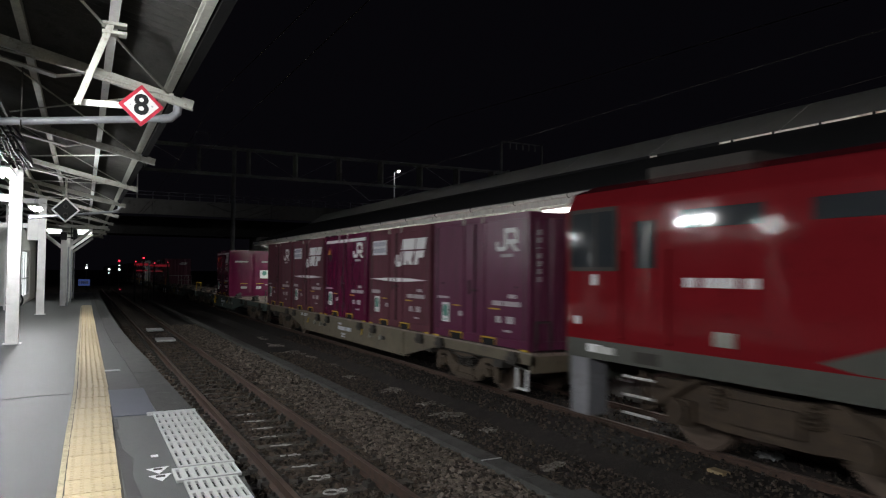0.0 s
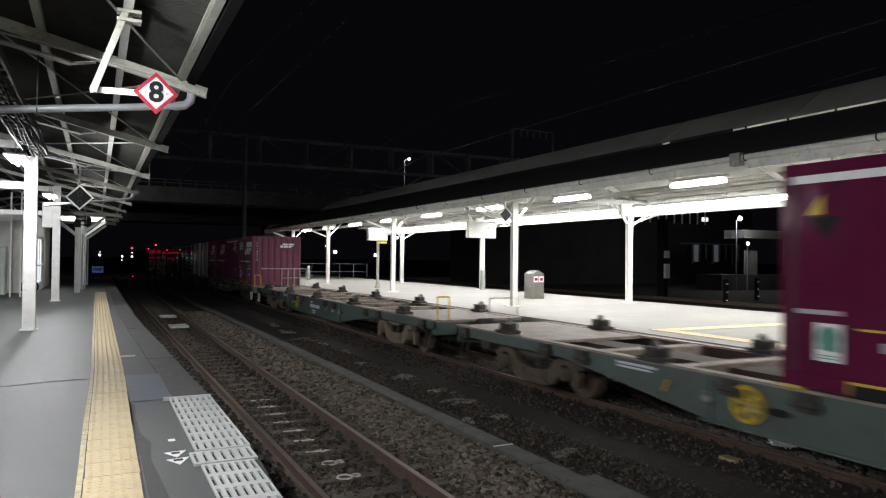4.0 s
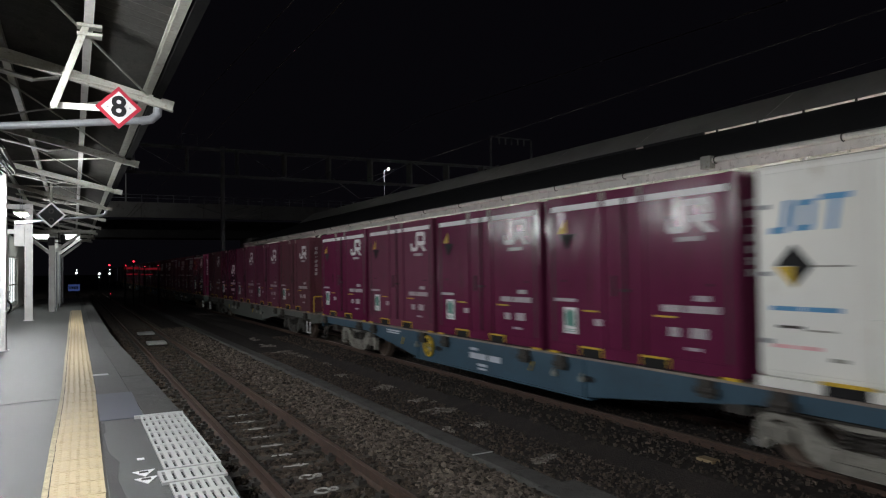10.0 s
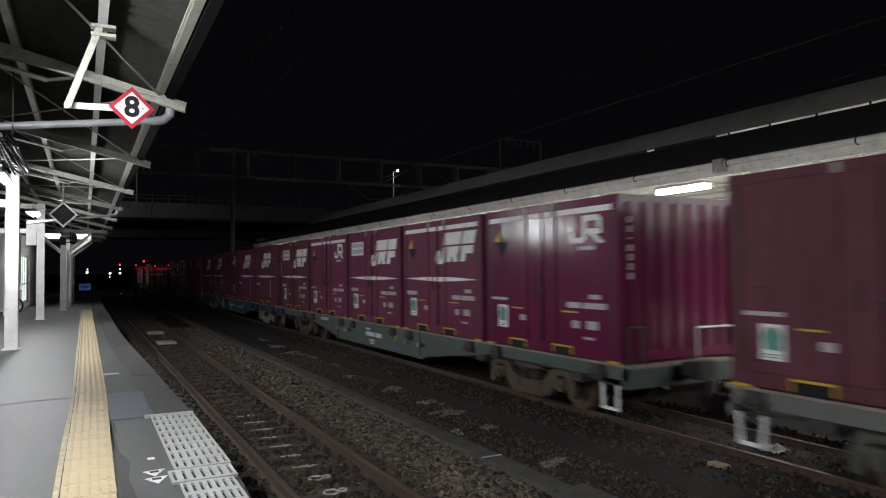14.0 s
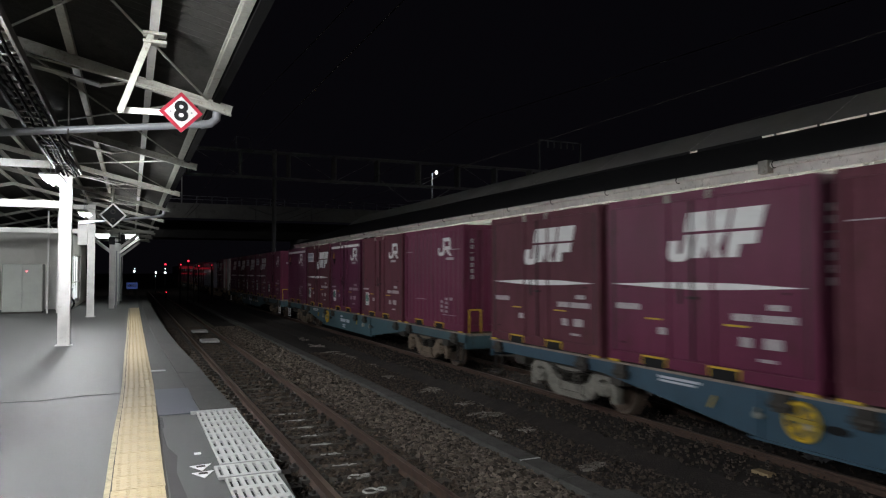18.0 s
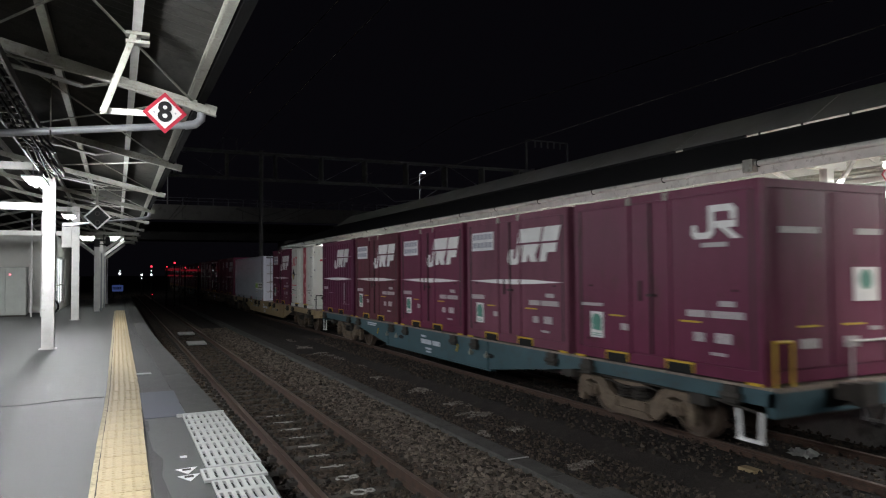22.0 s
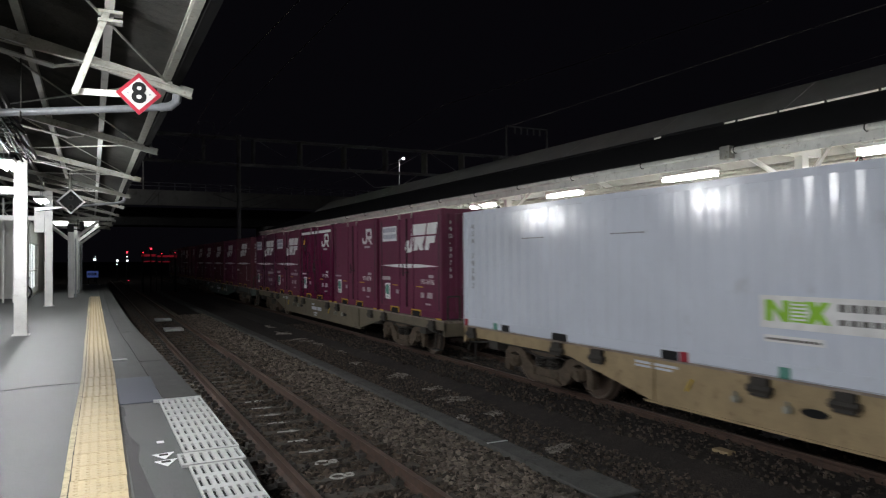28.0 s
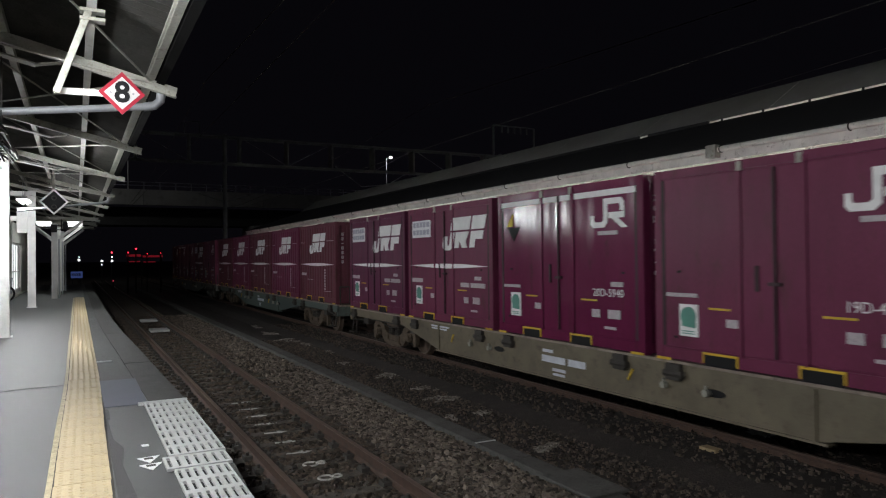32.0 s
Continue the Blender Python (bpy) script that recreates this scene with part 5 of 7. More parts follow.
def build_track(name, xc, y0, y1, label):
    tr = thing(name, label, "railway track", kind="structure")
    bm = bmesh.new()
    prism(bm, [(xc - 1.75, -1.2), (xc + 1.75, -1.2), (xc + 1.3, SLEEP - 0.06), (xc - 1.3, SLEEP - 0.06)], "y", y0, y1)
    part("ballast_bed", bm, "bed", tr)
    prof = [(-0.065, 0), (0.065, 0), (0.065, 0.012), (0.012, 0.035), (0.01, 0.105), (0.033, 0.118), (0.033, 0.148), (-0.033, 0.148), (-0.033, 0.118), (-0.01, 0.105), (-0.012, 0.035), (-0.065, 0.012)]
    for s in (-1, 1):
        x = xc + s * 0.566
        bm = bmesh.new()
        prism(bm, [(x + a, RAIL - 0.153 + b) for a, b in prof], "y", y0, y1)
        r = part("rail", bm, "rail", tr)
        bm = bmesh.new()
        box(bm, x - 0.03, x + 0.03, y0, y1, RAIL - 0.006, RAIL)
        part("rail_head", bm, "railtop", r, "rail head rubbed bright")
    bm = bmesh.new()
    box(bm, -1.0, 1.0, -0.11, 0.11, -0.16, 0)
    for s in (-1, 1):
        box(bm, s * 0.566 - 0.15, s * 0.566 + 0.15, -0.09, 0.09, 0, 0.012)
    first = part("sleeper", bm, "sleeper", tr)
    first.matrix_basis = Matrix.Translation((xc, y0 + 0.21, SLEEP))
    bm = bmesh.new()
    for s in (-0.566, 0.566):
        for e in (-0.1, 0.1):
            box(bm, s + e * 1.15 - 0.05, s + e * 1.15 + 0.05, -0.075, 0.075, 0.0, 0.055)
            rod(bm, (s + e * 1.15, 0, 0.05), (s + e * 1.15, 0, 0.095), 0.022, 6)
    clip = part("rail_clips", bm, "gear", first)
    n = int((y1 - y0) / 0.595)
    for i in range(1, n):
        sl = shared("sleeper", first.data, tr, Matrix.Translation((xc + random.uniform(-0.02, 0.02), y0 + 0.21 + 0.595 * i + random.uniform(-0.02, 0.02), SLEEP)) @ Matrix.Rotation(random.uniform(-0.012, 0.012), 4, "Z"))
        shared("rail_clips", clip.data, sl, Matrix())
    return tr


build_track("track_1", TRACK1, -8.0, 95.0, "rusty narrow-gauge railway track on brown ballast beside the platform")
build_track("track_2", TRACK2, -14.0, 130.0, "railway track that carries the freight train")
t2 = bpy.data.objects["track_2"]
for pts in ([(6.1, -1.185), (6.55, -1.05), (7.5, -1.035), (7.5, -1.2)], [(7.69, -1.2), (7.69, -1.035), (8.62, -1.035), (8.62, -1.2)], [(8.8, -1.2), (8.8, -1.035), (9.5, -1.05), (9.7, -1.185)]):
    bm = bmesh.new()
    prism(bm, pts, "y", -14, 130)
    part("soil_fill", bm, "soil", t2)
stones("ballast_stones", 1.35, 3.85, 3.2, 15.0, SLEEP - 0.04, 14000, 0.05, 3, "brown crushed-stone ballast between the sleepers")
stones("ballast_shoulder", 3.6, 4.66, 3.2, 16.0, SLEEP - 0.035, 13500, 0.056, 4, "grey-brown crushed-stone ballast along the kerb")
stones("ballast_stones", 1.4, 3.8, 15.0, 34.0, SLEEP - 0.03, 9000, 0.05, 9, "brown crushed-stone ballast between the sleepers")
stones("ballast_shoulder", 3.4, 4.66, 16.0, 34.0, SLEEP - 0.035, 8000, 0.05, 5, "grey-brown crushed-stone ballast along the kerb")
stones("far_track_stones", 6.5, 9.6, 1.0, 26.0, -1.036, 9000, 0.032, 6, "dark crushed-stone ballast under the freight train's track")
stones("ballast_stones", 1.4, 4.66, -8.0, 3.2, SLEEP - 0.035, 9000, 0.05, 12, "brown crushed-stone ballast between the sleepers")
stones("yard_gravel", 5.12, 6.7, 3.2, 22.0, -1.166, 9000, 0.03, 7, "fine dark gravel strewn over bare soil")

# ---- concrete trough between the tracks ----
trough = thing("cable_trough", "grey concrete cable trough with worn lids lying between the two tracks", "cable trough", kind="structure")
boxes("trough_body", [(4.68, 4.94, -8, 70, -1.2, -1.07)], "troughc", trough)
bm = bmesh.new()
box(bm, -0.145, 0.145, -0.493, 0.493, 0, 0.035)
lid = part("lid", bm, "troughc", trough, bevel=0.008)
lid.matrix_basis = Matrix.Translation((4.81, -7.5, -1.07))
for i in range(1, 78):
    shared("lid", lid.data, trough, Matrix.Translation((4.81 + random.uniform(-0.006, 0.006), -7.5 + i, -1.07 + random.uniform(0, 0.005))) @ Matrix.Rotation(random.uniform(-0.006, 0.006), 4, "Z"))

# ---- near platform ----
EDGE = [(-14, 0.4), (3.0, 0.86), (4.05, 0.935), (5.0, 0.99), (7.44, 1.02), (7.46, 1.0), (9, 0.965), (12, 0.91), (15, 0.84), (19, 0.79), (30, 0.78), (48, 0.8)]
pl = thing("platform_1", "dark grey asphalt station platform with a worn concrete edge", "platform", kind="structure")
bm = bmesh.new()
prism(bm, [(-9.5, -14)] + [(x - 0.34, y) for y, x in EDGE] + [(-9.5, 48)], "z", -1.25, 0.0)
part("asphalt", bm, "asphalt", pl)
for (ya, xa), (yb, xb) in zip(EDGE, EDGE[1:]):
    n = max(1, round((yb - ya) / 1.8))
    for i in range(n):
        p, q = i / n, (i + 1) / n
        a0, a1 = ya + (yb - ya) * p + 0.004, ya + (yb - ya) * q - 0.004
        b0, b1 = xa + (xb - xa) * p, xa + (xb - xa) * q
        if a1 - a0 > 0.1:
            bm = bmesh.new()
            prism(bm, [(b0 - 0.338, a0), (b0, a0), (b1, a1), (b1 - 0.338, a1)], "z", -0.3, 0.002 + random.uniform(0, 0.003))
            part("coping_stone", bm, "coping", pl)
bm = bmesh.new()
prism(bm, [(xa - 0.36, ya) for ya, xa in EDGE] + [(xa - 0.1, ya) for ya, xa in EDGE[::-1]], "z", -1.25, -0.3)
part("platform_wall", bm, "concrete", pl)


def strip_x(y):
    return -0.163 + 0.012 * (min(y, 9) - 5) + 0.001 * max(0, y - 9)


# yellow tactile tiles
tac = thing("tactile_paving", "row of worn yellow tactile tiles along the platform", "tactile paving", kind="structure")
bm = bmesh.new()
box(bm, 0.05, 0.375, 0, 0.322, 0.0, 0.01)
for i in range(5):
    for j in range(5):
        c = (0.085 + 0.0638 * i, 0.036 + 0.0625 * j)
        rod(bm, (*c, 0.009), (*c, 0.0145), 0.016, 8, 0.011)
tile = part("tile", bm, "tactile", tac)
tile.matrix_basis = Matrix.Translation((strip_x(-4), -4, 0.001))
for i in range(1, 104):
    y = -4 + 0.333 * i
    shared("tile", tile.data, tac, Matrix.Translation((strip_x(y) + random.uniform(-0.004, 0.004), y, 0.001 + random.uniform(0, 0.002))) @ Matrix.Rotation(random.uniform(-0.006, 0.006), 4, "Z"))
bm = bmesh.new()
edge_rng = random.Random(2)
left = [(strip_x(y) + 0.012 - edge_rng.uniform(0, 0.011), y) for y in [-4 + 0.7 * i for i in range(50)]]
prism(bm, [(x + 0.03, y) for x, y in left[::-1]] + [(strip_x(y) + 0.39, y) for _, y in left], "z", -0.002, 0.004)
part("tile_bed", bm, "bedstrip", tac)
for k in range(0, len(left) - 1, 3):
    run = left[k:k + 4]
    bm = bmesh.new()
    prism(bm, [(x, y) for x, y in run[::-1]] + [(strip_x(y) + 0.044 - edge_rng.uniform(0, 0.005), y) for _, y in run], "z", -0.001, 0.008)
    part("mortar_edge", bm, "mortar", tac)

# white slotted plates at the edge
pw = thing("gap_plate", "white slotted resin plates along the platform edge", "edge plate", group="plates at the edge")
for y0, y1, x0, x1 in ((2.6, 4.93, 0.59, 0.935), (4.96, 5.27, 0.55, 0.975), (5.3, 7.36, 0.6, 0.99)):
    bm = bmesh.new()
    n = 7
    rows = max(1, round((y1 - y0) / 0.27))
    xs, ys = [x0], [y0]
    for i in range(n):
        c = x0 + (i + 0.5) * (x1 - x0) / n
        xs += [c - 0.0115, c + 0.0115]
    for r in range(rows):
        a, d = y0 + r * (y1 - y0) / rows, (y1 - y0) / rows
        ys += [a + 0.14 * d, a + 0.86 * d]
    lattice(bm, xs + [x1], ys + [y1], {(2 * i + 1, 2 * r + 1) for i in range(n) for r in range(rows)}, 0.007, 0.026)
    part("plate", bm, "plate", pw)
# black sheet under the lattice, painting the dark depth of its slots
boxes("plate_back", [(0.6, 0.93, 2.6, 7.36, 0.0055, 0.0065)], "black", pw)
boxes("plate_end", [(0.55, 1.0, 7.37, 7.43, 0.003, 0.028)], "plate", pw)

# repairs and marks on the asphalt
tagged(boxes("asphalt_patch", [(0.255, 0.64, 7.44, 9.1, 0.003, 0.008)], "patch", bevel=0.002), "blue-grey repair patch in the platform surface", "repair patch")
tagged(boxes("platform_line", [(0.26, 0.46, 10.78, 10.92, 0.002, 0.009)], "plate"), "short white painted line on the platform", "painted line")
bm = bmesh.new()
prism(bm, [(0.236, 7.33), (0.285, 7.33), (0.285, 6.9), (0.262, 6.85), (0.275, 6.1), (0.335, 5.75), (0.3, 5.3), (0.345, 4.4), (0.33, 3.2), (0.236, 3.2)], "z", 0.001, 0.004)
tagged(part("asphalt_seam", bm, "asphalt_dark"), "dark tar seam beside the tactile tiles", "repair seam")
bm = bmesh.new()
band = [(y, strip_x(y) + 0.39, np.interp(y, [e[0] for e in EDGE], [e[1] for e in EDGE]) - 0.342) for y in (9.12, 9.6, 12, 15, 19, 24, 30, 40)]
prism(bm, [(a, y) for y, a, b in band] + [(b, y) for y, a, b in band[::-1]], "z", 0.0005, 0.003)
tagged(part("asphalt_band", bm, "asphalt_dark"), "worn darker asphalt band between the tiles and the edge", "repair patch")
tagged(boxes("platform_sticker", [(0.455, 0.506, 5.74, 5.8, 0.002, 0.006)], "white"), "small square white sticker on the platform", "sticker")
for y in (5.07, 5.26):
    st = thing("triangle_sticker", "white triangular boarding sticker with a dark mark", "sticker", group="boarding stickers")
    bm = bmesh.new()
    prism(bm, [(0.396, y + 0.15), (0.47, y), (0.548, y + 0.17)], "z", 0.002, 0.006)
    part("triangle", bm, "white", st)
    boxes("mark", [(0.44, 0.5, y + 0.09, y + 0.135, 0.006, 0.008)], "gear", st)
crack = [(-6.0, 8.5), (-4.2, 8.75), (-2.6, 8.7), (-1.6, 8.95), (-0.9, 8.9), (-0.5, 9.05), (-0.12, 9.05)]
bm = bmesh.new()
prism(bm, [(x, y + 0.018 + 0.01 * (i % 2)) for i, (x, y) in enumerate(crack)] + [(x, y - 0.02 - 0.012 * (i % 3)) for i, (x, y) in enumerate(crack)][::-1], "z", 0.0005, 0.003)
tagged(part("asphalt_crack", bm, "asphalt_dark"), "dark filled crack across the platform asphalt", "crack")

# ---- near canopy ----
can = thing("canopy_1", "old steel platform canopy with pale painted rafters and dark corrugated sheets", "platform canopy", kind="structure")


def roof_z(x):
    """Top of the rafters across the platform."""
    return 3.235 - 0.243 * (x - 0.87) if x > -3.4 else 3.235 + 0.243 * 4.27 + 0.243 * (x + 3.4)


BEAMS = [-5.4, -1.06, 3.3, 7.64, 11.98, 16.3, 20.7, 25.0, 29.4, 33.8, 38.2, 42.5]
for y in BEAMS:
    bm = bmesh.new()
    for xa, xb in ((0.95, -3.4), (-3.4, -7.6)):
        za, zb = roof_z(xa + 1e-4), roof_z(xb + 1e-4)
        # a channel: web and two flanges
        bar(bm, (xa, y, za - 0.05), (xb, y, zb - 0.05), 0.012, 0.1)
        bar(bm, (xa, y + 0.03, za - 0.006), (xb, y + 0.03, zb - 0.006), 0.06, 0.012)
        bar(bm, (xa, y + 0.03, za - 0.096), (xb, y + 0.03, zb - 0.096), 0.06, 0.012)
    part("rafter", bm, "steelold", can)
    # stay plate and a shallow lower chord from the post
    bm = bmesh.new()
    bar(bm, (-0.1, y + 0.03, 3.355), (-0.32, y + 0.03, 3.31), 0.09, 0.012)
    bar(bm, (-0.32, y + 0.03, 3.31), (-0.8, y + 0.03, 3.42), 0.15, 0.014)
    bar(bm, (-0.8, y + 0.03, 3.42), (-1.27, y + 0.03, 3.5), 0.15, 0.014)
    part("brace", bm, "steelold", can)
for x in (0.73, 0.16, -0.55, -1.27, -2.0, -2.7, -3.4, -4.2, -5.0, -5.8, -6.6, -7.4):
    bm = bmesh.new()
    z = roof_z(x)
    box(bm, x - 0.008, x + 0.008, -6, 44, z, z + 0.085)
    box(bm, x - 0.06, x + 0.008, -6, 44, z + 0.075, z + 0.085)
    box(bm, x - 0.06, x - 0.008, -6, 44, z + 0.001, z + 0.009)
    part("purlin", bm, "steel" if x == 0.16 else "steelold", can)
# corrugated sheets
for xa, xb in ((0.8, -3.4), (-7.8, -3.4)):
    for i in range(25):
        y0 = -6 + 2.0 * i
        bm = bmesh.new()
        n = 26
        lo, hi = [], []
        for j in range(n + 1):
            y = y0 + 2.02 * j / n
            dz = 0.092 + 0.012 * math.cos(j * math.pi)
            lo.append(bm.verts.new((xa, y, roof_z(xa) + dz)))
            hi.append(bm.verts.new((xb, y, roof_z(xb + 1e-4) + dz)))
        for j in range(n):
            bm.faces.new((lo[j], lo[j + 1], hi[j + 1], hi[j]))
        bmesh.ops.solidify(bm, geom=list(bm.faces), thickness=0.006)
        part("roof_sheet", bm, "sheet", can)
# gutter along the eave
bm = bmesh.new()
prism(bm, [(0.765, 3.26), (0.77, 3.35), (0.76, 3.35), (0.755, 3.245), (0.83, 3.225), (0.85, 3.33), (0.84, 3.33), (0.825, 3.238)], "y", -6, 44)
part("gutter", bm, "mattblack", can)
# cross rods under the sheets
for y in BEAMS[2:8]:
    for d in (1, -1):
        bm = bmesh.new()
        ya, yb = (y, y + 4.34) if d > 0 else (y + 4.34, y)
        rod(bm, (0.7, ya, roof_z(0.7) - 0.02), (-1.2, yb, roof_z(-1.2) - 0.02), 0.011, 6)
        part("bracing_rod", bm, "steelold", can)


def build_post(x, y, top):
    p = thing("canopy_post", "white painted square steel post carrying the canopy", "canopy post", Matrix.Translation((x, y, 0)), group="posts of the near canopy")
    bm = bmesh.new()
    box(bm, -0.098, 0.098, -0.09, 0.09, 0, top)
    part("shaft", bm, "steel", p, bevel=0.006)
    for a in (-0.108, 0.092):
        boxes("flange", [(a, a + 0.016, -0.1, 0.1, 0, top)], "steel", p)
    boxes("base_plate", [(-0.15, 0.15, -0.14, 0.14, 0, 0.015)], "steel", p)
    return p


for y in (-3.7, 5.9, 15.45, 25.05):
    build_post(-1.205, y, roof_z(-1.205) - 0.1)
# far posts with forked arms, under the next canopy
for y, x in ((30.6, -0.72), (34.0, -0.66), (38.4, -0.6)):
    p = thing("forked_post", "grey steel canopy post that forks into two arms", "canopy post", Matrix.Translation((x, y, 0)), group="forked posts of the far canopy")
    boxes("shaft", [(-0.1, 0.1, -0.09, 0.09, 0, 2.9)], "steel", p, bevel=0.006)
    bm = bmesh.new()
    rod(bm, (0.16, -0.08, 0), (0.16, -0.08, 2.3), 0.03, 8)
    part("down_pipe", bm, "galv", p)
    for s in (-1, 1):
        bm = bmesh.new()
        bar(bm, (0, 0, 2.2), (s * 0.95, 0, 2.98), 0.1, 0.11)
        part("arm", bm, "steel", p)
# far canopy soffit with its crossbeam
bm = bmesh.new()
for y in (30.6, 34.0, 38.4):
    box(bm, -2.2, 0.8, y - 0.08, y + 0.08, 3.02, 3.15)
part("soffit_beam", bm, "steelold", can)

# number sign on its bent arm
sg = thing("stop_sign_8", "white diamond sign with a red border and a black 8", "stop sign", Matrix.Translation((0.35, 6.1, 2.765)))
sg.name = "stop_sign"
bm = bmesh.new()
prism(bm, [(-0.172, 0), (0, -0.172), (0.172, 0), (0, 0.172)], "y", -0.006, 0.006)
part("border", bm, "signred", sg, "red border")
bm = bmesh.new()
prism(bm, [(-0.132, 0), (0, -0.132), (0.132, 0), (0, 0.132)], "y", -0.009, 0.0)
part("face", bm, "signwhite", sg)
words("numeral", "8", 0.23, "black", sg, pose(0, -0.0105, 0, 90, 0, 0), "black numeral", 0.007)
for dx in (-0.082, 0.082):
    bm = bmesh.new()
    rod(bm, (dx, -0.013, 0), (dx, 0, 0), 0.008, 8)
    part("bolt", bm, "galv", sg)
# one arm in two paints: the level part whiter for the light on it
bm = bmesh.new()
bar(bm, (-0.1, 0.014, -0.01), (-0.48, 0.014, -0.02), 0.012, 0.05)
part("bent_arm", bm, "fascia", sg, "level part of the bent steel arm, whitened as if lit")
bm = bmesh.new()
bar(bm, (-0.462, 0.0, -0.04), (-0.235, 0.0, 0.63), 0.05, 0.05)
part("bent_arm", bm, "steelold", sg)
bm = bmesh.new()
for z in (0.56, 0.63):
    box(bm, -0.3, -0.12, -0.04, 0.06, z - 0.012, z + 0.012)
part("clamp", bm, "steelold", sg)

# second diamond sign, seen from its dark side
dg = thing("diamond_sign", "black diamond sign with a thin white border hung from the canopy", "stop sign", Matrix.Translation((-0.452, 19.18, 2.873)))
for k in range(4):
    bm = bmesh.new()
    a, b = k * math.pi / 2, (k + 1) * math.pi / 2
    p, q = Vector((math.cos(a), 0, math.sin(a))), Vector((math.cos(b), 0, math.sin(b)))
    prism(bm, [(c.x, c.z) for c in (p * 0.318, q * 0.318, q * 0.262, p * 0.262)], "y", -0.014, 0.004)
    part("border", bm, "white", dg, "white border")
bm = bmesh.new()
prism(bm, [(-0.27, 0), (0, -0.27), (0.27, 0), (0, 0.27)], "y", -0.008, 0.002)
part("face", bm, "black", dg)
for z in (0.09, -0.13):
    bm = bmesh.new()
    ring(bm, (0, -0.012, z), (0, 1, 0), 0.05, 0.012, 14, 4)
    part("bolt_ring", bm, "gear", dg)
bm = bmesh.new()
rod(bm, (0, 0.01, 0.3), (0, 0.01, 0.76), 0.03, 8)
part("hanger", bm, "steelold", dg)

# drain pipe from the gutter towards the post, at two rafters
for y in (7.72, 20.9):
    dp = thing("drain_pipe", "grey drain pipe slung from the gutter to the post", "drain pipe", group="drain pipes")
    bm = bmesh.new()
    rod(bm, (0.68, y, 3.01), (-1.3, y, 2.755), 0.037, 14)
    part("pipe", bm, "galv", dp)
    bm = bmesh.new()
    pts = [(0.64, y, 3.005), (0.74, y, 3.025), (0.8, y, 3.08), (0.815, y, 3.22)]
    tube(bm, pts, 0.045, 14)
    part("elbow", bm, "galv", dp)
    bm = bmesh.new()
    rod(bm, (-0.6, y, 2.76), (-0.6, y, 3.45), 0.008, 6)
    ring(bm, (-0.6, y, 2.81), (1, 0, 0), 0.05, 0.007, 16, 6)
    part("strap", bm, "gear", dp)

# cable ladder with its bundle
tray = thing("cable_ladder", "steel cable ladder with black cables hung under the canopy", "cable ladder")
for dx in (-0.16, 0.16):
    boxes("side_rail", [(-0.98 + dx - 0.012, -0.98 + dx + 0.012, -5, 13.2, 3.1, 3.18)], "gear", tray)
bm = bmesh.new()
box(bm, -0.16, 0.16, -0.02, 0.02, 0, 0.025)
rung = part("rung", bm, "sheet", tray)
rung.matrix_basis = Matrix.Translation((-0.98, -4.9, 3.11))
for i in range(1, 60):
    shared("rung", rung.data, tray, Matrix.Translation((-0.98, -4.9 + 0.3 * i, 3.11)))
rng = random.Random(5)
for k in range(7):
    bm = bmesh.new()
    tube(bm, [(-1.12 + 0.04 * k + rng.uniform(-0.03, 0.03), -5 + 1.1 * i, 3.13 + rng.uniform(-0.04, 0.03)) for i in range(18)], 0.014)
    part("cable", bm, "mattblack", tray)
for k, (y, dx) in enumerate(((7.4, 0.12), (8.6, 0.2), (10.2, 0.15))):
    cb = thing("loose_cable", "loose black cable sagging from the cable ladder", "cable", group="loose cables")
    bm = bmesh.new()
    pts = [(-0.86 + dx * math.sin(i / 8 * math.pi), y + 1.2 * i / 8, 3.08 - 0.2 * math.sin(i / 8 * math.pi)) for i in range(9)]
    tube(bm, pts, 0.013)
    part("cable", bm, "black", cb)
# thin conduit and a cable along the purlins
cd = thing("conduit", "thin pale conduit clipped along the canopy purlins", "conduit")
for y in (7.3, 16.0, 20.4):
    bm = bmesh.new()
    rod(bm, (0.7, y, roof_z(0.7) - 0.12), (-1.27, y, roof_z(-1.27) - 0.26), 0.01, 6)
    part("conduit_run", bm, "steelold", cd)
# crossbeams from the post row to the inner side
for y in (5.9, 15.45, 25.05):
    for z in (3.55, 2.77):
        bm = bmesh.new()
        box(bm, -7.3, -1.32, y - 0.05, y + 0.05, z - 0.07, z + 0.07)
        part("crossbeam", bm, "steel", can)
for y in (5.9, 15.45, 25.05):
    build_post(-7.2, y, roof_z(-7.2) - 0.05)

# fluorescent fittings of the near platform
for lx, y, _ in NEAR_LAMPS:
    fl = thing("tube_lamp", "white fluorescent tube fitting hung under the canopy, lit", "ceiling lamp", Matrix.Translation((lx, y, 3.0)), group="lamps of the near platform")
    boxes("housing", [(-0.15, 0.15, -0.66, 0.66, 0.025, 0.06)], "steel", fl, bevel=0.008)
    for dx in (-0.05, 0.05):
        bm = bmesh.new()
        rod(bm, (dx, -0.59, 0.0), (dx, 0.59, 0.0), 0.018, 12)
        part("tube", bm, "tube", fl, "lit fluorescent tube")
    for dy in (-0.4, 0.4):
        bm = bmesh.new()
        rod(bm, (0, dy, 0.06), (0, dy, 0.66), 0.01, 6)
        part("hanger", bm, "galv", fl)
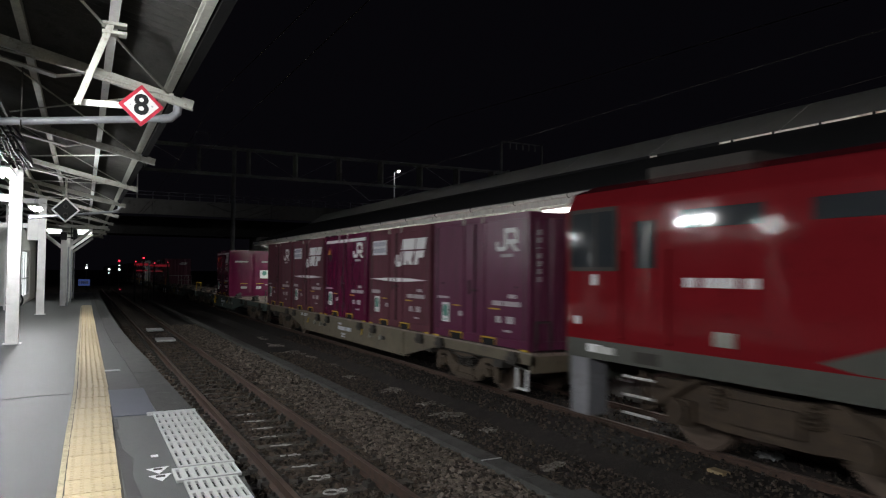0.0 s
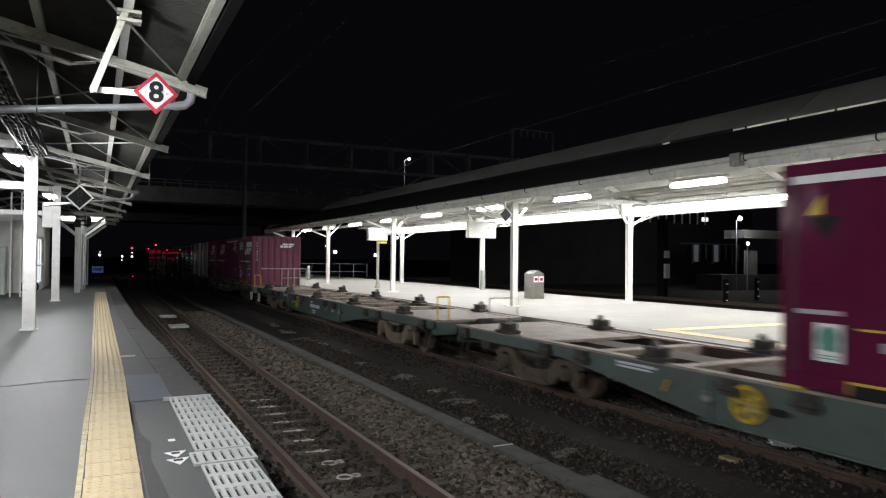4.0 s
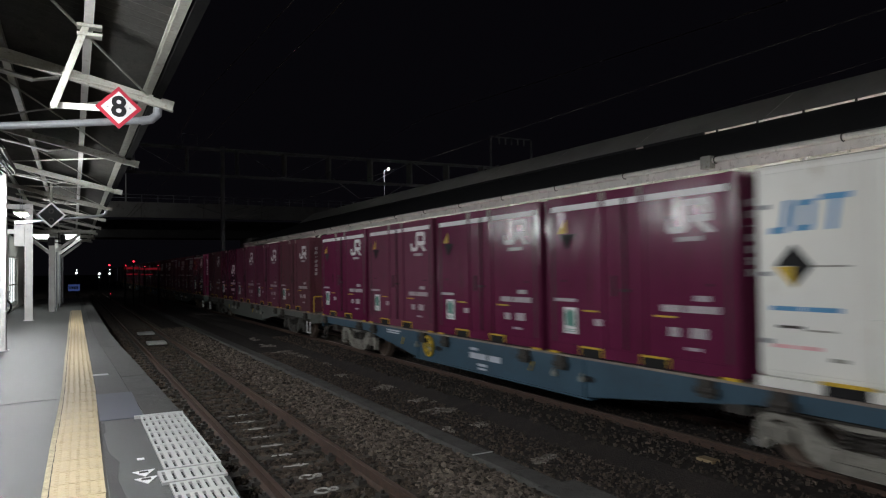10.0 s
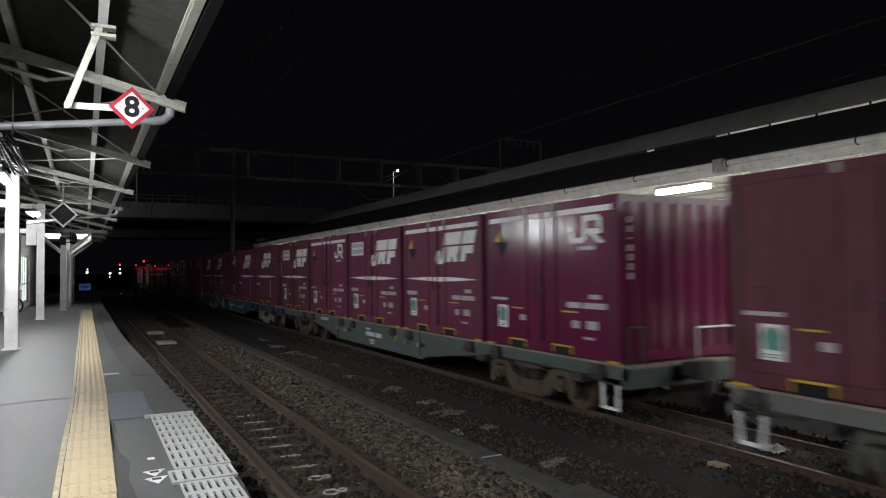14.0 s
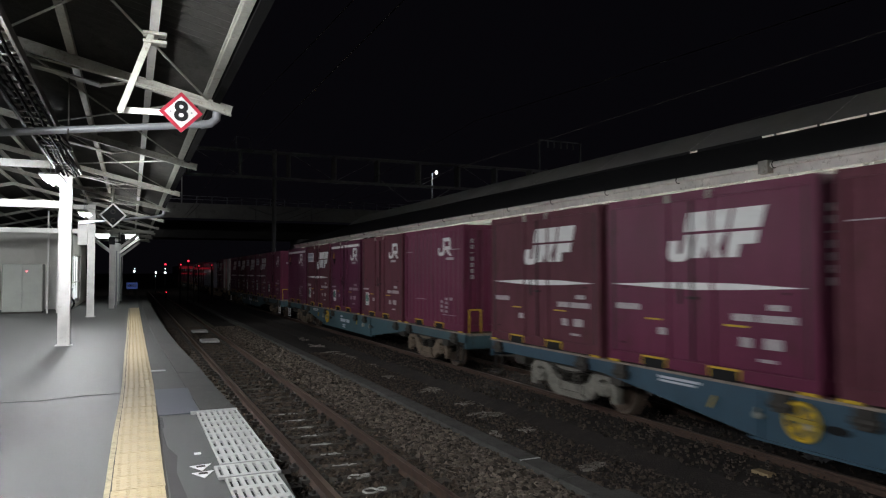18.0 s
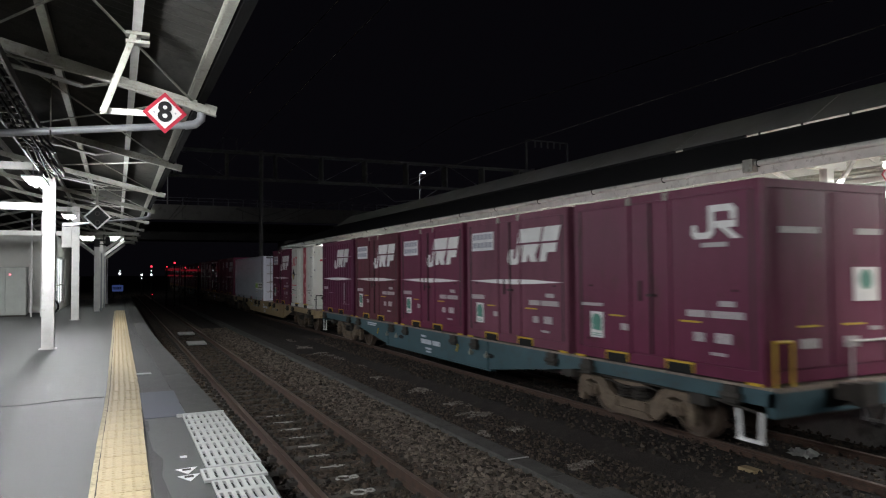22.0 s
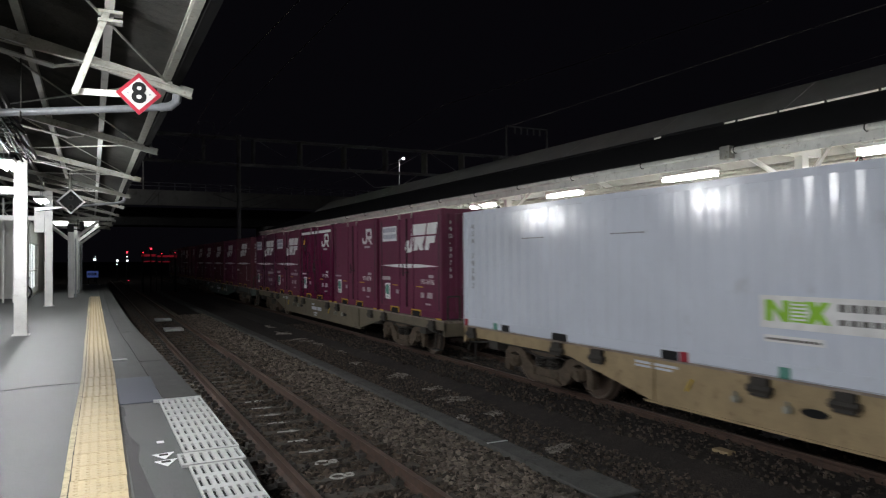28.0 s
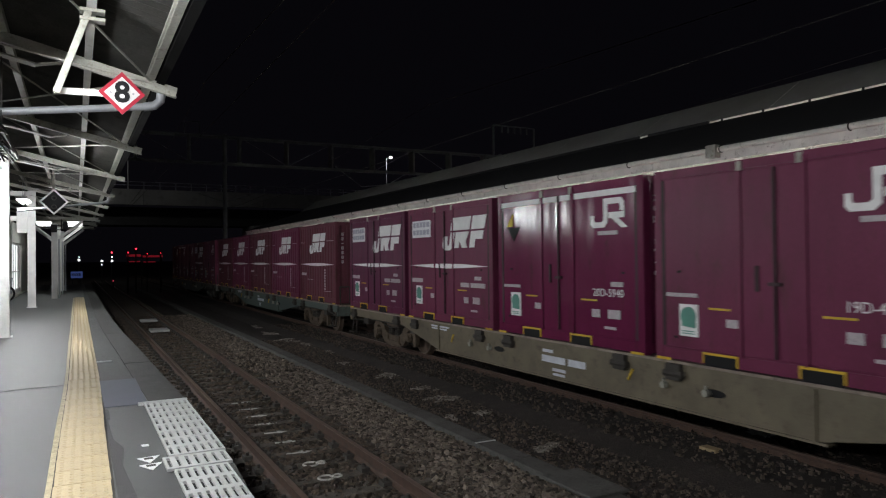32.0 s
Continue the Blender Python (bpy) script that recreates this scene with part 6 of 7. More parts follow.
# fittings out of view, added to go with the inner-side lights
for y in (14.4, 24.4):
    fl = thing("tube_lamp", "unseen lit tube fitting added to brighten the inner platform side", "ceiling lamp", Matrix.Translation((-5.4, y, 3.1)), group="lamps of the near platform")
    boxes("housing", [(-0.15, 0.15, -0.66, 0.66, 0.025, 0.06)], "steel", fl, bevel=0.008)
    bm = bmesh.new()
    rod(bm, (0, -0.59, 0.0), (0, 0.59, 0.0), 0.018, 12)
    part("tube", bm, "tube", fl, "lit fluorescent tube")
    bm = bmesh.new()
    rod(bm, (0, 0, 0.1), (0, 0, 0.75), 0.01, 6)
    part("hanger", bm, "galv", fl)
for x in (-1.15, -0.03):
    fl = thing("panel_lamp", "white lighting panel under the far canopy, lit", "ceiling lamp", Matrix.Translation((x, 33.3, 3.0)), group="lamps of the near platform")
    boxes("housing", [(-0.3, 0.3, -1.9, 1.9, 0.02, 0.07)], "steel", fl)
    boxes("diffuser", [(-0.27, 0.27, -1.85, 1.85, 0.0, 0.02)], "panelglow", fl, "lit white diffuser")

# things on the near platform further off
cb = thing("equipment_cabinet", "tall grey steel cabinet with two doors and a red lamp", "cabinet", Matrix.Translation((-3.5, 28.4, 0)))
boxes("body", [(-0.62, 0.62, -0.2, 0.4, 0.06, 1.74)], "grey", cb, bevel=0.01)
for a, b in ((-0.6, -0.01), (0.01, 0.6)):
    boxes("door", [(a, b, -0.225, -0.2, 0.1, 1.7)], "grey", cb, bevel=0.006)
boxes("plinth", [(-0.6, 0.6, -0.18, 0.38, 0, 0.06)], "gear", cb)
boxes("pilot_lamp", [(0.1, 0.16, -0.24, -0.22, 1.45, 1.51)], "redlamp", cb, "small red lamp, lit")
cl = thing("concrete_column", "broad grey column behind the equipment cabinet", "column", Matrix.Translation((-3.9, 31.4, 0)))
boxes("shaft", [(-0.3, 0.3, -0.3, 0.3, 0, 3.0)], "steelold", cl, bevel=0.01)
lt = thing("lattice_post", "grey lattice steel post beside the cabinet", "lattice post", Matrix.Translation((-2.55, 27.9, 0)))
for dx in (-0.15, 0.15):
    boxes("upright", [(dx - 0.025, dx + 0.025, -0.04, 0.04, 0, 3.6)], "steel", lt)
for i in range(10):
    bm = bmesh.new()
    z = 0.1 + i * 0.34
    bar(bm, (-0.15, 0, z), (0.15, 0, z + 0.34) if i % 2 else (-0.15, 0, z + 0.34), 0.02, 0.02)
    bar(bm, (-0.15 if i % 2 else 0.15, 0, z), (0.15 if i % 2 else -0.15, 0, z + 0.34), 0.02, 0.02)
    part("lacing", bm, "steel", lt)
hut = thing("platform_hut", "pale platform building with glazed sliding doors", "building", kind="structure")
boxes("wall", [(-6.2, -2.15, 31.0, 31.15, 0, 3.0), (-2.3, -2.15, 31.15, 40, 0, 0.12), (-2.3, -2.15, 31.15, 40, 2.2, 3.0), (-2.3, -2.15, 36, 40, 0.12, 2.2)], "cream", hut)
for i in range(4):
    bm = bmesh.new()
    y = 31.3 + i * 1.15
    for it in ((y, y + 0.08, 0.12, 2.2), (y + 1.05, y + 1.13, 0.12, 2.2), (y, y + 1.13, 2.12, 2.2), (y, y + 1.13, 0.12, 0.32), (y, y + 1.13, 1.0, 1.06)):
        box(bm, -2.26, -2.19, *it)
    part("door_frame", bm, "steel", hut)
    boxes("pane", [(-2.23, -2.22, y + 0.08, y + 1.05, 0.32, 2.12)], "paneglow" if i < 3 else "window", hut)
bx = thing("speaker_box", "pale hanging box at the canopy post", "box", Matrix.Translation((-1.455, 25.0, 2.72)))
boxes("body", [(-0.14, 0.14, -0.1, 0.1, -0.4, 0.4)], "steel", bx, bevel=0.01)
eq = thing("monitor_bracket", "dark equipment and pipes under the far canopy", "equipment", Matrix.Translation((-0.5, 30.42, 2.75)))
boxes("case", [(-0.35, -0.12, -0.1, 0.1, -0.2, 0.1), (0.08, 0.25, -0.1, 0.1, -0.1, 0.2)], "black", eq, bevel=0.01)
bm = bmesh.new()
rod(bm, (0.02, 0.06, -0.1), (0.02, 0.12, 0.33), 0.02, 8)
rod(bm, (-0.12, 0, -0.1), (0.08, 0, -0.1), 0.02, 8)
part("pipes", bm, "black", eq)
bk = thing("bicycle_wheel_stand", "dark trolley with wheels beside the lattice post", "trolley", Matrix.Translation((-2.2, 29.0, 0)))
bm = bmesh.new()
ring(bm, (0, 0, 0.3), (0, 1, 0), 0.26, 0.035, 20, 6)
part("wheel", bm, "black", bk)
boxes("frame", [(-0.2, 0.2, 0.05, 0.1, 0.3, 0.85), (-0.22, 0.22, 0.0, 0.1, 0.8, 0.86)], "galv", bk)

# ---- far platform and its canopy ----
p2 = thing("platform_2", "pale concrete island platform, brightly lit", "platform", kind="structure")
boxes("slab", [(9.95, 17.5, -14, 62, -1.2, 0)], "slab", p2)
for i in range(42):
    boxes("coping_stone", [(9.72, 9.948, -14 + i * 1.8, -12.204 + i * 1.8, -0.28, 0.004)], "slab", p2)
boxes("platform_wall", [(9.78, 9.95, -14, 62, -1.2, -0.28)], "concrete", p2)
y2 = thing("tactile_line", "pale yellow tactile lines on the far platform", "tactile paving", kind="structure")
for a in ((10.3, 10.72, -14, 11.0), (10.72, 15.5, 10.58, 11.0), (15.5, 15.92, -14, 11.0)):
    boxes("line", [(a[0], a[1], a[2], a[3], 0.001, 0.012)], "tactile2", y2)
c2 = thing("canopy_2", "white steel canopy over the far platform", "platform canopy", kind="structure")


def roof2(x):
    return 3.27 + 0.35 * (x - 9.9) if x < 13.7 else 3.27 + 0.35 * (17.5 - x)


for xa, xb in ((9.9, 13.45), (17.5, 14.9)):
    for i in range(15):
        bm = bmesh.new()
        za, zb = roof2(xa), roof2(xb)
        y0 = -14 + i * 4
        prism(bm, [(xa, za), (xb, zb), (xb, zb + 0.05), (xa, za + 0.05)], "y", y0, y0 + 3.996)
        part("roof_panel", bm, "roofdark", c2)
        bm = bmesh.new()
        prism(bm, [(xa, za - 0.03), (xb, zb - 0.03), (xb, zb - 0.006), (xa, za - 0.006)], "y", y0, y0 + 3.99)
        part("soffit_panel", bm, "ceil", c2)
for x in (9.9, 17.45):
    bm = bmesh.new()
    box(bm, x, x + 0.05, -14, 46, 3.05, 3.25)
    part("fascia", bm, "fascia", c2)
bm = bmesh.new()
rod(bm, (9.86, -14, 3.24), (9.86, 46, 3.24), 0.05, 10)
part("gutter", bm, "fascia", c2)
for i in range(26):
    bm = bmesh.new()
    ring(bm, (9.86, -12 + i * 2.25, 3.24), (0, 1, 0), 0.056, 0.012, 12, 4)
    part("gutter_strap", bm, "gear", c2)
boxes("gutter_pot", [(9.76, 9.94, y - 0.1, y + 0.1, 3.1, 3.32) for y in (8.4, )], "steelold", c2)
for x in (11.0, 12.4, 15.0, 16.4):
    bm = bmesh.new()
    box(bm, x - 0.04, x + 0.04, -14, 46, roof2(x) - 0.15, roof2(x) - 0.035)
    part("purlin", bm, "soffit", c2)
for x, ys, w in ((11.55, (-1.8, 8.22, 18.2, 28.0, 37.5, 45.2), 0.095), (16.45, (-1.8, 8.3, 18.5, 28.7, 38.4), 0.1)):
    for y in ys:
        p = thing("canopy_post", "white steel post with slanting brackets on the far platform", "canopy post", Matrix.Translation((x, y, 0)), group="posts of the far canopy")
        boxes("shaft", [(-w, w, -w * 0.85, w * 0.85, 0.0, roof2(x) - 0.1)], "soffit", p, bevel=0.012)
        boxes("head", [(-0.42, 0.42, -0.09, 0.09, roof2(x) - 0.62, roof2(x) - 0.2)], "soffit", p)
        for s in (-1, 1):
            bm = bmesh.new()
            e = s * (1.55 if x < 13 else 1.0)
            if x + e > 9.95:
                bar(bm, (0, 0, 2.62), (e, 0, roof2(x + e) - 0.12), 0.06, 0.07)
                part("bracket", bm, "soffit", p)
        boxes("base_plate", [(-0.22, 0.22, -0.2, 0.2, 0, 0.02)], "soffit", p)
for y in (8.2, 18.3, 28.0, 37.5, -1.8):
    bm = bmesh.new()
    bar(bm, (9.95, y, roof2(9.95) - 0.1), (13.7, y, roof2(13.7) - 0.1), 0.08, 0.14)
    bar(bm, (17.45, y, roof2(17.45) - 0.1), (13.7, y, roof2(13.7) - 0.1), 0.08, 0.14)
    part("rafter", bm, "soffit", c2)
# raised ridge roof with a narrow gap that lets light out
def skylight():
    nt = M["skylight"].node_tree
    t, mix = nt.nodes.new("ShaderNodeBsdfTranslucent"), nt.nodes.new("ShaderNodeMixShader")
    t.inputs[0].default_value = (0.5, 0.5, 0.5, 1)
    mix.inputs[0].default_value = 0.048
    nt.links.new(nt.nodes["Principled BSDF"].outputs[0], mix.inputs[1])
    nt.links.new(t.outputs[0], mix.inputs[2])
    nt.links.new(mix.outputs[0], nt.nodes["Material Output"].inputs[0])


skylight()
for i in range(15):
    y0 = -14 + i * 4
    for xa, za, xb, zb in ((13.46, 4.61, 14.6, 5.36), (15.2, 4.61, 14.62, 5.36)):
        bm = bmesh.new()
        v = [bm.verts.new(p) for p in ((xa, y0, za), (xb, y0, zb), (xb, y0 + 3.99, zb), (xa, y0 + 3.99, za))]
        bm.faces.new(v)
        part("ridge_panel", bm, "skylight" if xa < 14 else "soffit", c2)
for i in range(23):
    boxes("ridge_strut", [(13.44, 13.47, -13 + i * 1.1, -12.96 + i * 1.1, 4.5, 4.62)], "roofdark", c2)
boxes("ridge_closer", [(13.44, 13.48, 11.6, 13.6, 4.5, 4.63), (13.44, 13.48, 13.9, 46, 4.5, 4.63)], "roofdark", c2)
for x, z, i in [(12.0, 3.2, i) for i in range(12)] + [(16.6, 3.22, i) for i in range(20)]:
    y, hl = (-7.1 + i * 4.6, 0.75) if x < 13 else (-6.5 + i * 2.52, 1.25)
    f2 = thing("tube_lamp", "long white fluorescent fitting of the far platform, lit", "ceiling lamp", Matrix.Translation((x, y, z)), group="lamps of the far platform")
    boxes("housing", [(-0.13, 0.13, -hl, hl, 0.07, 0.13)], "soffit", f2)
    for dx in (-0.07, 0.07):
        bm = bmesh.new()
        rod(bm, (dx, -hl + 0.03, 0.0), (dx, hl - 0.03, 0.0), 0.045 if x < 13 else 0.07, 10)
        part("tube", bm, "tubefar", f2, "lit fluorescent tube")
    for dy in (-hl * 0.7, hl * 0.7):
        bm = bmesh.new()
        rod(bm, (0, dy, 0.13), (0, dy, roof2(x) - z - 0.03), 0.012, 6)
        part("hanger", bm, "soffit", f2)
# pipes and a cable run under the far canopy
pr = thing("pipe_run", "grey pipes along the far canopy", "pipe run")
for x, z, r in ((12.9, 3.32, 0.05), (13.2, 3.3, 0.035), (13.45, 3.35, 0.04)):
    bm = bmesh.new()
    rod(bm, (x, -14, z), (x, 46, z), r, 10)
    part("pipe", bm, "steelold", pr)
# signs and things on the far platform
s2 = thing("stop_sign", "white diamond sign with red border and black 8", "stop sign", Matrix.Translation((13.1, 8.1, 3.2)))
bm = bmesh.new()
prism(bm, [(-0.17, 0), (0, -0.17), (0.17, 0), (0, 0.17)], "y", -0.006, 0.006)
part("border", bm, "signred", s2)
bm = bmesh.new()
prism(bm, [(-0.13, 0), (0, -0.13), (0.13, 0), (0, 0.13)], "y", -0.009, 0.0)
part("face", bm, "signwhite", s2)
words("numeral", "8", 0.23, "black", s2, pose(0, -0.0105, 0, 90, 0, 0), "", 0.007)
bm = bmesh.new()
bar(bm, (0.17, 0.01, -0.02), (0.44, 0.01, -0.03), 0.012, 0.05)
bar(bm, (0.43, 0.01, -0.05), (0.3, 0.01, 0.95), 0.05, 0.05)
part("bent_arm", bm, "steel", s2)
d2 = thing("diamond_sign", "black diamond sign with a white border under the far canopy", "stop sign", Matrix.Translation((11.16, 18.1, 2.83)))
bm = bmesh.new()
prism(bm, [(-0.25, 0), (0, -0.25), (0.25, 0), (0, 0.25)], "y", -0.008, 0.008)
part("border", bm, "signwhite", d2)
bm = bmesh.new()
prism(bm, [(-0.2, 0), (0, -0.2), (0.2, 0), (0, 0.2)], "y", -0.012, 0.0)
part("face", bm, "black", d2)
bm = bmesh.new()
rod(bm, (0, 0.01, 0.23), (0, 0.01, roof2(11.16) - 2.83), 0.025, 8)
part("hanger", bm, "soffit", d2)
bd = thing("platform_display", "white departure display box hung under the canopy", "display", Matrix.Translation((15.4, 27.0, 2.82)))
boxes("case", [(-0.7, 0.7, -0.15, 0.15, -0.4, 0.36)], "soffit", bd, bevel=0.01)
boxes("lettering_bars", [(0.2, 0.24, -0.156, -0.15, 0.0, 0.12), (0.28, 0.32, -0.156, -0.15, 0.0, 0.12)], "steelold", bd)
bm = bmesh.new()
for dx in (-0.6, 0.6):
    rod(bm, (dx, 0, 0.42), (dx, 0, roof2(15.4 + dx) - 2.84), 0.03, 8)
part("hanger", bm, "soffit", bd)
d3 = thing("platform_display", "white departure display box on a grey stand", "display", Matrix.Translation((12.4, 32.0, 0)))
boxes("case", [(-0.55, 0.45, -0.15, 0.15, 2.35, 2.95)], "soffit", d3, bevel=0.01)
boxes("lettering_bars", [(-0.1, 0.4, -0.156, -0.15, 2.2, 2.3)], "yellow", d3)
bm = bmesh.new()
rod(bm, (0, 0, 0.05), (0, 0, 2.35), 0.07, 10)
rod(bm, (0, 0, 0), (0, 0, 0.3), 0.16, 10, 0.07)
part("stand", bm, "steelold", d3)
bn = thing("recycling_bin", "grey metal twin recycling bin with red labels and a peaked top", "bin", Matrix.Translation((14.75, 21.8, 0)))
bm = bmesh.new()
prism(bm, [(-0.24, 0), (0.24, 0), (0.24, 0.94), (0.0, 1.06), (-0.24, 0.94)], "y", -0.3, 0.3)
part("body", bm, "bingrey", bn)
for a, b in ((-0.22, -0.02), (0.02, 0.22)):
    boxes("label", [(a, b, -0.308, -0.3, 0.62, 0.84)], "white", bn)
    boxes("label_mark", [(a + 0.03, b - 0.03, -0.314, -0.308, 0.69, 0.78)], "signred", bn)
    boxes("slot", [(a + 0.04, b - 0.04, -0.31, -0.3, 0.68, 0.75)], "black", bn)
sh = thing("shelter_frame", "low white awning on the inner posts of the far platform", "awning", Matrix.Translation((16.45, 18.5, 0)))
boxes("roof", [(-1.9, 1.2, -0.5, 0.5, 3.4, 3.5)], "soffit", sh, bevel=0.01)
for s in (-1, 1):
    bm = bmesh.new()
    bar(bm, (0, 0, 2.95), (s * 0.9, 0, 3.4), 0.05, 0.05)
    part("bracket", bm, "soffit", sh)
bm = bmesh.new()
bar(bm, (0.05, 0, 2.73), (1.66, 0, 3.19), 0.05, 0.05)
part("brace", bm, "soffit", sh)
for x, y in ((16.2, 28.6), (12.2, 44.6)):
    vb = thing("notice_box", "grey notice box fixed beside a post", "notice box", Matrix.Translation((x, y, 0)))
    boxes("case", [(0.15, 0.32, -0.1, 0.1, 0, 0.95)], "grey", vb, bevel=0.008)
fw = thing("platform_end_fence", "blue-grey tube fence at the end of the far platform", "fence", kind="structure")
for i in range(8):
    boxes("fence_post", [(10.2 + i, 10.24 + i, 46.5, 46.54, 0, 1.1)], "bluerail", fw)
for z in (0.5, 1.05):
    boxes("fence_rail", [(10.2, 17.3, 46.51, 46.54, z, z + 0.035)], "bluerail", fw)

b5 = thing("speed_sign", "blue lit sign with the white number 35 beyond the platform end", "sign", Matrix.Translation((10.07, 50.0, 0)))
boxes("panel", [(-0.85, 0.85, 0, 0.08, 0.86, 1.52)], "bluesign", b5)
words("numeral", "35", 0.5, "paneglow", b5, pose(0.42, -0.004, 1.19, 90, 0, 0), "white numerals", 0.008)
for a in (-0.7, -0.3):
    boxes("lettering_bar", [(a, a + 0.3, -0.006, 0, 1.04, 1.34)], "faintglow", b5)
for a in (-0.7, 0.62):
    boxes("leg", [(a, a + 0.08, 0.08, 0.16, -1.2, 1.5)], "gear", b5)

# ---- the yard behind: overbridge, portals, lights, railcar ----
br = thing("overbridge", "grey concrete road bridge over the tracks with a railing", "bridge", kind="structure")
for i in range(14):
    boxes("girder_panel", [(-40 + i * 8, -32.06 + i * 8, 100, 101, 8.9, 10.8)], "bridgec", br)
boxes("deck", [(-40, 72, 99.9, 112, 10.8, 10.95)], "bridgec", br)
# shade under the deck is put into this beam's much darker colour
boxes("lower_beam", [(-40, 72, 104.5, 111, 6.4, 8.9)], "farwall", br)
for i in range(56):
    boxes("railing_post", [(-40 + i * 2, -39.9 + i * 2, 99.95, 100.05, 10.95, 11.95)], "galv", br)
for z in (11.45, 11.9):
    boxes("railing_bar", [(-40, 72, 99.95, 100.03, z, z + 0.07)], "galv", br)
for x in (-12, 24, 58):
    boxes("pier", [(x - 1, x + 1, 102, 110, -1.2, 6.4)], "bridgec", br)


def portal(y, x0, x1, z, label, masts, tall=2.3, pitch=4.2, offset=0.0):
    """A box truss across the tracks on round masts."""
    g = thing("catenary_portal", label, "catenary portal", Matrix.Translation((0, y, 0)), group="catenary portals")
    for x in masts:
        bm = bmesh.new()
        rod(bm, (x, 0, -1.2), (x, 0, z + tall + 0.3), 0.19, 12)
        part("mast", bm, "farsteel", g)
        for d in (-1, 1):
            bm = bmesh.new()
            tube(bm, [(x, 0, 6.5), (x + d * 0.8, 0, 6.7), (x + d * 1.5, 0, 6.95), (x + d * 2.2, 0, 7.15)], 0.05)
            rod(bm, (x + d * 0.1, 0, 7.6), (x + d * 2.2, 0, 7.15), 0.025, 6)
            part("bracket_arm", bm, "farsteel", g)
    for dz in (0.0, tall):
        for dy in (-0.5, 0.5):
            boxes("chord", [(x0, x1, dy - 0.06, dy + 0.06, z + dz - 0.07, z + dz + 0.07)], "farsteel", g)
    x, k = x0 + offset, 0
    while x < x1:
        boxes("upright", [(x - 0.09, x + 0.09, -0.56, 0.56, z, z + tall)], "farsteel", g)
        if x + pitch < x1 and k % 3 != 1:
            bm = bmesh.new()
            a, b = (z, z + tall) if k % 2 else (z + tall, z)
            bar(bm, (x, -0.5, a), (x + pitch, -0.5, b), 0.05, 0.05)
            part("lacing", bm, "farsteel", g)
        x, k = x + pitch, k + 1
    return g


p1 = portal(62, 3.0, 48, 9.8, "dim steel catenary portal across the tracks", (11.5, 40.0), offset=1.35)
for pts in ([(21.6, 0, 10.1), (24.2, 0, 8.3), (27.0, 0, 8.6), (29.3, 0, 10.0)], [(8.2, 0, 12.1), (8.2, 0, 13.3), (9.4, 0, 13.3), (9.4, 0, 12.1)]):
    bm = bmesh.new()
    for a, b in zip(pts, pts[1:]):
        bar(bm, a, b, 0.07, 0.07)
    part("hung_frame", bm, "farsteel", p1)
portal(-30, -3.5, 26, 8.0, "steel catenary portal behind the platform", (-3.4, 25.9), 1.2, 2.4)
fr = thing("portal_frame", "square steel frame standing on the catenary portal", "steel frame", Matrix.Translation((41.8, 62, 0)))
for it in ((-2.7, -2.52, 12.1, 15.5), (2.52, 2.7, 12.1, 15.5), (-2.7, 2.7, 15.38, 15.5)):
    boxes("tube", [(it[0], it[1], -0.08, 0.08, it[2], it[3])], "farsteel", fr)
for i in range(5):
    boxes("insulator", [(-1.6 + i * 0.8, -1.45 + i * 0.8, -0.06, 0.06, 14.7, 15.38)], "farsteel", fr)
# overhead wires
for x, name in ((TRACK1, "contact_wire"), (TRACK2, "contact_wire"), (20.5, "contact_wire")):
    wr = thing(name, "thin overhead contact wire with its carrier wire", "overhead wire", group="overhead wires")
    bm = bmesh.new()
    rod(bm, (x, -60, 4.3), (x, 130, 4.3), 0.007, 5)
    part("wire", bm, "gear", wr)
    for y0, y1 in ((-30, 16), (16, 62), (62, 82), (82, 120)):
        bm = bmesh.new()
        pts = [(x, y0 + (y1 - y0) * i / 8, 5.4 - 0.9 * math.sin(i / 8 * math.pi)) for i in range(9)]
        tube(bm, pts, 0.008, 5)
        part("carrier", bm, "gear", wr)
for x, z, s in ((-5.5, 9.5, 1), (26, 11, 2)):
    wr = thing("feeder_wire", "thin dark feeder wire high over the yard", "overhead wire", group="overhead wires")
    bm = bmesh.new()
    rod(bm, (x + 3, -40, z + 1), (x + 8 * s, 82, z), 0.012, 5)
    part("wire", bm, "gear", wr)


def street_lamp(x, y, z0, z1, label, bright="spot", size=0.16, reach=0.8):
    s = thing("yard_lamp", label, "street lamp", Matrix.Translation((x, y, 0)), group="yard lamps")
    bm = bmesh.new()
    rod(bm, (0, 0, z0), (0, 0, z1 - 0.3), 0.09, 8, 0.05)
    bar(bm, (0, 0, z1 - 0.3), (reach, 0, z1), 0.06, 0.06)
    part("pole", bm, "farsteel", s)
    bm = bmesh.new()
    bmesh.ops.create_icosphere(bm, subdivisions=2, radius=size, matrix=Matrix.Translation((reach, 0, z1 - 0.05)))
    part("lantern", bm, bright, s, "lit lantern")
    return s


street_lamp(45.2, 104.5, 10.9, 18.1, "tall pale lamp on the road bridge, lit", size=0.2)
# unseen lamp post added as the holder of the bridge's fill light
street_lamp(-12.3, 88.0, -1.2, 13.0, "tall unseen lamp added to carry the fill light on the bridge", size=0.3)
pl2 = thing("bridge_pole", "thin pale pole on the road bridge", "pole", Matrix.Translation((6.2, 101.5, 0)))
bm = bmesh.new()
rod(bm, (0, 0, 10.9), (0, 0, 15.0), 0.07, 8)
part("shaft", bm, "steel", pl2)
# hidden lamp post added for the light on the railcar
street_lamp(26.9, 19.3, -1.2, 6.9, "tall unseen yard lamp added to light the parked railcar", size=0.12, reach=0.3)
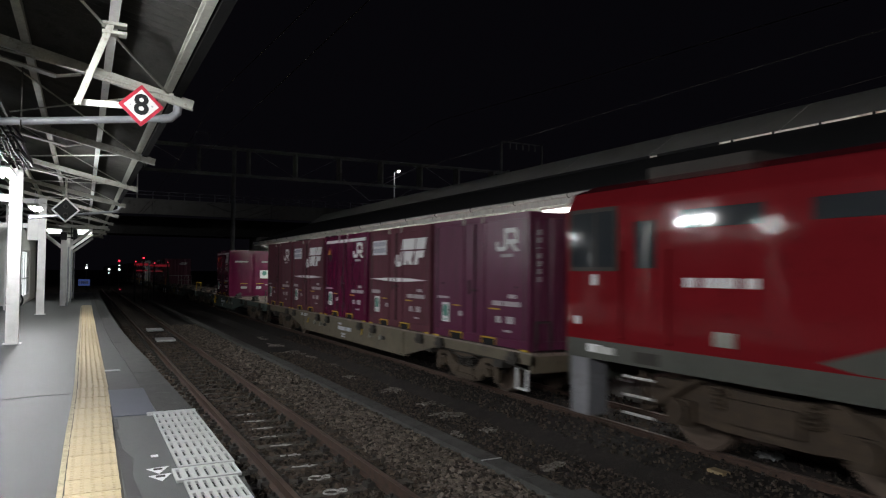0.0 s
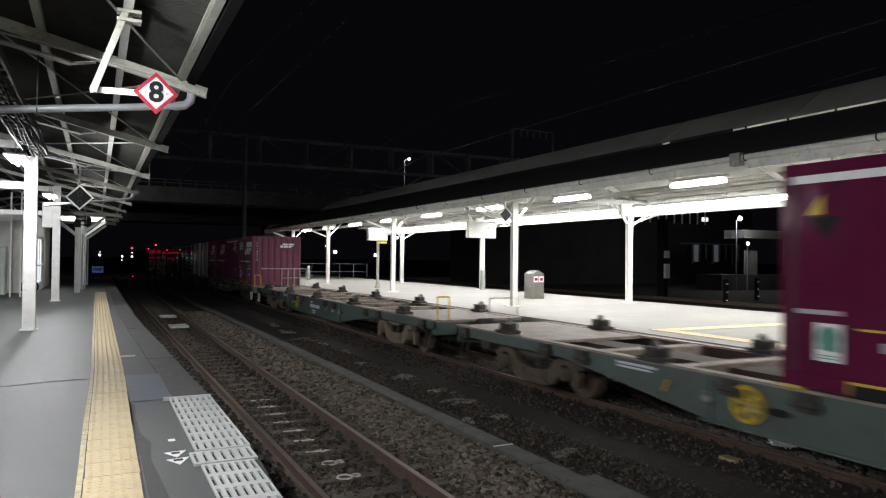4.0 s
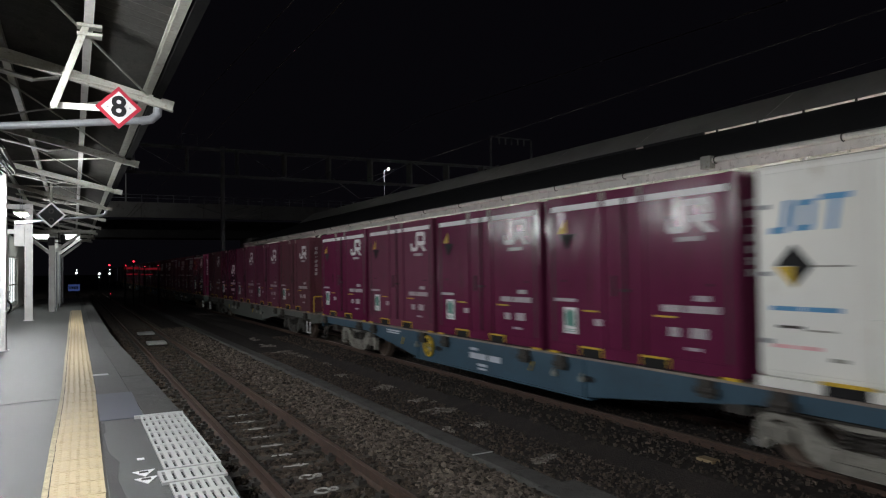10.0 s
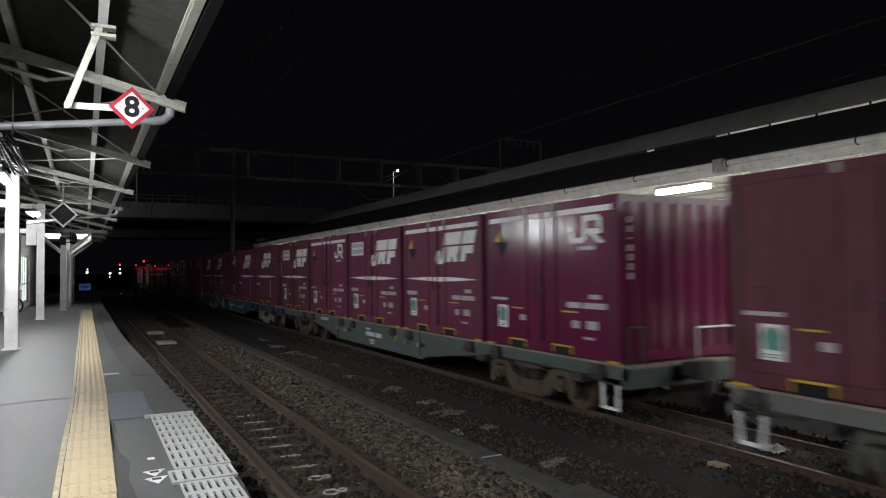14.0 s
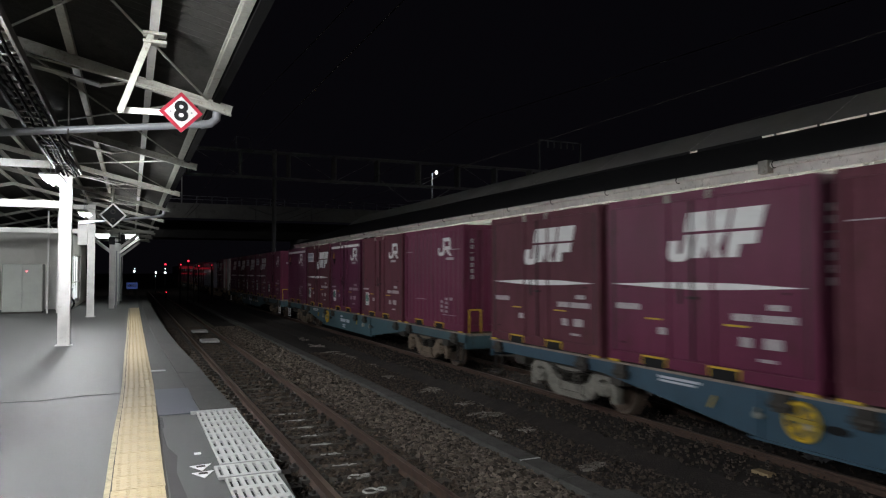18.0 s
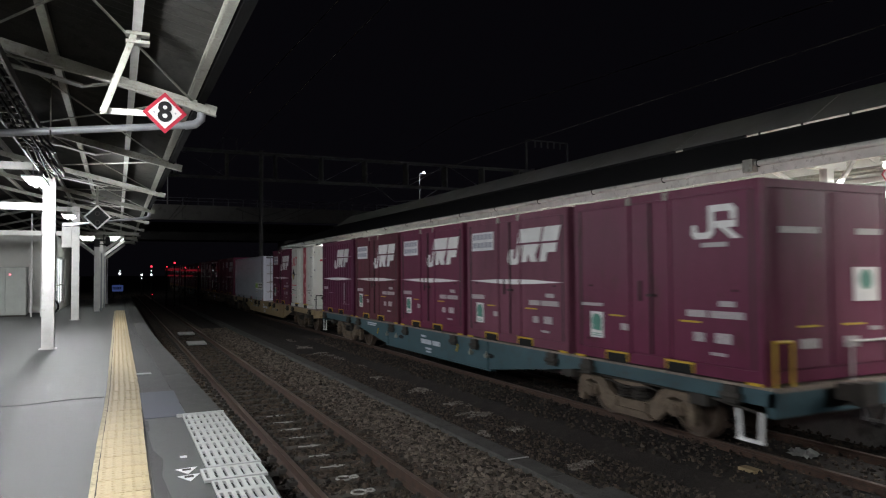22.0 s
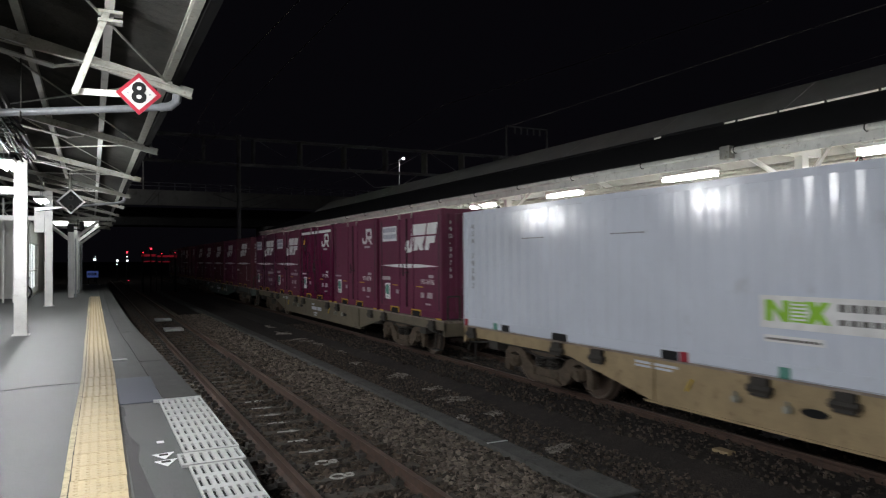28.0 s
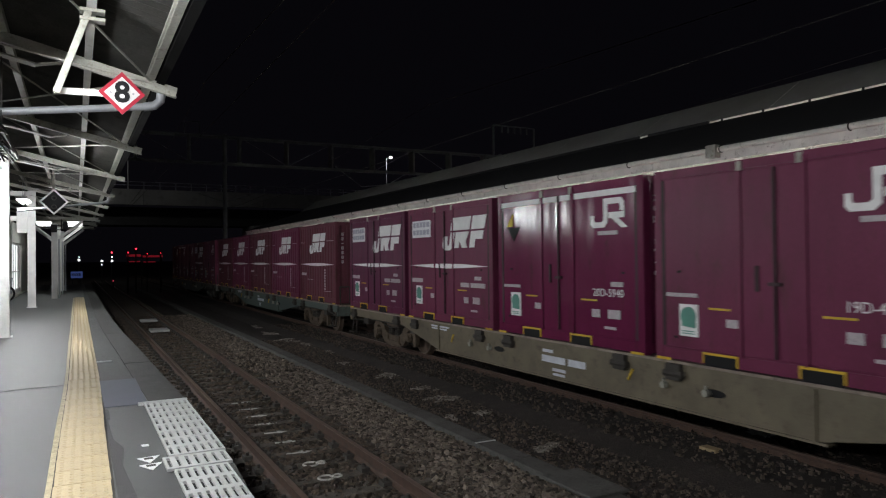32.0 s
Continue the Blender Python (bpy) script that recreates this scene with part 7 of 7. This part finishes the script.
street_lamp(53.0, 45.0, -1.2, 5.6, "white yard lamp on a pole, lit", "spot", 0.2, 0.5)
street_lamp(55.1, 45.5, -1.2, 3.3, "white lamp over a small shelter, lit", "spot", 0.15, 0.1)
for x, y, z, m, r in ((4.23, 60, 2.38, "redlamp", 0.08), (3.66, 60, 2.07, "redlamp", 0.05), (5.05, 60, 1.98, "redlamp", 0.045), (6.06, 60, 2.04, "redlamp", 0.035), (3.94, 95, 2.5, "redlamp", 0.12), (3.95, 95, 1.95, "whitelamp", 0.08),
                      (3.95, 95, 1.45, "whitelamp", 0.13), (2.83, 95, 1.45, "whitelamp", 0.13), (2.8, 95, 1.0, "whitelamp", 0.07), (0.31, 95, 1.6, "whitelamp", 0.14), (0.35, 95, 1.95, "whitelamp", 0.06), (3.0, 70, -0.4, "redlamp", 0.04),
                      (14.5, 60, 3.0, "whitelamp", 0.14), (19, 62, 2.6, "whitelamp", 0.12), (24, 75, 2.2, "whitelamp", 0.22), (30, 78, 1.9, "whitelamp", 0.2), (34.5, 82, 4.2, "whitelamp", 0.2), (20.8, 80, 1.8, "spot", 0.14)):
    sl = thing("signal_lamp", "small %s signal lamp on a thin post, lit" % ("red" if m == "redlamp" else "white"), "signal lamp", Matrix.Translation((x, y, 0)), group="far signal lamps")
    bm = bmesh.new()
    rod(bm, (0, 0.2, -1.2), (0, 0.2, z + r), 0.06, 6)
    box(bm, -r - 0.1, r + 0.1, 0.1, 0.3, z - r - 0.1, z + r + 0.1)
    part("post", bm, "black", sl)
    bm = bmesh.new()
    bmesh.ops.create_icosphere(bm, subdivisions=2, radius=r, matrix=Matrix.Translation((0, 0, z)))
    part("lens", bm, m, sl)
# glowing boards and legs added to imitate the red glow down the tracks
rg = thing("level_crossing_board", "dim glowing red boards standing in for a red glow down the tracks", "signal board", Matrix.Translation((4.04, 60.3, 0)))
for a, b, c, d in ((-0.47, 0.57, 1.76, 1.95), (0.7, 2.2, 1.7, 1.86), (-0.38, 0.5, 1.32, 1.41), (0.76, 1.64, 1.29, 1.36)):
    boxes("board", [(a, b, 0, 0.1, c, d)], "redboard", rg)
boxes("legs", [(-0.47, -0.41, 0.1, 0.16, -1.2, 1.9), (0.6, 0.66, 0.1, 0.16, -1.2, 1.9), (2.1, 2.16, 0.1, 0.16, -1.2, 1.86)], "black", rg)
bs = thing("blue_sign", "small blue lit sign at the far platform end", "sign", Matrix.Translation((0.05, 60, 0)))
boxes("panel", [(-0.4, 0.4, 0, 0.06, 0.15, 0.65)], "bluelamp", bs)
boxes("legs", [(-0.3, -0.25, 0, 0.05, -1.2, 0.15), (0.25, 0.3, 0, 0.05, -1.2, 0.15)], "black", bs)
boxes("lettering_bars", [(-0.32 + i * 0.16, -0.22 + i * 0.16, -0.01, 0, 0.3, 0.52) for i in range(4)], "white", bs)

# parked railcar behind the far platform
rc = thing("parked_railcar", "parked white railcar with red and green stripes and dark windows", "railcar", Matrix.Translation((34.2, 21.5, -0.94)))
bm = bmesh.new()
prism(bm, [(-1.4, 1.0), (-1.4, 3.62), (-1.2, 3.78), (1.2, 3.78), (1.4, 3.62), (1.4, 1.0)], "y", -20, 0)
part("body", bm, "cream", rc)
bm = bmesh.new()
prism(bm, [(-1.3, 3.7), (-0.9, 3.98), (0.9, 3.98), (1.3, 3.7)], "y", -19.8, -0.12)
part("roof", bm, "gear", rc)
for y in (-2.2, -4.2, -7.5, -11):
    boxes("roof_vent", [(-0.5, 0.5, y - 0.4, y + 0.4, 3.95, 4.2)], "gear", rc, bevel=0.02)
for za, zb, m in ((1.83, 1.9, "signred"), (1.62, 1.79, "green")):
    for a, b in ((-0.55, -0.12), (-2.2, -1.4), (-4.2, -3.3), (-9.5, -6.0), (-15, -11)):
        boxes("stripe", [(-1.408, -1.4, a, b, za, zb)], m, rc)
for a, b in ((-1.3, -0.62), (-3.2, -2.3), (-10.8, -9.8)):
    boxes("door_frame", [(-1.412, -1.398, a - 0.06, b + 0.06, 1.02, 3.38)], "grey", rc)
    boxes("door", [(-1.42, -1.4, a, b, 1.04, 3.32)], "cream", rc)
    boxes("door_window", [(-1.43, -1.418, a + 0.17, b - 0.17, 2.2, 3.15)], "window", rc)
for a, b in ((-4.5, -3.6), (-6.4, -5.2), (-8.3, -7.0)):
    boxes("window", [(-1.42, -1.39, a, b, 2.25, 3.2)], "window", rc)
bm = bmesh.new()
for pts in ([(0, 0.05), (0.05, 0), (0.27, 0), (0.34, 0.06), (0.34, 0.39), (0.26, 0.39), (0.26, 0.1), (0.22, 0.075), (0.09, 0.075), (0.07, 0.1), (0.07, 0.17), (0, 0.17)],
            [(0.34, 0.31), (0.56, 0.31), (0.58, 0.28), (0.58, 0.22), (0.66, 0.2), (0.66, 0.33), (0.6, 0.39), (0.34, 0.39)],
            [(0.38, 0.12), (0.66, 0.12), (0.66, 0.2), (0.38, 0.2)], [(0.44, 0.12), (0.6, -0.01), (0.72, -0.01), (0.56, 0.12)]):
    prism(bm, [(-1.45 - 0.95 * a, 2.56 + 0.95 * b) for a, b in pts], "x", -1.41, -1.4)
part("logo", bm, "black", rc, "black block logo")
boxes("underframe", [(-1.2, 1.2, -19.5, -0.6, 0.25, 1.0)], "gear", rc)
for y in (-3, -16.5):
    boxes("bogie", [(-1.05, 1.05, y - 1.4, y + 1.4, 0.02, 0.75)], "gear", rc)

# dark buildings behind the yard
bd1 = thing("station_building", "long dark building with a row of dim windows", "building", Matrix.Translation((62, 62, 0)), kind="structure")
boxes("wall", [(-26, 14, 0, 8, -1.2, 8.2)], "farwall", bd1)
boxes("roof", [(-26.5, 14.5, -0.5, 8.5, 8.2, 8.6)], "roofdark", bd1)
for i in range(10):
    boxes("window", [(-6 + i * 1.28, -5.0 + i * 1.28, -0.05, 0.0, 6.2, 7.8)], "window", bd1)
    boxes("mullion", [(-6.14 + i * 1.28, -6.0 + i * 1.28, -0.12, 0.0, 6.1, 7.9)], "white", bd1)
boxes("lit_window", [(4.9, 6.0, -0.06, -0.02, 6.5, 7.0)], "paneglow", bd1)
for i in range(8):
    boxes("window", [(2.4 + i * 1.15, 3.2 + i * 1.15, -0.05, 0.0, 1.5, 3.6)], "dimpane" if i in (1, 4) else "window", bd1)
    boxes("mullion", [(3.24 + i * 1.15, 3.5 + i * 1.15, -0.12, 0.0, 1.2 + 0.3 * (i % 3), 3.62)], "bridgec", bd1)
boxes("lintel", [(1.4, 11.4, -0.15, 0.0, 3.65, 3.8)], "bridgec", bd1)
bd2 = thing("brick_building", "reddish brick building behind the railcar", "building", Matrix.Translation((66, 40, 0)), kind="structure")
boxes("wall", [(-4, 22, -30, -2.2, -1.2, 14)], "brick", bd2)
boxes("side_wing", [(-3.8, 20, -2.2, 6, -1.2, 13)], "farwall", bd2)
boxes("pier", [(-4.4, -3.6, -1.0, 0.2, -1.2, 12)], "farwall", bd2)
sb = thing("yard_shelter", "small pale shelter with an open front under the yard lamp", "shelter", Matrix.Translation((55.2, 46, 0)))
boxes("wall", [(0.2, 1.9, 0, 0.15, 0.3, 2.6), (5.8, 6.6, 0, 0.15, 0.3, 3.8), (0.2, 6.8, 0, 2.5, 3.8, 4.6)], "dimconcrete", sb)
boxes("floor", [(-3.5, 6.8, -0.5, 2.5, -1.2, 0.3)], "farwall", sb)
pt = thing("track_3", "dark railway track beyond the far platform", "railway track", kind="structure")
for x in (20.0, 21.07, 27.0, 28.07, 33.63, 34.77):
    boxes("rail", [(x - 0.03, x + 0.03, -30, 120, -1.1, -0.95)], "railtop", pt)
gb = thing("relay_box", "pale relay boxes on a dark post in the yard", "relay box", Matrix.Translation((35.1, 36.0, -1.2)))
boxes("post", [(-0.2, 0.2, -0.3, 0.3, 0, 5.6)], "black", gb)
boxes("box", [(-0.18, 0.18, -0.5, -0.3, 2.9, 3.4)], "cream", gb, bevel=0.02)
boxes("box", [(-0.2, 0.2, -0.5, -0.3, 1.5, 2.5)], "cream", gb, bevel=0.02)
# self-lit dashes on added posts imitate light glinting off the yard rails
for y, x in ((30, 34.5), (33, 41)):
    sp = thing("point_signal", "small glowing white dashes imitating glints on the yard rails", "signal lamp", Matrix.Translation((x, y, 0)))
    boxes("post", [(-0.1, 0.1, 0, 0.2, -1.2, 0.4)], "black", sp)
    for z in (-0.9, -0.4, 0.1):
        boxes("marker", [(-0.06, 0.06, -0.05, 0, z, z + 0.03)], "faintglow", sp)

# ---- litter and fittings between the tracks ----
rng = random.Random(11)
for x, y, w, d in ((6.09, 14.04, 0.36, 0.3), (6.1, 12.16, 0.4, 0.4), (6.02, 11.2, 0.42, 0.24), (5.95, 9.76, 0.2, 0.2), (5.67, 7.63, 0.34, 0.12), (5.32, 9.78, 0.1, 0.16), (6.1, 23.9, 0.5, 0.7), (6.0, 21.6, 0.5, 0.6), (6.2, 18.35, 0.3, 0.3),
                   (6.3, 20.4, 0.3, 0.5), (5.8, 16.2, 0.2, 0.3), (6.25, 26.5, 0.4, 0.8)):
    bm = bmesh.new()
    for i in range(9):
        a, k = rng.uniform(-0.5, 0.5) + (1.57 if i % 3 == 0 else 0), rng.uniform(0.25, 0.7)
        cx, cy = x + w * rng.uniform(-0.55, 0.55), y + d * rng.uniform(-0.9, 0.9)
        dx, dy, th = w * k * math.cos(a), d * k * math.sin(a), rng.uniform(0.012, 0.04)
        bend = rng.uniform(-0.06, 0.06)
        prism(bm, [(cx - dx, cy - dy), (cx, cy - th + bend), (cx + dx, cy + dy), (cx + 0.2 * dx, cy + th + bend)], "z", -1.172, -1.146 + 0.001 * i)
    tagged(part("lime_patch", bm, "lime_patch"), "pale crusted scraps on the dark soil between the tracks", "soil patch", kind="stuff")
bm = bmesh.new()
crumple = random.Random(8)
grid = [[bm.verts.new((8.2 + 0.05 * i - 0.17 + crumple.uniform(-0.02, 0.02), 6.25 + 0.055 * j - 0.2 + crumple.uniform(-0.02, 0.02), -1.03 + crumple.uniform(0, 0.05) + 0.004 * (i + j))) for j in range(8)] for i in range(7)]
for i in range(6):
    for j in range(7):
        if (i, j) not in ((0, 0), (5, 6), (0, 6), (5, 5)):
            bm.faces.new((grid[i][j], grid[i + 1][j], grid[i + 1][j + 1], grid[i][j + 1]))
bmesh.ops.solidify(bm, geom=list(bm.faces), thickness=0.003)
tagged(part("crumpled_paper", bm, "plate"), "crumpled white paper lying beside the far rail", "litter")
tagged(boxes("yellow_plank", [(6.98, 7.12, 6.0, 6.25, -1.045, -1.005)], "tan", bevel=0.004), "short yellow-brown plank lying beside the rail", "plank")
for x, y in ((2.86, 30.5), (2.83, 26.1)):
    be = thing("track_beacon", "pale box-shaped track beacon between the rails", "track beacon", Matrix.Translation((x - 0.25, y, -1.1)), group="track beacons")
    boxes("case", [(-0.3, 0.3, -0.45, 0.45, 0.05, 0.12)], "plate", be, bevel=0.01)
    boxes("bracket", [(-0.35, 0.35, -0.06, 0.06, 0.0, 0.05)], "gear", be)
sl = thing("concrete_cover", "broken concrete cover slabs at the end of the trough", "concrete slab", Matrix.Translation((4.75, 5.9, -1.07)))
boxes("slab", [(-0.2, 0.32, -0.45, 0.4, 0.036, 0.07)], "troughc", sl, bevel=0.01)
tagged(boxes("trough_joint", [(4.66, 4.96, 7.86, 7.9, -1.036, -1.028)], "plate"), "white painted line across the trough lids", "painted line")
# painted marks on the sleepers
for k, y in enumerate((7.68, 8.275, 8.87, 9.465, 10.06, 10.66, 11.25, 11.85, 12.44)):
    z = SLEEP + 0.001
    if k < 2:
        bm = bmesh.new()
        ring(bm, (2.54, y, z), (0, 0, 1), 0.085, 0.016, 16, 4)
        ring(bm, (2.68, y + 0.01, z), (0, 0, 1), 0.05, 0.016, 12, 4)
        nm = part("painted_mark", bm, "mark")
    else:
        bm = bmesh.new()
        prism(bm, [(2.4, y - 0.02), (2.62, y - 0.05), (2.58, y - 0.09), (2.74, y - 0.02), (2.6, y + 0.07), (2.62, y + 0.02), (2.42, y + 0.03)], "z", z, z + 0.004)
        nm = part("painted_mark", bm, "mark")
    tagged(nm, "worn white paint mark on a sleeper", "painted mark", group="paint marks on sleepers")


# ---- movement ----
def motions():
    for ob, x, u, z in MOVING:
        walk(ob, [(t, pose(x, y + u, z)) for t, y in enumerate(TRAIN)])
    fine = [i / 15 for i in range(32 * 15 + 1)]
    along = np.interp(fine, range(33), TRAIN)
    for w, u in WHEELS:
        c = w.matrix_basis.translation.copy()
        rows = [(t, y) for t, y in zip(fine, along) if -12 < y + u < 34]
        if not rows:
            continue
        if rows[0][0] > 0:
            rows.insert(0, (0.0, rows[0][1]))
        if rows[-1][0] < 32:
            rows.append((32.0, rows[-1][1]))
        walk(w, [(t, Matrix.Translation(c) @ Matrix.Rotation((y - rows[0][1]) / 0.43, 4, "X")) for t, y in rows])


motions()
